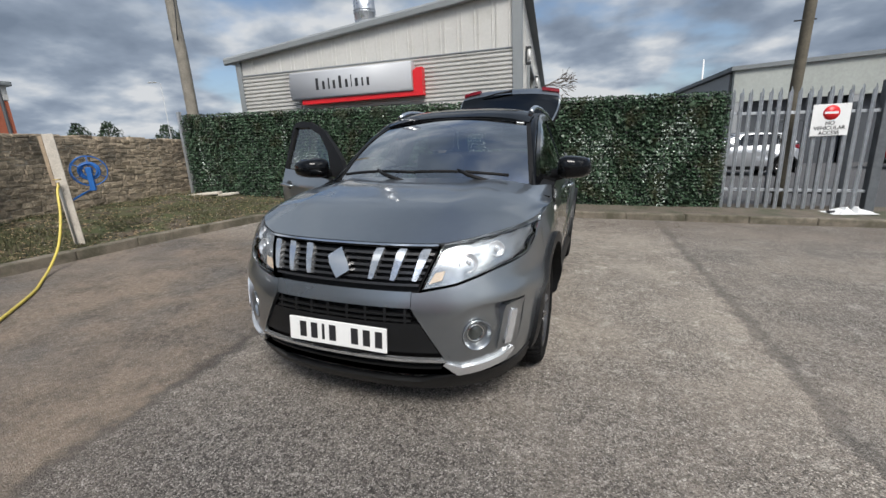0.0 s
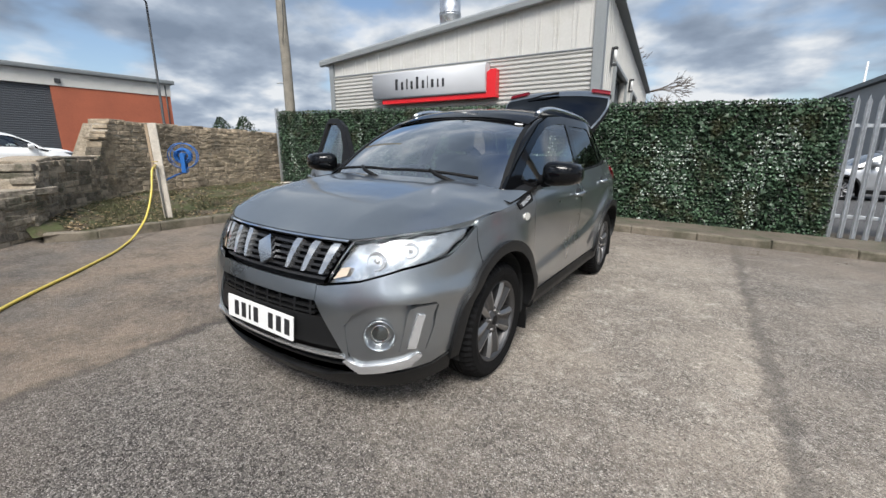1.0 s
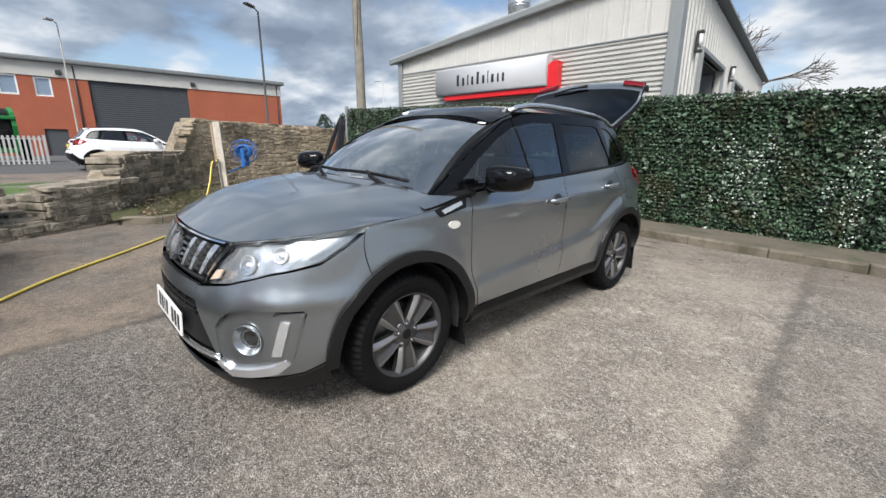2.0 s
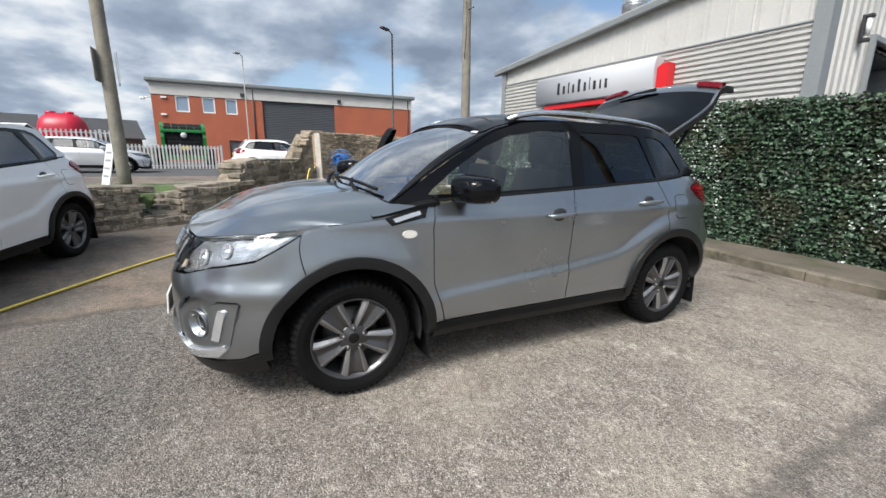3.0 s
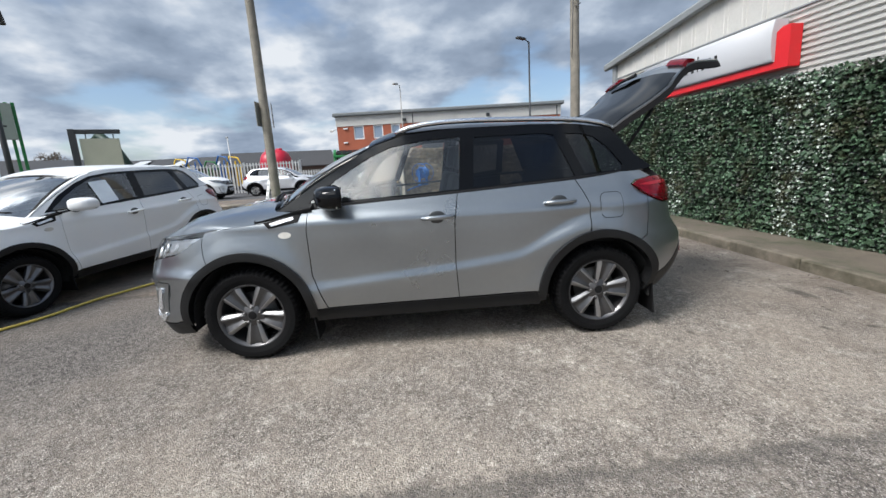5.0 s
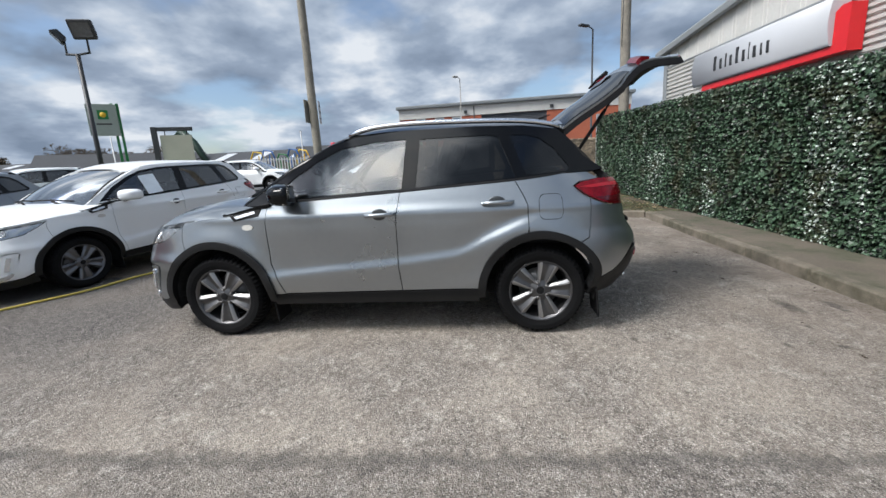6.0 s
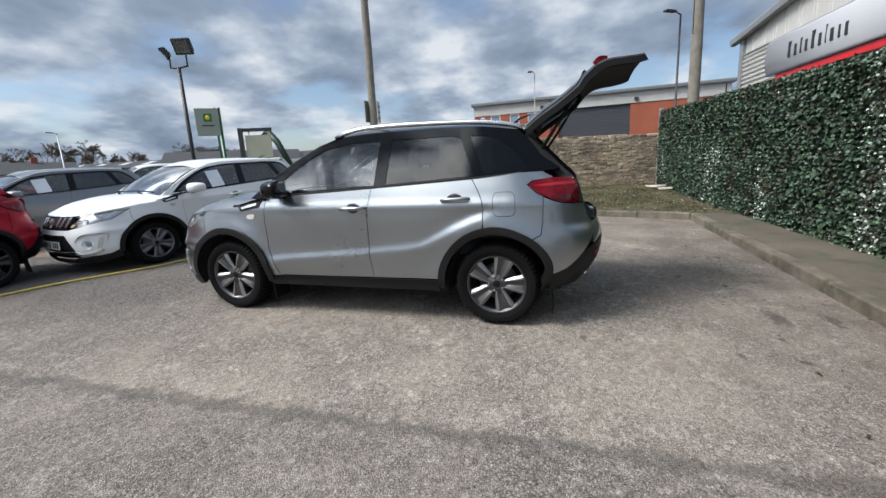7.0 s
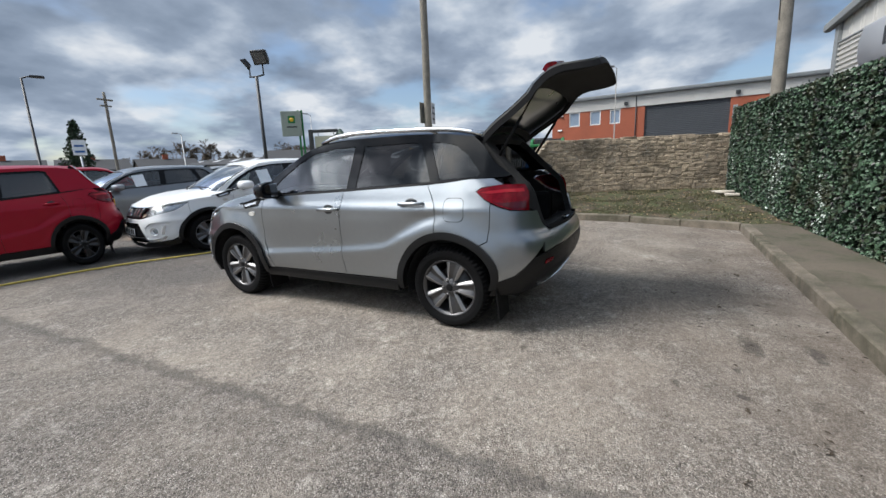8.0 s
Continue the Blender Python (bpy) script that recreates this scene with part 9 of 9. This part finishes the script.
shed(-62, -80, 66, 14, 2.7, 4.4, 0, "long low grey-roofed industrial shed with roof lights", lights=12)
shed(-58, -16.5, 5.5, 8, 2.6, 4.5, 12, "dark gabled workshop roof")
shed(-58, -9.5, 7.0, 8, 2.4, 4.4, 12, "dark gabled barn behind the machinery yard")
shed(-49, -46, 18, 10, 2.8, 4.6, 35, "low cream shed with grey roof", wall=M_FARWALL)
shed(-45, -58, 26, 8, 2.7, 3.2, 40, "long flat cream building on the skyline", wall=M_FARWALL)
for k in range(4):
    h = shed(-42 + 9 * k, -68 - 4 * k, 8.5, 8, 2.6, 4.2, 66, "terraced house with dark slate roof on the skyline", wall=M_DARKWALL, name="house")
    bm = bmesh.new(); box(bm, -0.3, 0.3, 3.8, 4.6, 3.9, 5.0, 0.03); part("chimney", bm, M_BRICK, h)
def build_depot():
    """Pale-banded depot beyond the gateway, its front facing the yard."""
    d = thing("depot", "pale metal banded depot with dark open bays beyond the gateway", "building", at=pose(8.9, 25.5, gz(8) - 0.1))
    bm = bmesh.new()
    vs = box(bm, 0, 26, 0, 0.25, 3.25, 4.75)
    for v in vs:
        if v.co.z > 4:
            v.co.z += 0.9 * smoothstep(0, 26, v.co.x)
    part("band", bm, material("pale_sheet", (0.33, 0.35, 0.325), 0.6, vary=0.1, scale=0.8, fine=9), d, "pale metal band")
    bm = bmesh.new()
    vs = box(bm, -0.2, 26.2, -0.15, 14, 4.75, 4.95)
    for v in vs:
        v.co.z += 0.9 * smoothstep(0, 26, v.co.x)
    part("roof", bm, M_ROOF_GREY, d)
    for k in range(6):
        bm = bmesh.new(); box(bm, 5.1 * k, 5.1 * k + 0.45, 0.02, 0.4, -0.3, 3.25, 0.01); part("pier", bm, M_WAREHOUSE, d)
    # dark sheets set back in the open bays stand for the shade inside
    for k in range(5):
        bm = bmesh.new(); box(bm, 5.1 * k + 0.45, 5.1 * k + 5.1, 0.55, 0.65, -0.3, 3.25, 0.01); part("bay_door", bm, M_SHUTTER, d)
    bm = bmesh.new(); box(bm, 0, 26, 13.7, 13.95, -0.3, 4.7); part("rear_wall", bm, M_WAREHOUSE, d)
    for x in (0, 25.75):
        bm = bmesh.new(); box(bm, x, x + 0.25, 0.66, 13.7, -0.3, 4.7); part("side_wall", bm, M_WAREHOUSE, d)


build_depot()
street_lamp(-43.8, 40.8, 0.5, 10.2, "pale street lamp far down the street", M_LAMPGREY, 1.1, 200, 0.05)
street_lamp(-8.8, -21.2, 0.3, 6.6, "dark street lamp at the yard's edge", M_STEEL_DARK, 0.7, 150)
street_lamp(-45.0, -11.6, 0.5, 6.0, "grey street lamp behind the machinery yard", M_LAMPGREY, 0.9, 200)
street_lamp(-32.0, -42.3, 0.5, 6.6, "grey street lamp beyond the yard", M_LAMPGREY, 0.9, 0)
street_lamp(-43.4, -32.1, 0.5, 9.1, "pale street lamp beyond the yard", M_LAMPGREY, 1.2, 0)
tp = build_pole(-19.0, -32.8, 0.3, 8.5, 0.13, 0.1, "dark telegraph pole with cross-arms", 0, 0)
for z, w in ((7.35, 0.42), (7.85, 0.58)):
    bm = bmesh.new(); box(bm, -19.0 - w, -19.0 + w, -32.9, -32.75, z, z + 0.12, 0.01, None); part("cross_arm", bm, M_TIMBER, tp)
bm = bmesh.new(); tube(bm, [(18.0, 62, 0), (18.0, 62, 10.5)], [0.14, 0.08], 8); solid("flag_mast", bm, M_WHITE_PAINT, "thin white mast far behind the hedge", "mast")


def bare_tree(x, y, z, height, spread, label, seed, depth=6, name="bare_tree", twig_r=0.022):
    rnd = random.Random(seed)
    t = thing(name, label, "tree", at=pose(x, y, z))
    trunk, twig = bmesh.new(), bmesh.new()

    def grow(bm, p, d, L, r, lv):
        q = p + d * L * 0.5 + Vector((rnd.uniform(-1, 1), rnd.uniform(-1, 1), 0)) * L * 0.06
        e = p + d * L
        tube(bm, [p, q, e], [r, r * 0.85, r * 0.66], 7 if lv > depth - 2 else 4, cap=False)
        if lv == 0:
            return
        for _ in range(3 if lv > 1 else 2):
            ang = rnd.uniform(0.30, 0.80)
            ax = Vector((rnd.uniform(-1, 1), rnd.uniform(-1, 1), rnd.uniform(-0.3, 0.3))).normalized()
            nd = (Matrix.Rotation(ang, 3, ax) @ d + Vector((0, 0, 0.08))).normalized()
            nd = Vector((nd.x * spread, nd.y * spread, nd.z)).normalized()
            grow(twig, p + d * L * rnd.uniform(0.65, 1.0), nd, L * rnd.uniform(0.62, 0.80), max(r * 0.55, twig_r), lv - 1)
    grow(trunk, Vector((0, 0, -0.3)), Vector((0, 0, 1)), height * 0.30, height * 0.022, depth)
    M_BARK = bpy.data.materials.get("bark") or material("bark", (0.12, 0.095, 0.075), 0.9, vary=0.2, bump=0.2)
    part("trunk", trunk, M_BARK, t)
    part("crown", twig, M_BARK, t)
    return t


bare_tree(-4.0, 42, 0, 14.5, 1.2, "tall leafless tree behind the clad building", 3, 6)
bare_tree(-13.0, 44, 0, 15.0, 1.3, "tall leafless tree behind the clad building", 4, 6)
bare_tree(0.5, 46, 0, 9.5, 1.2, "leafless tree behind the clad building", 6, 5)
for i, (x, y, h) in enumerate(((-72, -88, 12.5), (-84, -74, 12.0), (-66, -92, 12.0), (-98, -62, 12.5), (-80, -86, 11.5), (-88, -68, 12.5), (-60, -96, 11.5))):
    bare_tree(x, y, 0.4, h, 1.5, "round leafless tree on the skyline", 20 + i, 7, twig_r=0.045)


def conifer(x, y, z, h, w, label, seed):
    rng = np.random.default_rng(seed)
    t = thing("conifer", label, "tree", at=pose(x, y, z))
    bm = bmesh.new(); tube(bm, [(0, 0, -0.2), (0, 0, h * 0.9)], [h * 0.03, 0.02], 8); part("trunk", bm, M_TIMBER, t)
    n = 2600
    u = rng.random(n) ** 0.75
    zz = h * (0.05 + 0.93 * (1 - u))
    ang = rng.uniform(0, 2 * math.pi, n)
    rr = w * np.minimum(1, u * 1.5 + 0.08) * np.sqrt(rng.uniform(0.25, 1.0, n)) * (0.85 + 0.25 * np.sin(ang * 3 + zz))
    base = np.stack([rr * np.cos(ang), rr * np.sin(ang), zz], 1)
    s = rng.uniform(0.12, 0.30, n)[:, None] * (h / 6)
    d = rng.normal(0, 1, (n, 3)); d /= np.linalg.norm(d, axis=1, keepdims=True)
    e = np.cross(d, rng.normal(0, 1, (n, 3))); e /= np.linalg.norm(e, axis=1, keepdims=True)
    v = np.stack([base, base + d * s + e * s * 0.5, base + d * s * 0.9 - e * s * 0.5], 1).reshape(-1, 3)
    me = bpy.data.meshes.new("crown")
    me.from_pydata(v.tolist(), [], (np.arange(n * 3).reshape(-1, 3)).tolist())
    M_NEEDLE = bpy.data.materials.get("needles") or material("needles", (0.028, 0.05, 0.024), 0.8, vary=0.3, per_island=1.0, bump=0.0)
    part("crown", me, M_NEEDLE, t)


conifer(-21.4, -42.8, 0.2, 7.2, 1.35, "dark slim conifer beyond the parked cars", 1)
for i, (x, y, h, w) in enumerate(((-57.5, 40.2, 6.2, 3.3), (-55.6, 42.6, 6.4, 3.4), (-51.6, 47.4, 6.0, 3.2), (-50.3, 49.4, 6.3, 3.5), (-48.2, 51.6, 6.0, 3.0))):
    conifer(x, y, 0.4, h, w, "dark evergreen on the skyline behind the stone wall", 10 + i)
# distant wooded skyline
bm = bmesh.new()
for k in range(150):
    a = 2 * math.pi * k / 150
    r = 420 + 40 * math.sin(k * 1.7)
    h = 7 + 4 * noise.noise((k * 0.35, 0, 0)) + 2 * noise.noise((k * 1.3, 5, 0))
    x, y = r * math.cos(a), r * math.sin(a)
    bmesh.ops.create_icosphere(bm, subdivisions=1, radius=1.0, matrix=Matrix.LocRotScale((x, y, 0), None, Vector((13, 13, h))))
for v in bm.verts:
    v.co += noise.noise_vector(v.co * 0.13) * 2.5
solid("backdrop", bm, material("far_woods", (0.09, 0.095, 0.085), 0.95, vary=0.25, scale=0.08, fine=0.6, bump=0.0), "low hazy line of distant woods", "backdrop", "structure")
